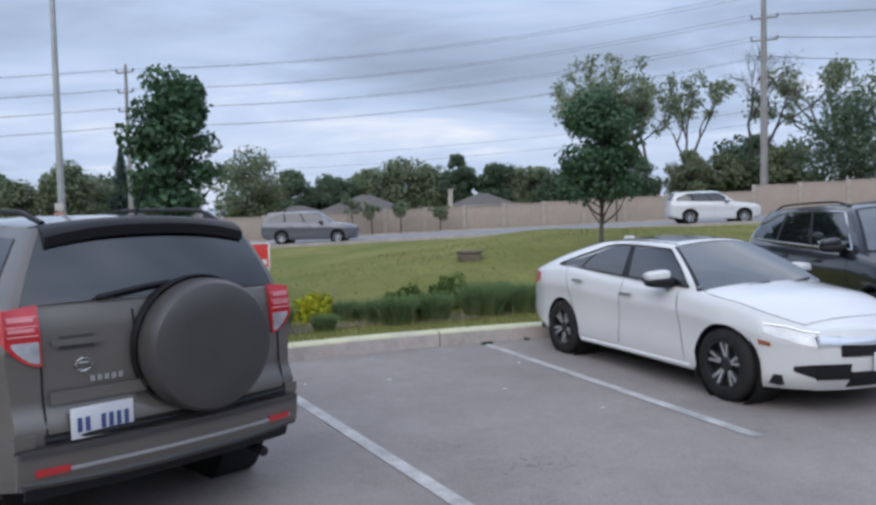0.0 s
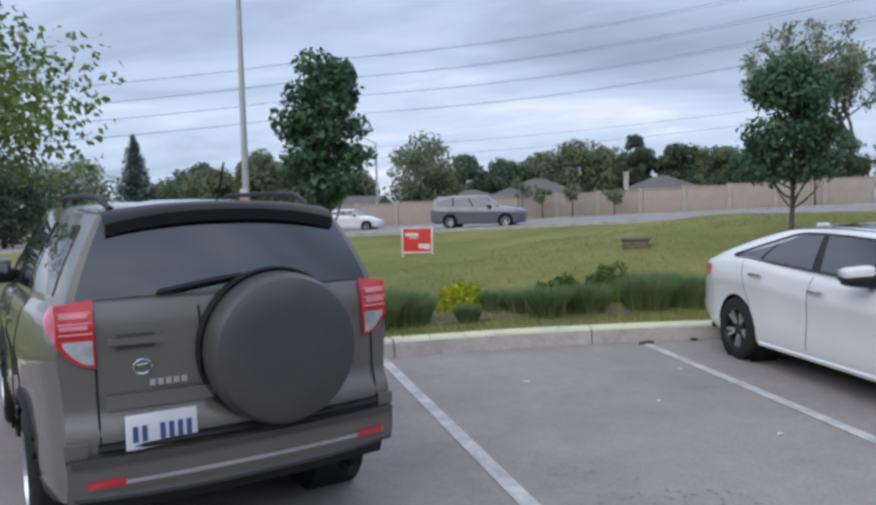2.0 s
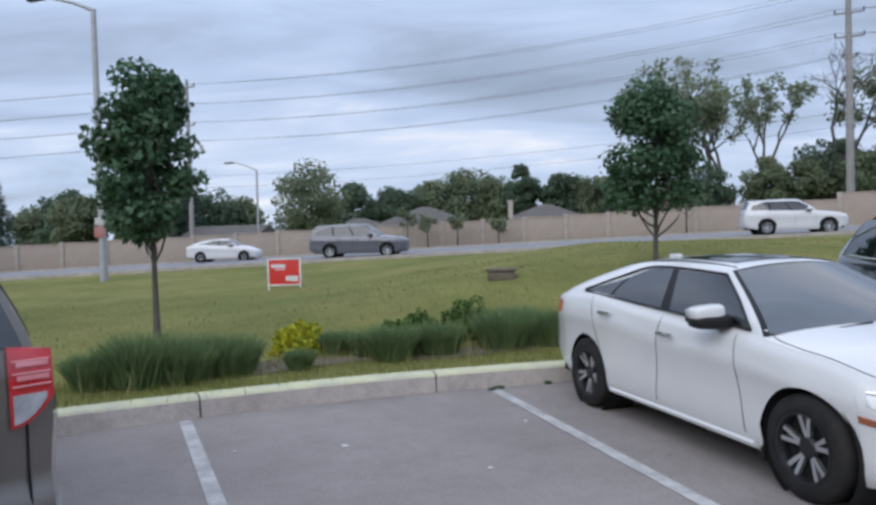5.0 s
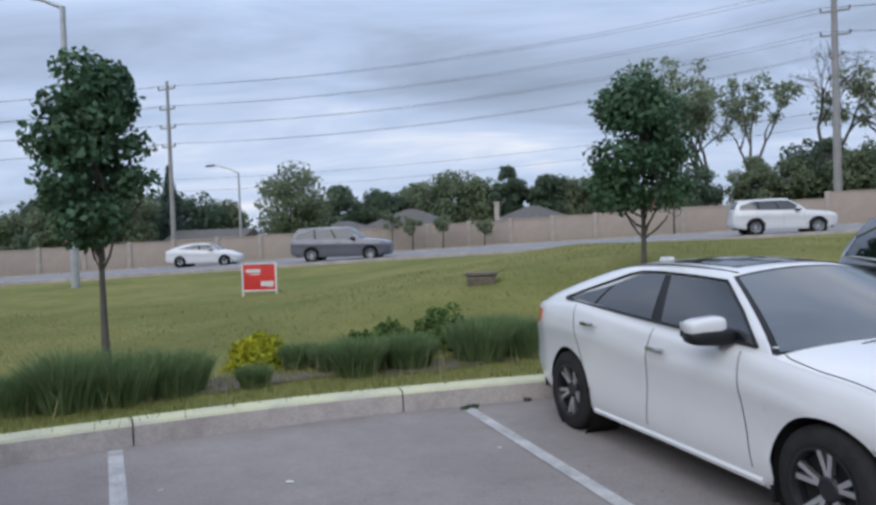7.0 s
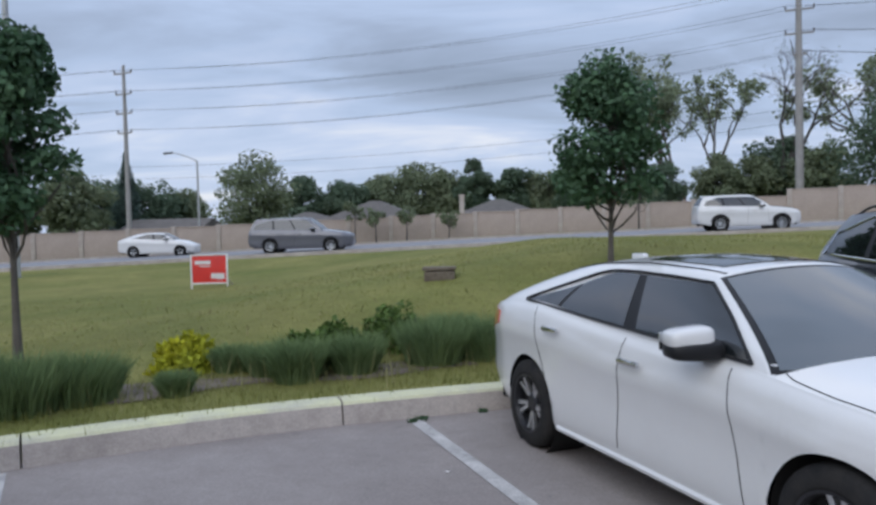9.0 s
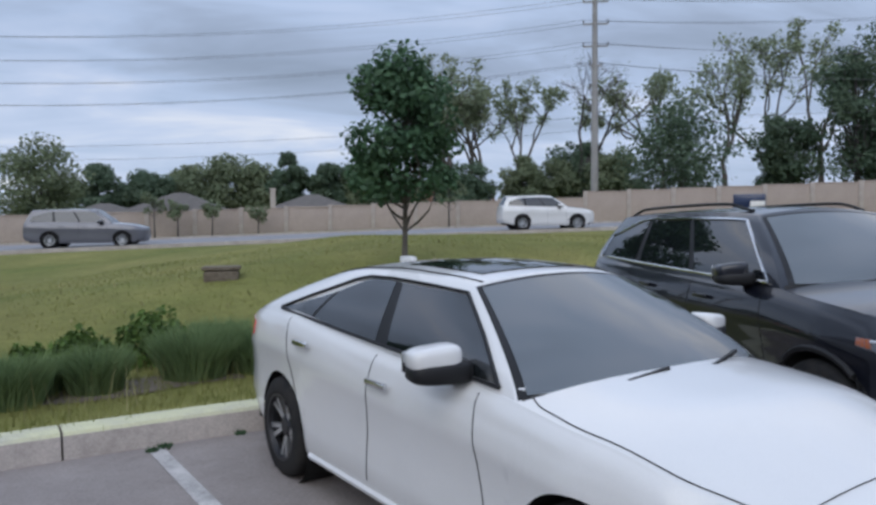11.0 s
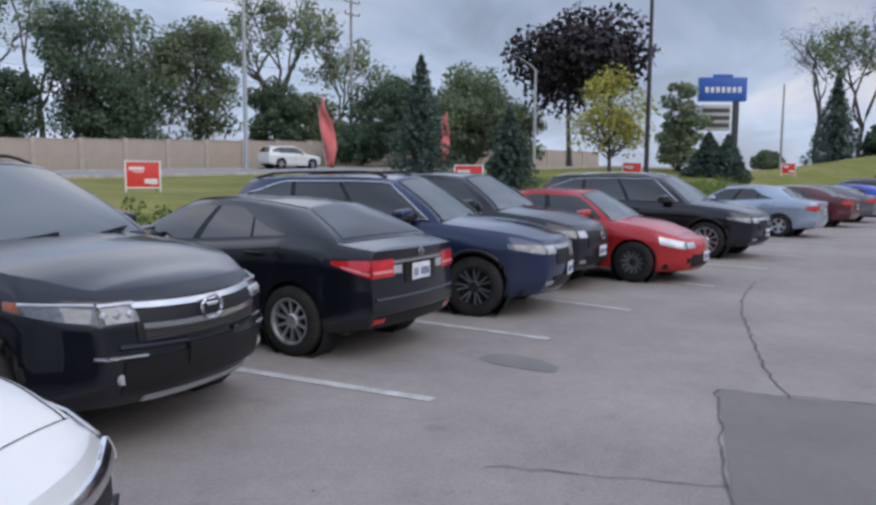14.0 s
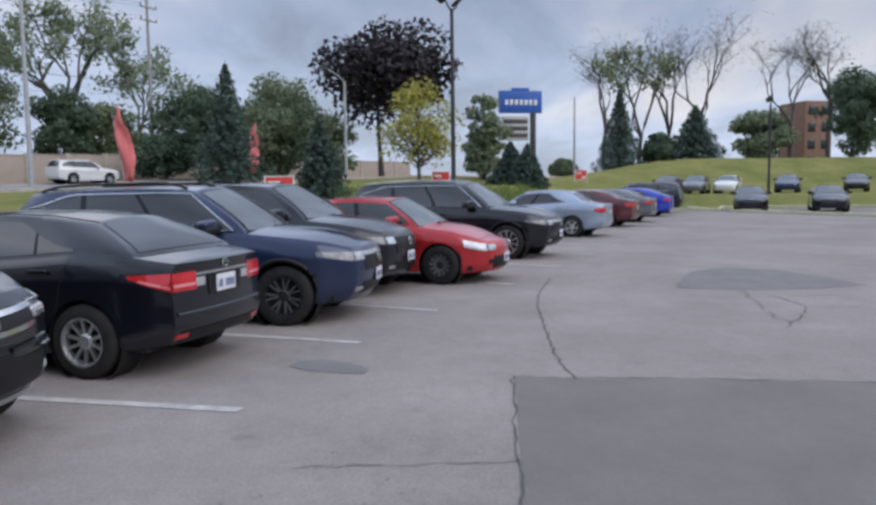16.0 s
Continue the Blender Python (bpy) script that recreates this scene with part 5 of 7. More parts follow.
c, r = sedan(P_RED, "sedan", "bright red compact sedan with black steel wheels", at_front(14.85, 5.82, -101.0, 2.70), width=0.885, height=1.45, style="steel", rim=0.20)
lamp(c, r, "headlamp", c.wb + 0.42, c.xf - 0.02, (0.62, 0.54), (0.74, 0.66), LAMP_CLEAR, n=12)
for s in (1, -1):
    face_panel(c, r, "headlamp", s * 0.40, s * 0.60, 0.56, 0.655, True, LAMP_CLEAR, 0.004)
    face_panel(c, r, "fog_lamp", s * 0.44, s * 0.56, 0.33, 0.41, True, TRIM, 0.004)
face_panel(c, r, "lower_grille", -0.45, 0.45, 0.26, 0.46, True, TRIM, 0.006)
badge(r, c.cap(0, 0.60, True, 0.02), 0.05)
plate(c, r, True, 0, 0.42)
c, r = suv(P_BLACK, "suv", "large dark grey-black SUV with bright roof rails", at_front(19.20, 4.94, -104.0, 2.99), wb=2.99, fo=0.85, ro=1.1, width=0.98, height=1.74, clear=0.25, style="ten", rim=0.26, tyre=0.38, hood=1.06)
suv_face(c, r)
rails(c, r, CHROME)


def saloon_tail(c, r):
    lamp(c, r, "tail_lamp", c.xr, c.xr + 0.26, (0.74, 0.80), (0.90, 0.89), LAMP_RED)
    for s in (1, -1):
        face_panel(c, r, "tail_lamp", s * 0.44, s * 0.70, 0.77, 0.90, False, LAMP_RED, 0.006)
    plate(c, r, False, 0, 0.72)


c, r = sedan(P_SILVER, "sedan", "pale silver-blue sedan parked nose to the kerb", at(26.05, 3.42, 74.0), wb=2.65, ro=0.95, width=0.87, height=1.46, style="five", rim=0.2, fast=0.4)
saloon_tail(c, r)
c, r = sedan(P_MAROON, "sedan", "dark maroon sedan far along the row", at(31.6, 2.0, 73.0), detail=False, fast=0.5)
saloon_tail(c, r)
c, r = sedan(P_GREY, "sedan", "grey sedan far along the row", at(35.2, 0.9, 73.0), detail=False, fast=0.5)
saloon_tail(c, r)
c, r = sedan(P_BLUE, "sedan", "bright blue sedan near the end of the row", at(40.6, -0.6, 73.0), detail=False)
saloon_tail(c, r)
c, r = suv(P_BLACK, "suv", "dark SUV at the end of the row", at(44.8, -1.6, 73.0), height=1.7)


# ---- trees and shrubs ----
def leaf_mesh(name, pos, nrm, size, mat, rng, parent, aspect=0.6, label=""):
    """Many small leaves in one mesh: a bent pair of triangles each."""
    n = len(pos)
    t = rng.normal(size=(n, 3))
    t /= np.linalg.norm(t, axis=1)[:, None] + 1e-9
    nn = nrm + 0.9 * rng.normal(size=(n, 3))
    nn /= np.linalg.norm(nn, axis=1)[:, None] + 1e-9
    a = np.cross(nn, t)
    a /= np.linalg.norm(a, axis=1)[:, None] + 1e-9
    b = np.cross(nn, a)
    s = (size * rng.uniform(0.6, 1.35, n))[:, None]
    v = np.empty((n, 4, 3))
    v[:, 0] = pos - a * s * 0.5
    v[:, 1] = pos + b * s * aspect * 0.5 - nn * s * 0.1
    v[:, 2] = pos + a * s * 0.5
    v[:, 3] = pos - b * s * aspect * 0.5 - nn * s * 0.1
    me = bpy.data.meshes.new(name)
    me.vertices.add(4 * n)
    me.vertices.foreach_set("co", v.ravel())
    me.loops.add(4 * n)
    me.loops.foreach_set("vertex_index", np.arange(4 * n))
    me.polygons.add(n)
    me.polygons.foreach_set("loop_start", np.arange(0, 4 * n, 4))
    me.polygons.foreach_set("loop_total", np.full(n, 4))
    me.update(calc_edges=True)
    me.materials.append(mat)
    ob = new(name, me)
    ob.parent = parent
    if label:
        ob["label"] = label
    return ob


def bend(p0, p1, rng, k=0.12, n=5):
    p0, p1 = np.array(p0, float), np.array(p1, float)
    o = rng.normal(size=3) * np.linalg.norm(p1 - p0) * k
    return [tuple(p0 + (p1 - p0) * t + o * math.sin(math.pi * t)) for t in np.linspace(0, 1, n)]


def broadleaf(x, y, z0, height, width, mat, label, seed, leaf=0.12, count=5000, clear=0.3, clumps=34, bark=BARK, trunk=None, group="", gap=0.0, shape=0.0):
    """A leafy tree: tapered trunk, limbs, crown of clumped leaves."""
    rng = np.random.default_rng(seed)
    root = thing("tree", pose(x, y, z0), label, "tree", group)
    trunk = trunk or height * 0.016 + 0.02
    c0 = height * clear
    ch = height - c0
    cen = []
    while len(cen) < clumps:
        p = rng.uniform(-1, 1, 3)
        if p @ p > 1 or p @ p < 0.12:
            continue
        zt = (p[2] + 1) / 2
        w = (1 - shape * zt) * (1 - 0.35 * max(0, 0.3 - zt))
        cen.append((p[0] * width * 0.43 * w, p[1] * width * 0.43 * w, c0 + ch * (0.08 + 0.86 * zt)))
    cen = np.array(cen)
    rad = width * rng.uniform(0.07, 0.185, clumps)
    bm = bmesh.new()
    lean = rng.normal(size=2) * width * 0.03
    tp = [(lean[0] * t, lean[1] * t, height * 0.86 * t) for t in np.linspace(0, 1, 8)]
    tube(bm, tp, [trunk * (1.25 - 0.25 * min(1, t * 6)) * (1 - 0.85 * t) for t in np.linspace(0, 1, 8)], 9)
    for q, r in zip(cen, rad):
        s = max(c0 * 0.85, q[2] - 0.35 * ch * rng.uniform(0.5, 1.0))
        k = s / (height * 0.86)
        tube(bm, bend((lean[0] * k, lean[1] * k, s), q, rng), [trunk * 0.35 * (1 - 0.8 * t) * (1.1 - k) + 0.006 for t in np.linspace(0, 1, 5)], 5)
    part("trunk", bm, bark, root)
    pick = rng.choice(clumps, count, p=rad ** 2 / (rad ** 2).sum())
    d = rng.normal(size=(count, 3))
    d /= np.linalg.norm(d, axis=1)[:, None]
    r = rad[pick] * (0.35 + 0.85 * rng.random(count) ** 0.6)
    pos = cen[pick] + d * r[:, None] * np.array([1.15, 1.15, 0.85])
    leaf_mesh("crown", pos, d + np.array([0, 0, 0.5]), leaf, mat, rng, root, 0.62)
    return root


def conifer(x, y, z0, height, width, mat, label, seed, leaf=0.22, tiers=22, group=""):
    """A spruce: whorls of drooping boughs, each a flat spray of needles that thins towards its tip."""
    rng = np.random.default_rng(seed)
    root = thing("spruce_tree", pose(x, y, z0), label, "conifer", group)
    bm = bmesh.new()
    tube(bm, [(0, 0, 0), (0, 0, height * 0.5), (0, 0, height)], [height * 0.02, height * 0.012, 0.01], 8)
    pos, nrm = [], []
    tiers = max(11, int(tiers * 0.85))
    for i in range(tiers):
        t = (i / tiers) ** 0.92
        z = height * (0.05 + 0.93 * t)
        reach = width * 0.5 * (1 - t) ** 0.9 * rng.uniform(0.86, 1.1)
        n_b = 12 if t < 0.6 else 8
        for k in range(n_b):
            a = 2 * math.pi * (k + rng.uniform(-0.3, 0.3)) / n_b + i * 0.9
            ln = reach * rng.uniform(0.72, 1.12)
            out = np.array([math.cos(a), math.sin(a), 0.0])
            side = np.array([-out[1], out[0], 0.0])
            drop = -0.20 * ln * (1 - 0.6 * t) + 0.02 * height * rng.normal() * 0.3
            tip = out * ln + np.array([0, 0, drop])
            tube(bm, [(0, 0, z), (tip[0] * 0.5, tip[1] * 0.5, z + tip[2] * 0.7), (tip[0], tip[1], z + tip[2] + 0.04 * ln)], [0.03, 0.015, 0.005], 4)
            m = int(16 + 30 * (1 - t))
            f = rng.random(m) ** 0.6
            wide = 0.30 * ln * (1.05 - f)
            p = out * (f * ln)[:, None] + side * (rng.uniform(-1, 1, m) * wide)[:, None] + np.array([0, 0, 1.0]) * (z + drop * f ** 0.8 + rng.normal(size=m) * 0.36 * height / tiers)[:, None]
            pos.append(p)
            nrm.append(np.tile([0, 0, 1.6], (m, 1)) + out * 0.5)
    part("trunk", bm, BARK_DARK, root)
    leaf_mesh("crown", np.concatenate(pos), np.concatenate(nrm), leaf, mat, rng, root, 0.34)
    return root


def sparse_tree(x, y, z0, height, width, mat, label, seed, leaf=0.3, leaves=700, bark=BARK, first=0.3, group=""):
    """A tall open tree: forked limbs, thin twigs and few leaves."""
    rng = np.random.default_rng(seed)
    root = thing("tree", pose(x, y, z0), label, "tree", group)
    bm = bmesh.new()
    tips = []

    def grow(p, d, ln, r, depth):
        q = p + d * ln
        tube(bm, bend(p, q, rng, 0.06, 4), [r, r * 0.9, r * 0.78, r * 0.66], 6 if depth < 2 else 4)
        if depth >= 2:
            tips.append(q)
        if depth == (5 if leaves < 200 else 4):
            return
        for _ in range(2 if depth else 3):
            dd = d + rng.normal(size=3) * np.array([0.42, 0.42, 0.18]) * (1.0 + 0.12 * depth) * min(width / height * 2.0, 0.72)
            dd[2] = max(dd[2], 0.15)
            dd /= np.linalg.norm(dd)
            grow(q, dd, ln * rng.uniform(0.62, 0.85), r * 0.62, depth + 1)

    grow(np.zeros(3), np.array([0, 0, 1.0]), height * first, height * 0.016, 0)
    part("trunk", bm, bark, root)
    if leaves < 200:
        ends = np.array(tips)
        k = rng.integers(0, len(ends), 1000)
        pos = ends[k] + rng.normal(size=(1000, 3)) * width * 0.06
        leaf_mesh("twig_spray", pos, rng.normal(size=pos.shape), height * 0.06, BARK, rng, root, 0.022)
    if leaves:
        tips = np.array(tips)
        top = tips[:, 2].max()
        k = rng.integers(0, len(tips), leaves)
        pos = tips[k] + rng.normal(size=(leaves, 3)) * width * 0.055
        pos = pos[pos[:, 2] < top + 0.5]
        leaf_mesh("crown", pos, rng.normal(size=pos.shape), leaf, mat, rng, root, 0.6)
    s = height / max(0.1, max(v.co.z for v in root.children[0].data.vertices))
    for ch in root.children:
        ch.data.transform(Matrix.Diagonal((s, s, s, 1)))
    return root


def mound(x, y, z0, w, h, mat, label, seed, blades=700, leafy=False, seeds=0):
    """A shrub: a tuft of blades, or a leafy dome."""
    rng = np.random.default_rng(seed)
    root = thing("shrub", pose(x, y, z0 - 0.03), label, "shrub", "shrubs along the kerb")
    if leafy:
        d = rng.normal(size=(blades, 3))
        d /= np.linalg.norm(d, axis=1)[:, None]
        d[:, 2] = np.abs(d[:, 2])
        lump = 1 + 0.22 * np.sin(d[:, 0] * 5 + seed) * np.cos(d[:, 1] * 6 + d[:, 2] * 4)
        r = (0.55 + 0.5 * rng.random(blades) ** 0.5) * lump
        pos = d * r[:, None] * np.array([w / 2, w / 2, h])
        bm = bmesh.new()
        for k in range(9):
            a = rng.uniform(0, 2 * math.pi)
            tube(bm, bend((0, 0, 0), (math.cos(a) * w * 0.33, math.sin(a) * w * 0.33, h * rng.uniform(0.4, 0.8)), rng), [0.012, 0.01, 0.008, 0.006, 0.004], 4)
        part("stems", bm, BARK_DARK, root)
        leaf_mesh("leaves", pos, d, 0.075, mat, rng, root, 0.6)
        return root
    v, f = [], []
    for i in range(blades):
        a, r = rng.uniform(0, 2 * math.pi), (rng.random() ** 0.5) * w * 0.42
        bx, by = math.cos(a) * r, math.sin(a) * r
        hh = h * rng.uniform(0.6, 1.12) * (1 - 0.35 * (r / (w * 0.5)) ** 2)
        lean = 0.22 + 0.6 * r / w + 0.1 * rng.random()
        tx, ty = bx + math.cos(a + rng.normal() * 0.7) * hh * lean, by + math.sin(a + rng.normal() * 0.7) * hh * lean
        wd = rng.uniform(0.003, 0.0075)
        p = rng.uniform(0, math.pi)
        ox, oy = math.cos(p) * wd, math.sin(p) * wd
        mx, my = bx + (tx - bx) * 0.4, by + (ty - by) * 0.4
        k = len(v)
        v += [(bx - ox, by - oy, 0), (bx + ox, by + oy, 0), (mx + ox, my + oy, hh * 0.62), (mx - ox, my - oy, hh * 0.62), (tx, ty, hh)]
        f += [(k, k + 1, k + 2, k + 3), (k + 3, k + 2, k + 4)]
    mesh_ob("tuft", v, f, mat, root, smooth=False)
    return root


def blades(name, pts, height, mat, label, seed, width=0.006, lean=0.5):
    """Loose grass: one thin blade at each point."""
    rng = np.random.default_rng(seed)
    n = len(pts)
    pts = np.array(pts)
    a = rng.uniform(0, 2 * math.pi, n)
    h = height * rng.uniform(0.5, 1.25, n)
    o = np.stack([np.cos(a), np.sin(a), np.zeros(n)], 1) * width
    t = rng.normal(size=(n, 3)) * lean * h[:, None] * 0.5
    t[:, 2] = h
    v = np.empty((n, 3, 3))
    v[:, 0], v[:, 1], v[:, 2] = pts - o, pts + o, pts + t
    me = bpy.data.meshes.new(name)
    me.vertices.add(3 * n)
    me.vertices.foreach_set("co", v.ravel())
    me.loops.add(3 * n)
    me.loops.foreach_set("vertex_index", np.arange(3 * n))
    me.polygons.add(n)
    me.polygons.foreach_set("loop_start", np.arange(0, 3 * n, 3))
    me.polygons.foreach_set("loop_total", np.full(n, 3))
    me.update(calc_edges=True)
    me.materials.append(mat)
    return tagged(new(name, me), label, "grass", kind="stuff")


# two young maples on the lawn
for k, (x, y, zt, w) in enumerate(((-4.19, 12.06, 4.36, 1.85), (3.40, 15.5, 4.42, 2.05))):
    z = lawn_z(x, y)
    broadleaf(x, y, z - 0.02, zt - z, w, LEAF_DARK, "young dark green maple tree with a slim trunk on the lawn", 11 + k, leaf=0.11, count=7600, clear=0.33 if k == 0 else 0.22, clumps=44, trunk=0.05, group="young maples", shape=0.5)

# pale tree reaching over from beyond the bronze wagon
broadleaf(-13.06, 12.42, 0.0, 6.5, 7.0, LEAF_LIGHT, "light green spreading tree with arching branches", 21, leaf=0.18, count=8500, clear=0.32, clumps=46, trunk=0.13)

# far trees: x, y, top, width, kind
TREES_BARRIER = [
    (-59.8, 93.5, 6.2, 6.4, "mid"),
    (-52.5, 89.1, 8.0, 8.1, "deep"),
    (-42.3, 91.9, 8.2, 9.0, "deep"),
    (-36.3, 90.3, 8.1, 8.8, "deep"),
    (-33.5, 95.5, 6.4, 7.1, "mid"),
    (-18.8, 75.6, 8.7, 8.3, "mid"),
    (-19.5, 101.7, 8.3, 6.8, "deep"),
    (-14.3, 102.0, 7.6, 6.8, "deep"),
    (-10.2, 106.4, 8.9, 7.8, "mid"),
    (-4.8, 108.8, 10.0, 9.6, "mid"),
    (-0.0, 107.2, 9.1, 7.8, "mid"),
    (2.9, 103.4, 10.6, 5.0, "deep"),
    (7.9, 103.8, 10.1, 6.0, "deep"),
    (12.8, 104.2, 9.1, 7.5, "mid"),
    (17.3, 100.5, 7.9, 7.2, "deep"),
]
TREES_ROADSIDE = [
    (17.3, 66.3, 6.7, 5.6, "deep"),
    (16.8, 74.3, 5.7, 5.8, "mid"),
    (26.2, 77.1, 7.9, 4.9, "mid"),
    (30.0, 77.4, 7.8, 5.4, "mid"),
    (35.2, 79.8, 9.1, 6.1, "deep"),
    (19.4, 79.8, 16.1, 7.3, "sparse"),
    (23.3, 83.0, 15.6, 5.3, "sparse"),
    (27.4, 81.4, 16.5, 5.1, "sparse"),
    (31.9, 75.8, 18.5, 6.8, "bare"),
    (-35.6, 84.4, 10.4, 3.8, "spruce"),
    (-6.2, 54.4, 3.5, 1.8, "sap"),
    (-4.8, 54.5, 3.2, 1.6, "sap"),
    (-2.7, 54.7, 3.2, 1.7, "sap"),
    (0.2, 54.9, 2.8, 1.6, "sap"),
    (12.5, 51.9, 4.2, 2.5, "sap"),
]
TREES_EAST = [
    (20.3, 88.6, 19.7, 6.1, "sparse"),
    (23.1, 85.9, 16.6, 6.7, "sparse"),
    (32.4, 78.4, 9.9, 6.8, "deep"),
    (34.0, 72.9, 9.0, 5.9, "mid"),
    (31.8, 56.3, 10.0, 9.1, "deep"),
    (39.0, 72.0, 16.2, 5.6, "sparse"),
    (41.0, 65.0, 17.8, 7.9, "sparse"),
    (45.2, 64.0, 17.4, 6.5, "sparse"),
    (42.2, 57.9, 10.4, 5.9, "deep"),
    (50.9, 64.6, 19.4, 6.3, "sparse"),
    (45.1, 53.3, 16.2, 7.2, "deep"),
    (54.2, 56.2, 17.6, 9.2, "mid"),
    (58.2, 52.6, 16.5, 8.1, "mid"),
    (48.2, 52.7, 10.7, 7.4, "deep"),
    (74.1, 55.1, 21.3, 7.6, "sparse"),
    (61.3, 46.6, 10.5, 5.3, "deep"),
    (72.9, 49.8, 10.9, 7.2, "mid"),
    (75.7, 48.0, 17.2, 9.0, "sparse"),
    (66.2, 37.1, 10.8, 6.9, "deep"),
    (69.0, 29.4, 12.1, 7.0, "mid"),
]
TREES_BEND = [
    (56.6, 34.5, 6.0, 5.0, "deep"),
    (56.0, 30.4, 9.3, 4.4, "deep"),
    (61.4, 26.7, 10.7, 7.0, "mid"),
    (55.1, 25.6, 7.6, 5.9, "mid"),
    (56.3, 21.4, 7.2, 5.0, "mid"),
    (76.8, 56.7, 20.5, 7.6, "sparse"),
    (30.3, 17.1, 6.5, 2.7, "spruce"),
    (28.2, 12.6, 4.1, 1.9, "spruce"),
    (60.0, 17.9, 13.6, 9.4, "purple"),
    (40.4, 11.2, 6.9, 4.7, "gold"),
    (58.8, 9.6, 8.8, 3.3, "pale"),
    (51.7, 7.2, 4.5, 2.5, "spruce"),
    (50.0, 6.0, 4.2, 2.1, "spruce"),
]
TREES_HILL = [
    (102.3, -2.0, 19.9, 9.4, "bare"),
    (103.0, -6.6, 19.2, 7.9, "sparse"),
    (102.3, -13.4, 21.7, 13.4, "bare"),
    (105.8, -10.5, 20.6, 11.0, "bare"),
    (110.6, -27.1, 21.5, 9.0, "bare"),
    (111.5, -32.3, 21.8, 8.3, "bare"),
    (95.8, -3.3, 12.7, 5.4, "spruce"),
    (97.1, -12.3, 10.9, 6.1, "spruce"),
    (96.1, -8.0, 7.6, 4.1, "deep"),
    (113.3, -24.1, 12.2, 8.6, "pale"),
    (94.0, -29.0, 14.1, 8.2, "deep"),
    (96.0, 3.4, 4.8, 3.5, "mid"),
]
TREES_WEST = [
    (-40.1, 57.6, 8.4, 4.2, "spruce"),
    (-41.3, 50.7, 6.2, 6.8, "pale"),
    (-38.3, 41.1, 5.6, 6.0, "deep"),
    (-38.8, 36.7, 5.0, 4.8, "deep"),
    (-45.1, 79.0, 6.9, 6.6, "mid"),
    (-38.1, 78.3, 8.2, 7.0, "mid"),
]
KINDS = {"mid": LEAF_MID, "deep": LEAF_DEEP, "pale": LEAF_PALE, "gold": LEAF_GOLD, "purple": LEAF_PURPLE, "light": LEAF_LIGHT}
WORDS = {"mid": "full mid-green tree behind the barrier", "deep": "dense dark green tree in the distance", "pale": "thin pale green tree in the distance", "gold": "yellow-green young tree beside the lot",
         "purple": "large dark purple-leaved tree", "light": "light green tree in the distance"}
for k, (x, y, zt, w, kind) in enumerate(TREES_BARRIER + TREES_ROADSIDE + TREES_EAST + TREES_BEND + TREES_HILL + TREES_WEST):
    d = math.hypot(x - 1, y - 3)
    zb = road_z(x) if y > np.interp(x, ROAD_XY[:, 0], ROAD_XY[:, 1]) + 2 else (lawn_z(x, y) if x < 52 else far_z(x, y))
    h = (zt - zb) * 1.05
    if kind == "spruce":
        conifer(x, y, zb - 0.05, h, w * 1.45, LEAF_BLUE, "dark blue-green spruce tree on the lawn", 100 + k, leaf=0.0042 * d + 0.06, tiers=30)
    elif kind == "bare":
        sparse_tree(x, y, zb - 0.1, h, w, LEAF_PALE, "tall bare tree with thin branching limbs", 100 + k, leaf=0.25, leaves=60, first=0.27, bark=BARK_DARK)
    elif kind == "sap":
        broadleaf(x, y, zb - 0.05, h, w, LEAF_MID, "thin young roadside tree by the barrier", 100 + k, leaf=0.2, count=420, clear=0.42, clumps=14, bark=BARK_DARK)
    elif kind == "sparse":
        sparse_tree(x, y, zb - 0.1, h, w, LEAF_PALE, "tall open tree with sparse pale leaves", 100 + k, leaf=0.0042 * d, leaves=1900, first=0.27)
    else:
        broadleaf(x, y, zb - 0.1, h, w * (1.3 if kind == "purple" else 1.0), KINDS[kind], WORDS[kind], 100 + k, leaf=(0.0075 if kind == "purple" else 0.0046) * d + 0.02, count=3400 if kind == "gold" else 7600, clear={"gold": 0.22, "purple": 0.4}.get(kind, 0.04), clumps=30 if kind == "purple" else 52, bark=BARK_DARK)

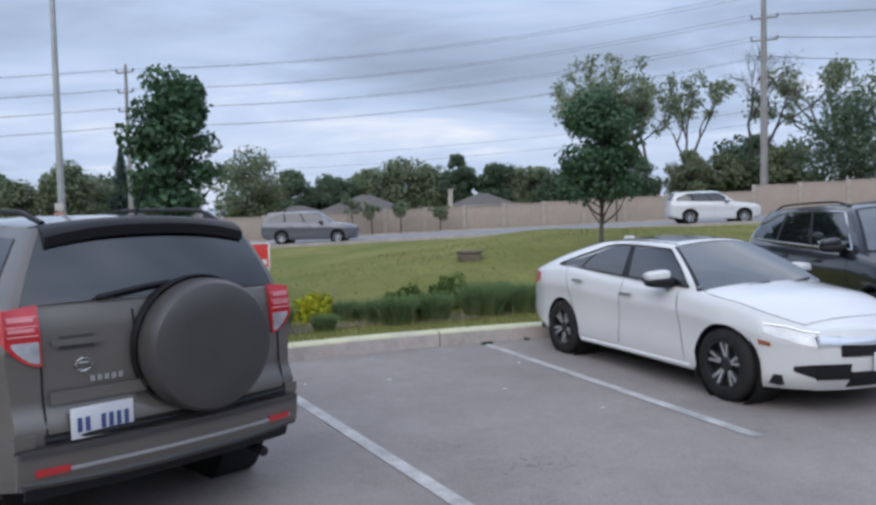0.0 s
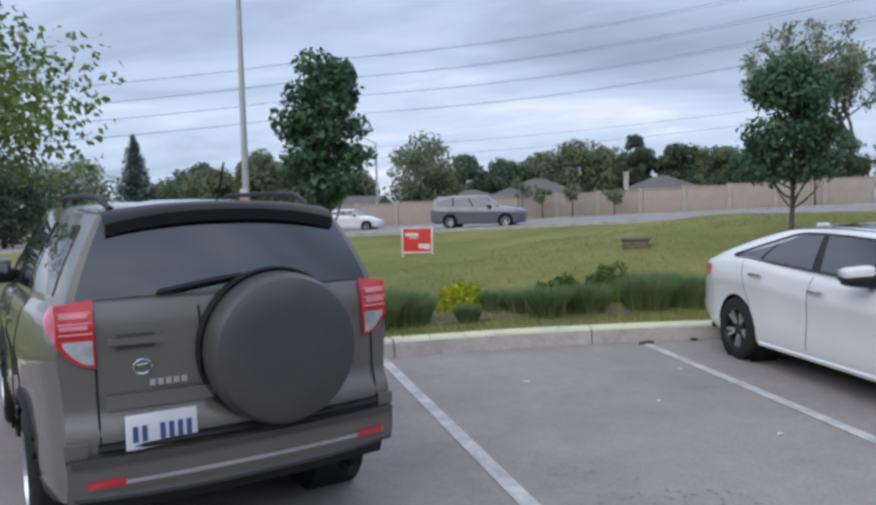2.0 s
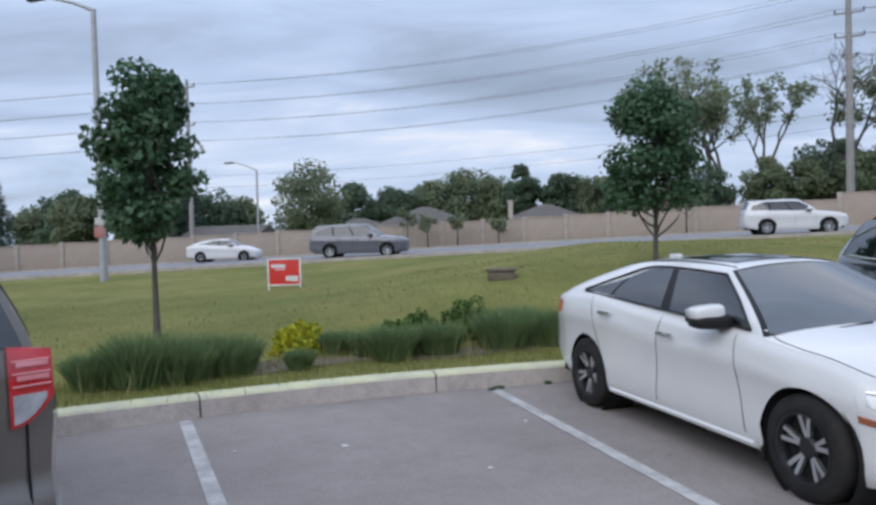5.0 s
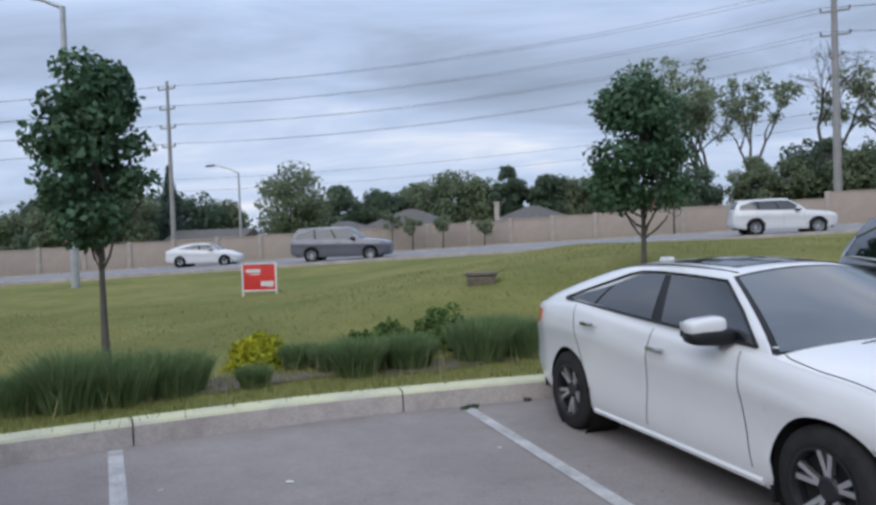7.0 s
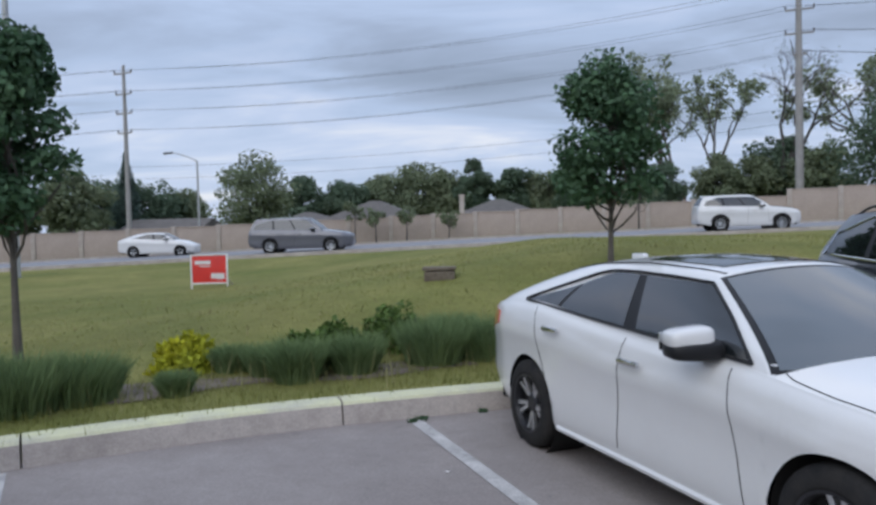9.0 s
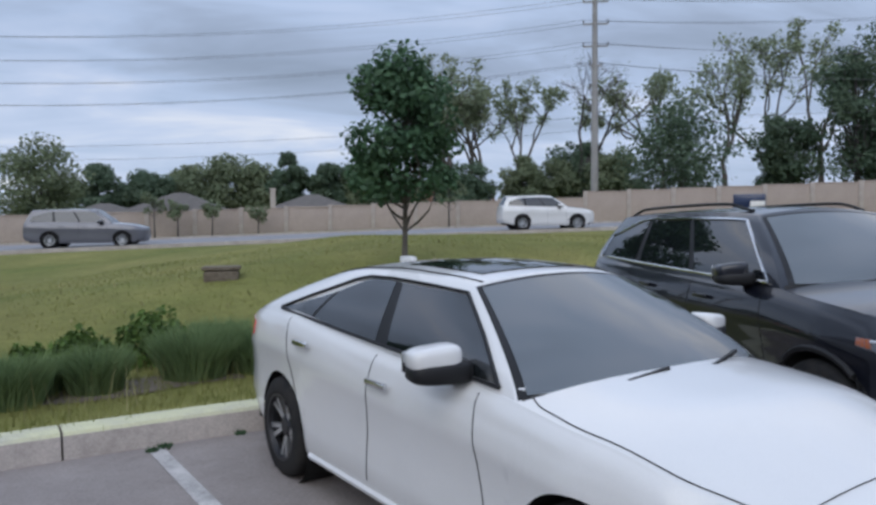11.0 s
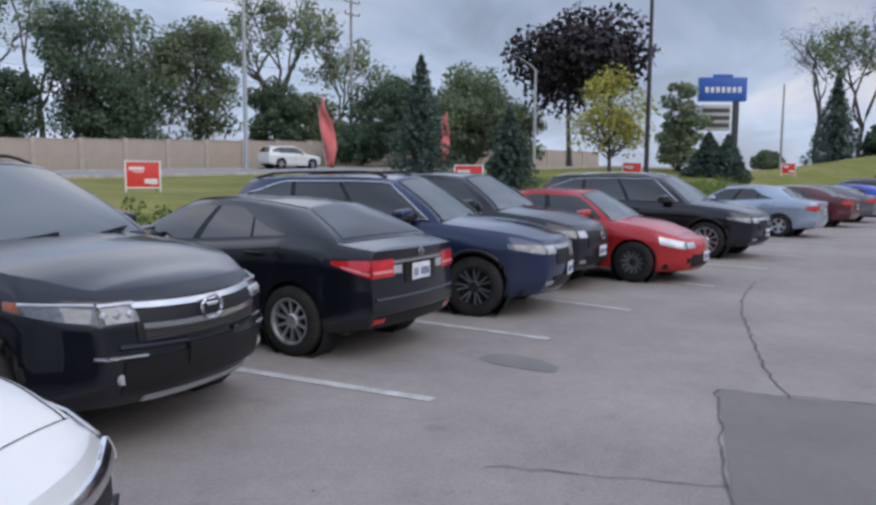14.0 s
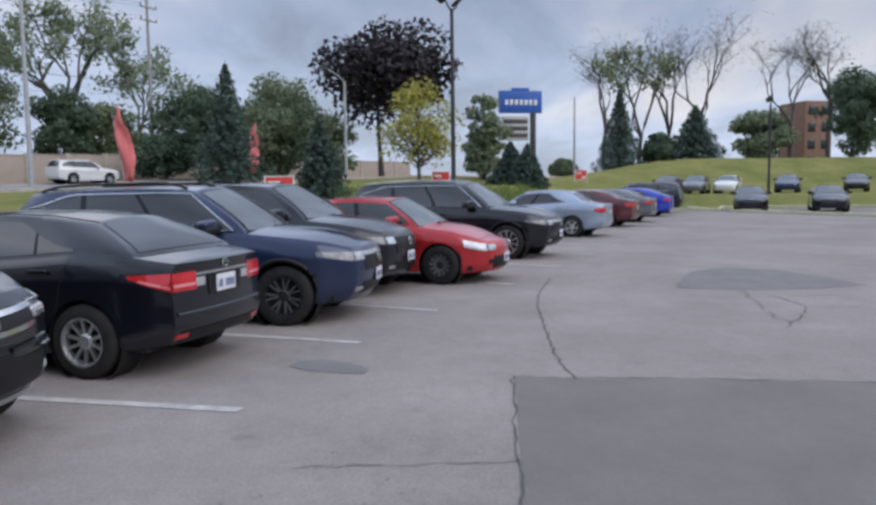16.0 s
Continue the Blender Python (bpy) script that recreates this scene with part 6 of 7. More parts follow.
# shrubs in the bed behind the kerb
# shrubs: x, y, width, height, kind
SHRUBS_KERB = [
    (-3.46, 9.22, 0.66, 0.49, "blade"),
    (-3.05, 9.34, 0.67, 0.52, "blade"),
    (-2.73, 9.62, 0.76, 0.51, "blade"),
    (-2.36, 9.97, 0.79, 0.51, "blade"),
    (-1.91, 11.33, 0.70, 0.38, "gold"),
    (-1.59, 10.17, 0.34, 0.23, "blade"),
    (-1.40, 11.27, 0.43, 0.31, "blade"),
    (-0.94, 11.03, 0.44, 0.38, "blade"),
    (-0.67, 11.36, 0.52, 0.39, "leaf"),
    (-0.62, 10.73, 0.49, 0.40, "blade"),
    (-0.08, 11.10, 0.63, 0.43, "blade"),
    (0.21, 12.42, 0.80, 0.52, "leaf"),
    (-0.47, 12.24, 0.65, 0.37, "leaf"),
    (0.70, 11.56, 0.79, 0.48, "blade"),
    (1.27, 11.81, 0.74, 0.49, "blade"),
    (-0.58, 11.08, 0.58, 0.38, "blade"),
    (0.87, 12.44, 0.72, 0.54, "blade"),
    (1.16, 11.89, 0.51, 0.39, "blade"),
]
SHRUBS_ROW = [
    (2.15, 12.2, 0.9, 0.5, "leaf"),
    (6.3, 13.0, 1.1, 0.85, "leaf"),
    (7.6, 13.1, 1.2, 1.0, "leaf"),
    (9.0, 12.9, 1.2, 1.0, "leaf"),
    (10.6, 12.6, 1.3, 1.0, "leaf"),
    (12.2, 12.2, 1.3, 1.0, "leaf"),
    (23.5, 9.6, 1.3, 0.9, "leaf"),
    (25.2, 9.1, 1.3, 0.9, "leaf"),
    (27.0, 8.5, 1.3, 0.95, "leaf"),
    (29.0, 8.0, 1.3, 0.9, "leaf"),
]
SHRUBS_HEDGE = []
for k, i in enumerate(range(0, len(KERB_LINE), 9)):
    p = KERB_LINE[i] + KERB_N[i] * (3.4 + 0.35 * math.sin(k * 2.3))
    if 26.0 < p.x < 44.0:
        SHRUBS_HEDGE.append((p.x, p.y, 1.35 + 0.2 * math.sin(k * 1.7), 1.05 + 0.15 * math.sin(k * 3.1), "hedge"))
for k, (x, y, w, h, kind) in enumerate(SHRUBS_KERB + SHRUBS_ROW + SHRUBS_HEDGE):
    z = lawn_z(x, y)
    if kind == "blade":
        mound(x, y, z, w * (0.80 + 0.25 * ((k * 7) % 5) / 4), h * (0.85 + 0.3 * ((k * 3) % 4) / 3), SHRUB, "soft grey-green tufted shrub behind the kerb", 300 + k, 2800)
    elif kind == "hedge":
        mound(x, y, z, w, h, LEAF_LIGHT, "loose bright green hedge bush behind the parked row", 300 + k, 1100, True)
    elif kind == "gold":
        mound(x, y, z, w, h, SHRUB_YELLOW, "bright golden-yellow shrub behind the kerb", 300 + k, 1500, True)
    else:
        mound(x, y, z, w, h, SHRUB_DARK, "leafy green shrub behind the kerb", 300 + k, 1500, True)

# weeds in the joint at the kerb's foot
for k, (x, y) in enumerate(((0.58, 9.81), (0.66, 9.89), (0.43, 9.97), (1.18, 10.12), (-0.25, 9.72))):
    mound(x, y, 0.03, 0.10 + 0.03 * (k % 3), 0.04, LEAF_DARK, "small weed tuft in the gutter joint", 900 + k, 60)

# bare soil in the bed
v, f = [], []
for k, i in enumerate(i for i, p in enumerate(KERB_LINE) if -2.3 < p.x < 1.6 and i % 2 == 0):
    p, n = KERB_LINE[i], KERB_N[i]
    for o in (0.95 + 0.12 * math.sin(i * 0.31), 1.25, 1.55 + 0.15 * math.sin(i * 0.17)):
        q = p + n * o
        v.append((q.x, q.y, lawn_z(q.x, q.y) + 0.012))
    if k:
        f += [(3 * k - 3, 3 * k, 3 * k + 1, 3 * k - 2), (3 * k - 2, 3 * k + 1, 3 * k + 2, 3 * k - 1)]
tagged(mesh_ob("soil_bed", v, f, SOIL), "bare brown soil of the planted bed", "soil", kind="structure")

# small litter on the asphalt
rnd = random.Random(4)
for x, y, w in ((-0.55, 7.75, 0.05), (0.62, 7.2, 0.035), (-1.4, 7.6, 0.03), (0.9, 8.5, 0.03), (5.2, 5.3, 0.03), (1.4, 6.4, 0.04)):
    bm = bmesh.new()
    box(bm, (w, w * 0.62, 0.008), pose(x, y, 0.008, rnd.uniform(-6, 6), 4, rnd.uniform(0, 180)), 0.002)
    tagged(part("paper_scrap", bm, SIGN_WHITE), "tiny white paper scrap on the asphalt", "litter", "litter on the asphalt")

# rough grass behind the kerb, and blades over the near lawn
rng = np.random.default_rng(5)
pts, heads = [], []
for i in range(30, len(KERB_LINE) - 150, 1):
    p, n = KERB_LINE[i], KERB_N[i]
    for _ in range(70 if p.x < 9 else 22):
        o = 0.19 + rng.random() ** 1.3 * 1.5
        q = p + n * o + Vector((rng.normal() * 0.1, rng.normal() * 0.1, 0))
        pts.append((q.x, q.y, 0.18))
    if p.x < 12:
        for _ in range(2):
            q = p + n * rng.uniform(0.35, 1.5)
            heads.append((q.x, q.y, 0.18))
blades("grass_edge", pts, 0.085, BLADE, "rough grass along the back of the kerb", 6, 0.005)
blades("grass_heads", heads, 0.33, SEED, "dry grass seed heads along the kerb", 7, 0.006, 0.25)
pts = []
for _ in range(52000):
    i = rng.integers(40, 330)
    p, n = KERB_LINE[i].lerp(KERB_LINE[i + 1], rng.random()), KERB_N[i].lerp(KERB_N[i + 1], rng.random())
    q = p + n * (1.4 + rng.random() ** 1.6 * 13)
    pts.append((q.x + rng.normal() * 0.25, q.y + rng.normal() * 0.25, 0))
pts = np.array(pts)
gx_, gy_ = np.arange(-16, 40, 0.8), np.arange(0, 32, 0.8)
lz = np.array([[lawn_z(x, y) for x in gx_] for y in gy_])
ix_, iy_ = np.clip(((pts[:, 0] + 16) / 0.8), 0, len(gx_) - 1.01), np.clip(pts[:, 1] / 0.8, 0, len(gy_) - 1.01)
i0, j0 = ix_.astype(int), iy_.astype(int)
fx, fy = ix_ - i0, iy_ - j0
pts[:, 2] = lz[j0, i0] * (1 - fx) * (1 - fy) + lz[j0, i0 + 1] * fx * (1 - fy) + lz[j0 + 1, i0] * (1 - fx) * fy + lz[j0 + 1, i0 + 1] * fx * fy - 0.01
blades("grass_lawn", pts, 0.045, BLADE, "short green lawn grass", 8, 0.009, 0.9)
sel = rng.choice(len(pts), 900, replace=False)
blades("lawn_flowers", pts[sel] + np.array([0, 0, 0.03]), 0.08, SEED, "pale weed flowers scattered in the lawn", 9, 0.02, 0.3)

# ---- barrier, houses, poles and signs ----
WALL_LINE = even(spline([(-62.0, 42.0), (-45.0, 48.0), (-30.0, 52.0), (-12.0, 55.5), (3.0, 56.5), (17.0, 55.0), (33.0, 49.5), (50.0, 41.8), (70.0, 32.0), (92.0, 21.0)], 10), 3.0)
barrier = tagged(new("wall_barrier"), "beige panelled roadside barrier wall with square posts", "barrier wall", kind="structure")
for k, (a, b) in enumerate(zip(WALL_LINE, WALL_LINE[1:])):
    mid, ang = (a + b) / 2, math.degrees(math.atan2(b.y - a.y, b.x - a.x))
    z = road_z(mid.x)
    top = 1.85 + (0.35 if mid.x > 22 else 0.0)
    bm = bmesh.new()
    box(bm, (2.86, 0.12, top), pose(0, 0, top / 2 - 0.1), 0.01)
    box(bm, (2.9, 0.2, 0.09), pose(0, 0, top - 0.06), 0.01)
    o = part("panel", bm, WALL, barrier)
    o.matrix_world = pose(mid.x, mid.y, z, 0, 0, ang)
    bm = bmesh.new()
    box(bm, (0.3, 0.3, top + 0.2), pose(0, 0, top / 2), 0.02)
    o = part("post", bm, POST, barrier)
    o.matrix_world = pose(a.x, a.y, road_z(a.x) - 0.05, 0, 0, ang)


def house(x, y, z, w, d, h, rise, heading, wall, label, hip=True):
    root = thing("house", pose(x, y, z, 0, 0, heading), label, "house")
    bm = bmesh.new()
    box(bm, (w, d, h), pose(0, 0, h / 2))
    part("wall", bm, wall, root)
    bm = bmesh.new()
    e, i = 0.5, (d / 2 + 0.5 if hip else 0)
    q = [bm.verts.new(p) for p in ((-w / 2 - e, -d / 2 - e, h), (w / 2 + e, -d / 2 - e, h), (w / 2 + e, d / 2 + e, h), (-w / 2 - e, d / 2 + e, h), (-w / 2 - e + i, 0, h + rise), (w / 2 + e - i, 0, h + rise))]
    for f in ((0, 1, 5, 4), (1, 2, 5), (2, 3, 4, 5), (3, 0, 4), (3, 2, 1, 0)):
        bm.faces.new([q[j] for j in f])
    part("roof", bm, ROOF, root, sharp=10)
    for k in range(3):
        wx = -w / 3 + k * w / 3
        bm = bmesh.new()
        box(bm, (1.5, 0.1, 1.2), pose(wx, -d / 2 - 0.03, h - 1.1), 0.01)
        fr = part("window", bm, SIDING, root)
        bm = bmesh.new()
        box(bm, (1.3, 0.05, 1.0), pose(wx, -d / 2 - 0.08, h - 1.1))
        part("pane", bm, GLASS_HOUSE, fr)
    return root


for x, y, w, h, rise, wall, hip, lab in (
    (-7.5, 78.3, 9.0, 2.6, 2.0, BRICK, True, "low brown house with a hip roof behind the barrier"),
    (-29.8, 82.7, 8.0, 2.4, 1.6, SIDING, False, "pale gabled house behind the barrier"),
    (5.0, 81.3, 9.0, 2.4, 1.8, SIDING, True, "grey-roofed house behind the barrier"),
    (18.3, 74.3, 6.0, 4.0, 1.5, BRICK, True, "brown house with two windows behind the barrier"),
    (-17.0, 91.7, 9.0, 2.6, 1.6, SIDING, True, "distant pale house behind the barrier"),
    (-40.9, 87.8, 10.0, 2.4, 1.6, SIDING, True, "distant low house behind the barrier"),
):
    house(x, y, road_z(x) - 0.7, w, 8.0, h, rise, -4, wall, lab, hip)


def utility_pole(x, y, z0, top, arms, label, r=0.17, lamp_h=None):
    root = thing("utility_pole", pose(x, y, z0), label, "utility pole")
    bm = bmesh.new()
    tube(bm, [(0, 0, 0), (0, 0, top * 0.5), (0, 0, top)], [r * 1.3, r * 1.05, r * 0.7], 10)
    part("pole", bm, POLE_CONC, root)
    for h, w in arms:
        bm = bmesh.new()
        box(bm, (w, 0.12, 0.12), pose(0, -0.15, h, 0, 0, -20), 0.01)
        a = part("cross_arm", bm, POLE_CONC, root)
        for s in (-1, 1):
            bm = bmesh.new()
            tube(bm, [(s * w * 0.46, -0.15 - s * 0.16 * w, h + 0.05), (s * w * 0.46, -0.15 - s * 0.16 * w, h + 0.3)], [0.07, 0.05], 8)
            part("insulator", bm, TRIM_GREY, a)
    return root


PL, PR, PX = (-26.5, 64.6, road_z(-26.5)), (25.7, 58.5, road_z(25.7)), (68.0, 42.0, road_z(60.0))
PL_ARMS, PR_ARMS = [(14.9, 1.8), (13.2, 1.6), (11.6, 1.6), (10.0, 1.4)], [(16.9, 1.9), (15.2, 1.9), (13.5, 1.9), (12.0, 0.9)]
utility_pole(*PL, 15.6, PL_ARMS, "tall grey power pole with many cross arms")
utility_pole(*PR, 19.0, PR_ARMS, "tall grey power pole with cross arms and a transformer bracket", 0.24)
utility_pole(*PX, 17.0, [(16.2, 1.8), (15.0, 1.8)], "distant grey power pole with two cross arms", 0.16)


def cable(p, q, sag, label="thin black overhead power cable"):
    bm = bmesh.new()
    p, q = Vector(p), Vector(q)
    tube(bm, [p.lerp(q, t) - Vector((0, 0, 4 * sag * t * (1 - t))) for t in np.linspace(0, 1, 25)], [0.015] * 25, 4)
    ob = part("power_cable", bm, WIRE)
    return tagged(ob, label, "cable", "overhead cables")


for (h0, w0), (h1, w1), (h2, w2) in zip(PL_ARMS, PR_ARMS, [(16.2, 1.8), (15.0, 1.8), (11.5, 0.4), (9.0, 0.4)]):
    for s in (-0.46, 0.46):
        a = (PL[0] + s * w0, PL[1], PL[2] + h0 + 0.3)
        b = (PR[0] + s * w1, PR[1], PR[2] + h1 + 0.3)
        cable((PL[0] - 62 + s, PL[1] - 8, PL[2] + h0 - 1.0), a, 1.0)
        cable(a, b, 1.3)
        cable(b, (PX[0] + s * w2, PX[1], PX[2] + h2 + 0.3), 1.2)
for h in (7.2, 6.2):
    cable((PL[0], PL[1], PL[2] + h), (PR[0], PR[1], PR[2] + h + 1.0), 0.8, "thick black overhead telephone cable")
    cable((PR[0], PR[1], PR[2] + h + 1.0), (PX[0], PX[1], PX[2] + h + 1.0), 0.7, "thick black overhead telephone cable")


def street_lamp(x, y, z0, top, reach, heading, label, r=0.1, mat=STEEL):
    root = thing("street_lamp", pose(x, y, z0, 0, 0, heading), label, "street lamp")
    bm = bmesh.new()
    tube(bm, [(0, 0, 0), (0, 0, top * 0.5), (0, 0, top)], [r * 1.2, r, r * 0.75], 12)
    part("pole", bm, mat, root)
    bm = bmesh.new()
    tube(bm, [(0, 0, top - 0.05), (reach * 0.35, 0, top + 0.32), (reach * 0.8, 0, top + 0.62), (reach, 0, top + 0.66)], [r * 0.55, r * 0.5, r * 0.42, r * 0.4], 8)
    part("arm", bm, mat, root)
    bm = bmesh.new()
    box(bm, (0.75, 0.28, 0.14), pose(reach + 0.2, 0, top + 0.65, 0, 3, 0), 0.05)
    part("lamp_head", bm, TRIM_GREY, root)
    return root


street_lamp(-15.05, 29.90, -0.1, 10.9, 2.4, 172, "tall grey street lamp with a curved arm", 0.13)
lamp_root = bpy.data.objects["street_lamp"]
for z, w, h, m in ((2.2, 0.42, 0.42, SIGN_FADED), (2.62, 0.36, 0.3, SIDING)):
    bm = bmesh.new()
    box(bm, (w, 0.02, h), pose(0, 0.16, z, 0, 0, 8), 0.004)
    part("pole_sign", bm, m, lamp_root)
street_lamp(-18.79, 59.42, 0.0, 7.1, 2.2, 170, "distant grey street lamp beyond the road", 0.09)
street_lamp(42.74, 35.51, 1.4, 15.0, 2.0, -60, "tall pale street lamp by the road", 0.13)
street_lamp(52.70, 18.69, 1.5, 7.5, 1.8, 150, "distant wooden-grey street lamp", 0.1)
def lot_light(x, y, z, heading, h, label):
    root = thing("lot_light", pose(x, y, z, 0, 0, heading), label, "lot light", "lot lights")
    bm = bmesh.new()
    tube(bm, [(0, 0, 0), (0, 0, h * 0.46), (0, 0, h)], [0.11, 0.1, 0.08], 10)
    part("pole", bm, POLE_DARK, root)
    for s in (1, -1):
        bm = bmesh.new()
        tube(bm, [(0, 0, h - 0.1), (0, s * 0.3, h + 0.1), (0, s * 0.45, h + 0.3)], [0.05, 0.045, 0.04], 8)
        arm = part("arm", bm, POLE_DARK, root)
        bm = bmesh.new()
        box(bm, (0.5, 0.34, 0.16), pose(0.1, s * 0.52, h + 0.4, s * 25, 30, 0), 0.04)
        part("flood_head", bm, POLE_DARK, arm)


lot_light(35.85, 8.78, lawn_z(35.85, 8.78) - 0.03, 60, 8.7, "dark parking lot light pole with two flood heads")
lot_light(63.93, -12.20, far_z(63.93, -12.20) - 0.05, 75, 6.9, "distant dark light pole beside the far lot")
utility_pole(90.01, 2.24, far_z(90.01, 2.24) - 0.1, 9.6, [], "distant plain grey pole on the skyline", 0.11)

# red lawn signs on wire frames
def lawn_sign(x, y, heading, group="red lawn signs"):
    z = lawn_z(x, y)
    root = thing("lawn_sign", pose(x, y, z, 0, 0, heading), "red lawn sign with white print on a white frame", "lawn sign", group)
    bm = bmesh.new()
    box(bm, (0.92, 0.012, 0.74), pose(0, 0, 0.52), 0.003)
    board = part("board", bm, SIGN_RED, root)
    for px_, pz, w, h in ((-0.17, 0.70, 0.42, 0.10), (-0.12, 0.60, 0.30, 0.03), (0.22, 0.33, 0.36, 0.14), (0.3, 0.26, 0.2, 0.05)):
        bm = bmesh.new()
        box(bm, (w, 0.004, h), pose(px_, -0.009, pz))
        part("print_bar", bm, SIGN_WHITE, board)
    for s in (-1, 1):
        bm = bmesh.new()
        box(bm, (0.045, 0.04, 1.02), pose(s * 0.475, -0.004, 0.42), 0.004)
        part("leg", bm, SIGN_WHITE, root)
    for z_ in (0.135, 0.905):
        bm = bmesh.new()
        box(bm, (0.90, 0.038, 0.04), pose(0, -0.004, z_), 0.004)
        part("rail", bm, SIGN_WHITE, root)
    bm = bmesh.new()
    box(bm, (0.03, 0.9, 0.03), pose(0.46, 0.45, 0.12, -14, 0, 0), 0.004)
    part("brace", bm, WOOD, root)


lawn_sign(-5.85, 23.6, 6)
lawn_sign(18.88, 20.83, -38)
lawn_sign(25.73, 13.22, -75)
lawn_sign(42.25, 10.37, -75)
lawn_sign(63.53, 2.26, -78)


zb_ = lawn_z(15.98, 24.99)
root = thing("notice_board", pose(15.98, 24.99, zb_ - 0.16, 0, 0, -32), "small dark blue board with a white notice by the road", "notice board")
bm = bmesh.new()
box(bm, (0.95, 0.05, 0.6), pose(0, 0, 1.12), 0.02)
face = part("board", bm, P_NAVY, root)
bm = bmesh.new()
box(bm, (0.42, 0.02, 0.3), pose(0.24, -0.036, 1.05), 0.005)
part("notice", bm, SIGN_WHITE, face, "white printed notice")
for s in (-1, 1):
    bm = bmesh.new()
    box(bm, (0.06, 0.05, 1.1), pose(s * 0.36, 0.052, 0.55), 0.008)
    part("post", bm, POLE_DARK, root)


def feather_flag(x, y, h, heading, lean):
    root = thing("feather_flag", pose(x, y, lawn_z(x, y), 0, lean, heading), "tall red feather flag on a bowed pole", "flag", "feather flags")
    bm = bmesh.new()
    tube(bm, [(0, 0, 0), (0, 0, h * 0.7), (0.06, 0, h * 0.9), (0.3, 0, h)], [0.02, 0.016, 0.012, 0.008], 6)
    part("pole", bm, STEEL, root)
    v, f = [], []
    for i, t in enumerate(np.linspace(0.0, 1, 14)):
        z = h * (0.2 + 0.8 * t)
        x0 = 0.02 + 0.28 * sst(0.75, 1.0, t)
        w = 0.5 * (1 - sst(0.62, 1.02, t)) * (0.55 + 0.45 * sst(0.0, 0.3, t)) + 0.04
        for k in range(5):
            v.append((x0 + w * k / 4, 0.10 * math.sin(9 * t + k * 1.1), z - 0.1 * (k / 4)))
        if i:
            for k in range(4):
                f.append(((i - 1) * 5 + k, (i - 1) * 5 + k + 1, i * 5 + k + 1, i * 5 + k))
    ob = mesh_ob("flag_cloth", v, f, FLAG, root)
    md = ob.modifiers.new("cloth", "SOLIDIFY")
    md.thickness = 0.006


feather_flag(28.85, 20.60, 3.7, -75, -9)
feather_flag(43.16, 21.79, 3.6, -75, 2)

# blue pylon sign
bx, by = 62.78, 6.80
root = thing("pylon_sign", pose(bx, by, far_z(bx, by) - 0.55, 0, 0, -70), "tall blue hotel pylon sign on a dark post", "pylon sign")
bm = bmesh.new()
box(bm, (3.5, 0.5, 1.75), pose(-0.3, 0, 7.4), 0.05)
box(bm, (1.4, 0.45, 0.3), pose(-0.3, 0, 8.35), 0.05)
face = part("blue_panel", bm, SIGN_BLUE, root)
for k in range(7):
    bm = bmesh.new()
    box(bm, (0.26, 0.03, 0.42), pose(-1.5 + 0.4 * k, -0.265, 7.35), 0.01)
    part("letter_bar", bm, SIGN_WHITE, face)
bm = bmesh.new()
box(bm, (2.2, 0.35, 1.9), pose(-0.75, 0, 5.3), 0.03)
part("lower_panel", bm, SIDING, root)
for k in range(3):
    bm = bmesh.new()
    box(bm, (2.0, 0.03, 0.32), pose(-0.75, -0.19, 4.75 + 0.55 * k), 0.01)
    part("notice_panel", bm, TRIM_GREY, root)
bm = bmesh.new()
box(bm, (0.4, 0.4, 6.6), pose(0.75, 0, 3.3), 0.03)
part("post", bm, POLE_DARK, root)

# low concrete drain in the lawn and a pale gate pillar across the road
dx, dy = 0.66, 15.78
bm = bmesh.new()
box(bm, (0.5, 0.4, 0.18), pose(dx, dy, lawn_z(dx, dy) + 0.02), 0.03)
box(bm, (0.55, 0.4, 0.05), pose(dx, dy, lawn_z(dx, dy) + 0.15), 0.01)
tagged(part("drain_box", bm, SOIL), "low brown drain box set in the lawn", "drain")
gx0, gy0 = 1.15, 62.98
bm = bmesh.new()
box(bm, (0.4, 0.4, 3.4), pose(gx0, gy0, road_z(gx0) + 1.6), 0.03)
box(bm, (0.5, 0.5, 0.12), pose(gx0, gy0, road_z(gx0) + 3.35), 0.03)
tagged(part("gate_pillar", bm, CONCRETE), "pale concrete gate pillar beyond the road", "pillar")
bm = bmesh.new()
hx, hy = 122.52, -32.51
root = thing("apartment_building", pose(hx, hy, 3.0, 0, 0, -70), "distant red-brown brick building on the hill", "building")
box(bm, (4.4, 6.0, 10.4), pose(0, 0, 5.2), 0.05)
part("wall", bm, BRICK, root)
for k in range(4):
    for j in range(2):
        bm = bmesh.new()
        box(bm, (1.2, 0.1, 1.4), pose(-1.1 + 2.2 * j, -3.0, 1.6 + 2.5 * k), 0.02)
        part("window", bm, GLASS_HOUSE, root)

# ---- traffic and far cars ----
def on_road(fn, paint_mat, name, label, x, y, heading, **kw):
    c, r = fn(paint_mat, name, label, at(x, y, heading, road_z(x) + 0.05), group="cars on the road", **kw)
    return c, r


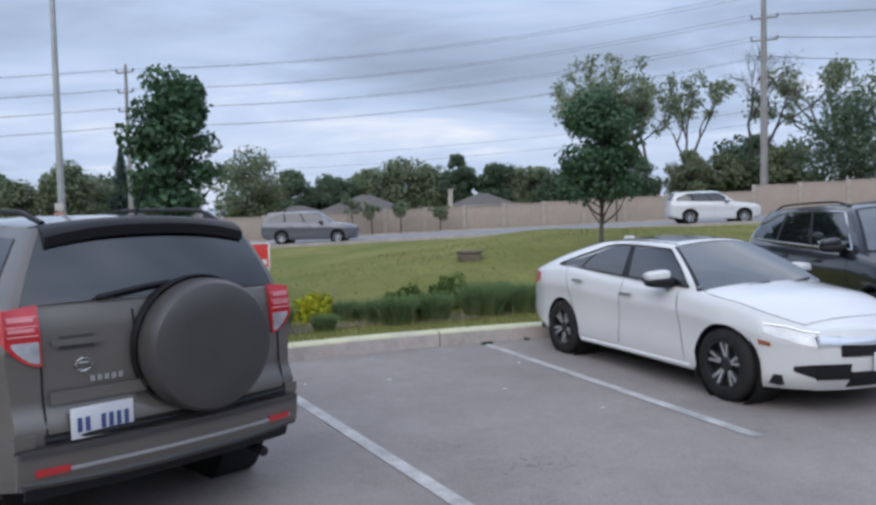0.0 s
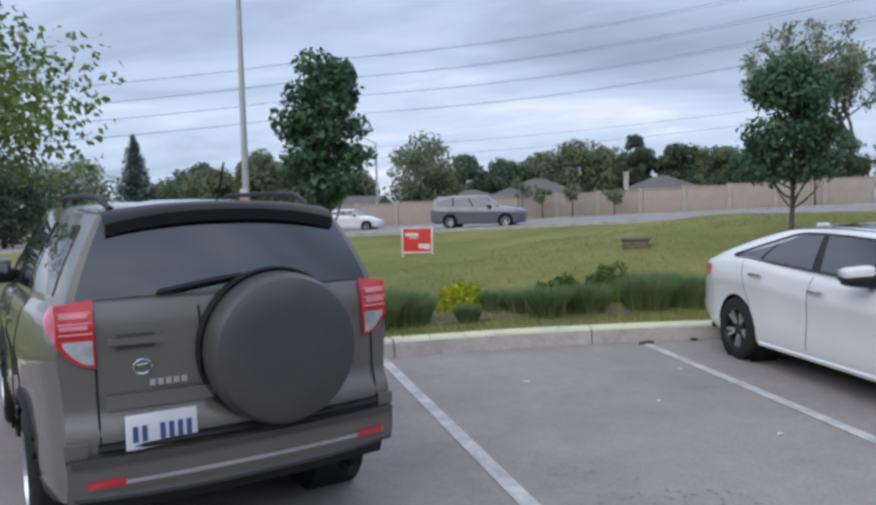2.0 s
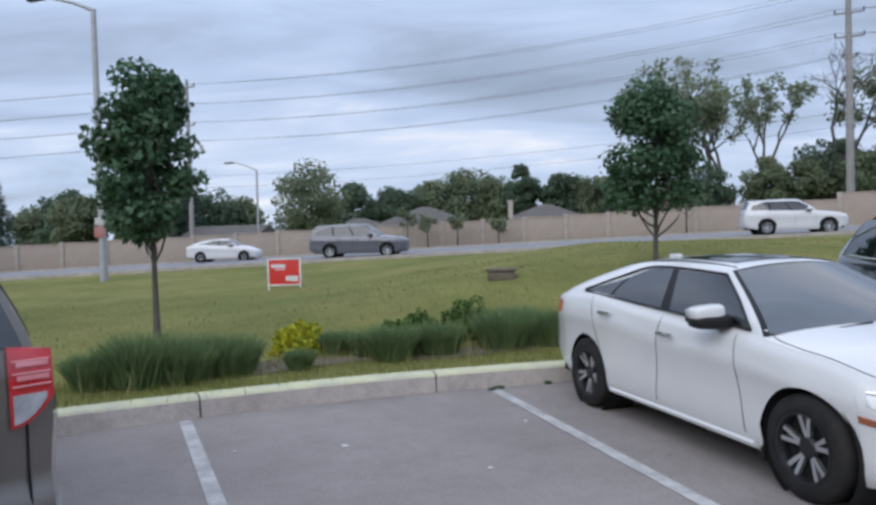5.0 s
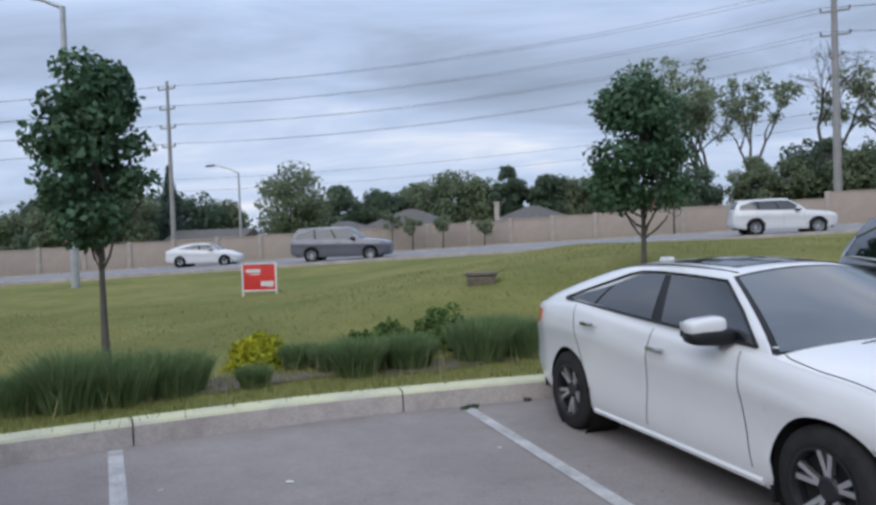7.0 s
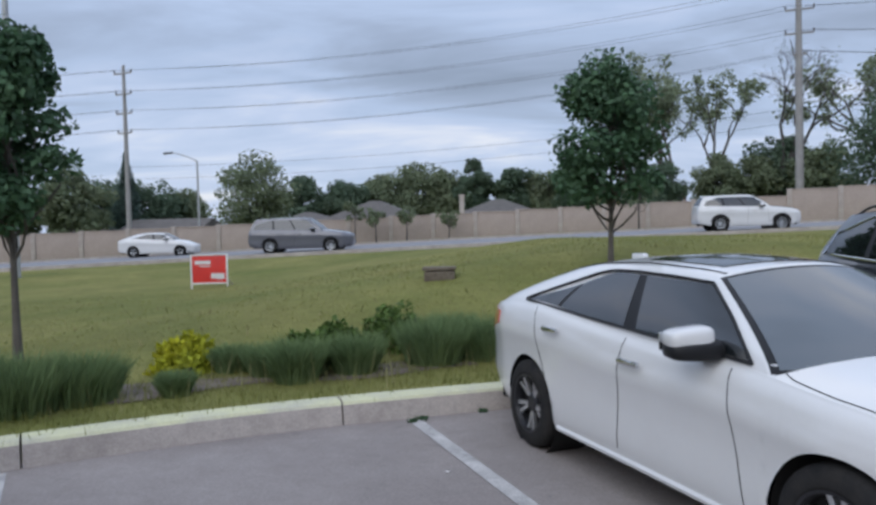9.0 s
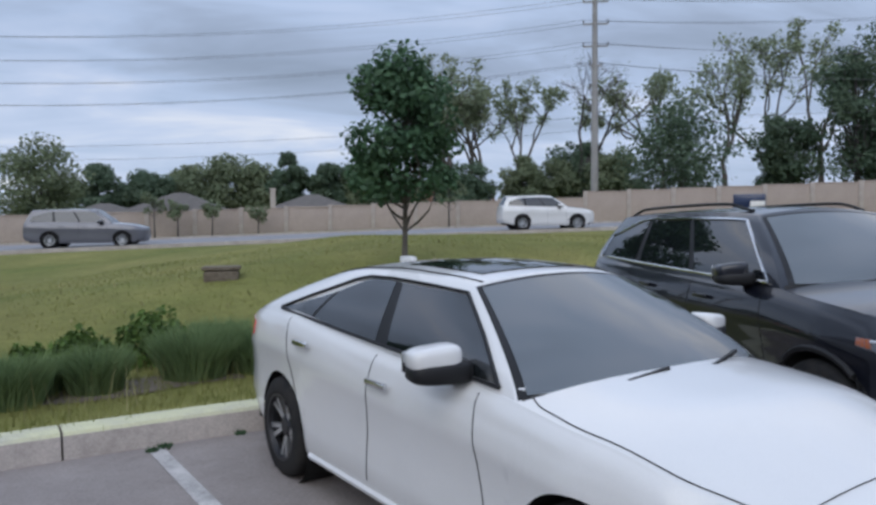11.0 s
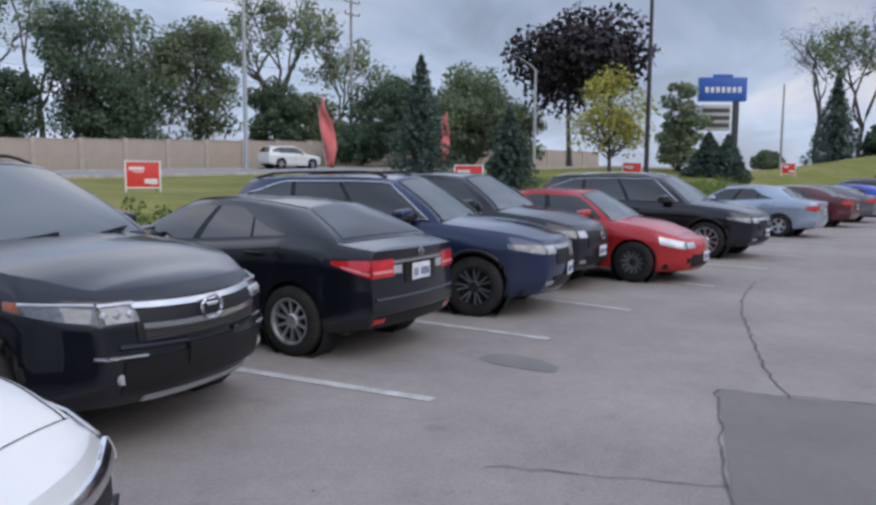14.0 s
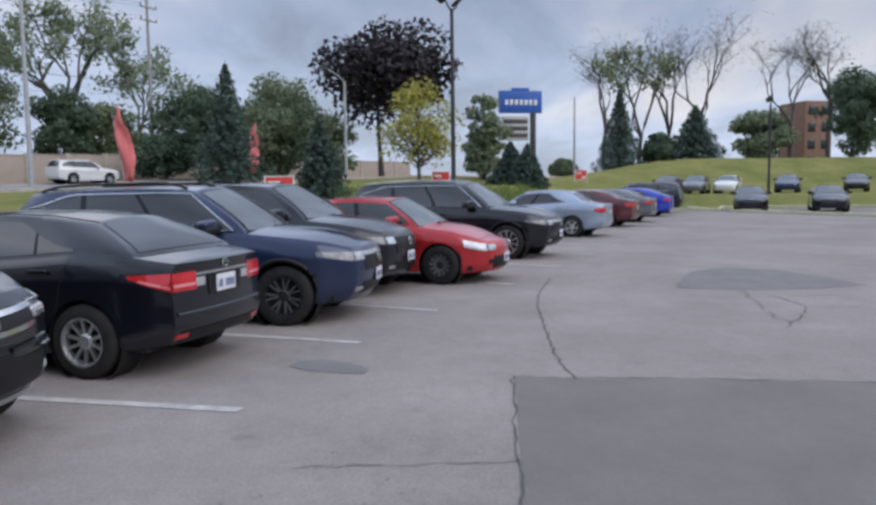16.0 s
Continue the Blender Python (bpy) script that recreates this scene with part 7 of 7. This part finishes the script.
on_road(suv, P_GREY, "minivan", "grey minivan driving along the road", -8.32, 40.65, -1, wb=3.0, fo=0.95, ro=1.1, height=1.74, clear=0.2, rim=0.22, tyre=0.33, chrome=None, hood=1.0)
on_road(suv, P_WHITE, "suv", "white compact SUV driving along the road", 12.95, 38.78, -6, height=1.68, clear=0.22, tyre=0.34, rim=0.22, chrome=None, wb=2.66, fo=0.9, ro=0.95, hood=1.0)
on_road(sedan, P_WHITE, "sedan", "white sedan driving along the road", -18.07, 47.05, 3, detail=False)
on_road(suv, P_WHITE, "suv", "white SUV far along the road", 48.27, 37.18, -25, height=1.68, clear=0.22, tyre=0.34, rim=0.22, chrome=None, wb=2.66, fo=0.9, ro=0.95, hood=1.0)
for x, y, pm, nm in (
    (64.8, -7.1, P_GREY, "grey"),
    (65.2, -9.6, P_WHITE, "white"),
    (66.0, -14.3, P_NAVY, "navy"),
    (66.8, -19.6, P_BLACK, "black"),
    (64.5, -4.9, P_BLACK, "black"),
):
    c, r = sedan(pm, "sedan", "small distant " + nm + " sedan in the far lot", at(x, y, 161, far_z(x, y) + 0.02), detail=False, group="cars in the far lot")
for x, y, pm, nm in ((47.9, -7.0, P_BLACK, "black"), (47.0, -10.8, P_BLACK, "black")):
    c, r = sedan(pm, "sedan", "distant " + nm + " sedan by the far kerb", at(x, y, 167), detail=False, group="cars in the far lot")
# far kerb of the lot
for a, b in (((50.0, -0.6), (46.6, -5.0)), ((46.6, -5.0), (51.5, -6.2)), ((51.6, -6.3), (51.6, -40.0)), ((45.0, -5.3), (38.2, -10.1)), ((38.2, -10.1), (31.0, -15.4)), ((46.7, -4.7), (53.0, -4.2))):
    a, b = Vector((*a, 0)), Vector((*b, 0))
    m = (a + b) / 2
    bm = bmesh.new()
    box(bm, ((b - a).length, 0.2, 0.2), pose(m.x, m.y, 0.06, 0, 0, math.degrees(math.atan2(b.y - a.y, b.x - a.x))), 0.02)
    tagged(part("kerb_far", bm, KERB_TOP), "pale yellow far lot kerb", "kerb", kind="structure")

# unseen plain building, added behind the camera to shape reflections and close the lot
bm = bmesh.new()
box(bm, (78.0, 10.0, 6.0), pose(8.0, -25.0, 3.0), 0.05)
tagged(part("wall_south", bm, SIDING), "plain pale unseen wall added to shape reflections and close the lot", "building wall", kind="structure")
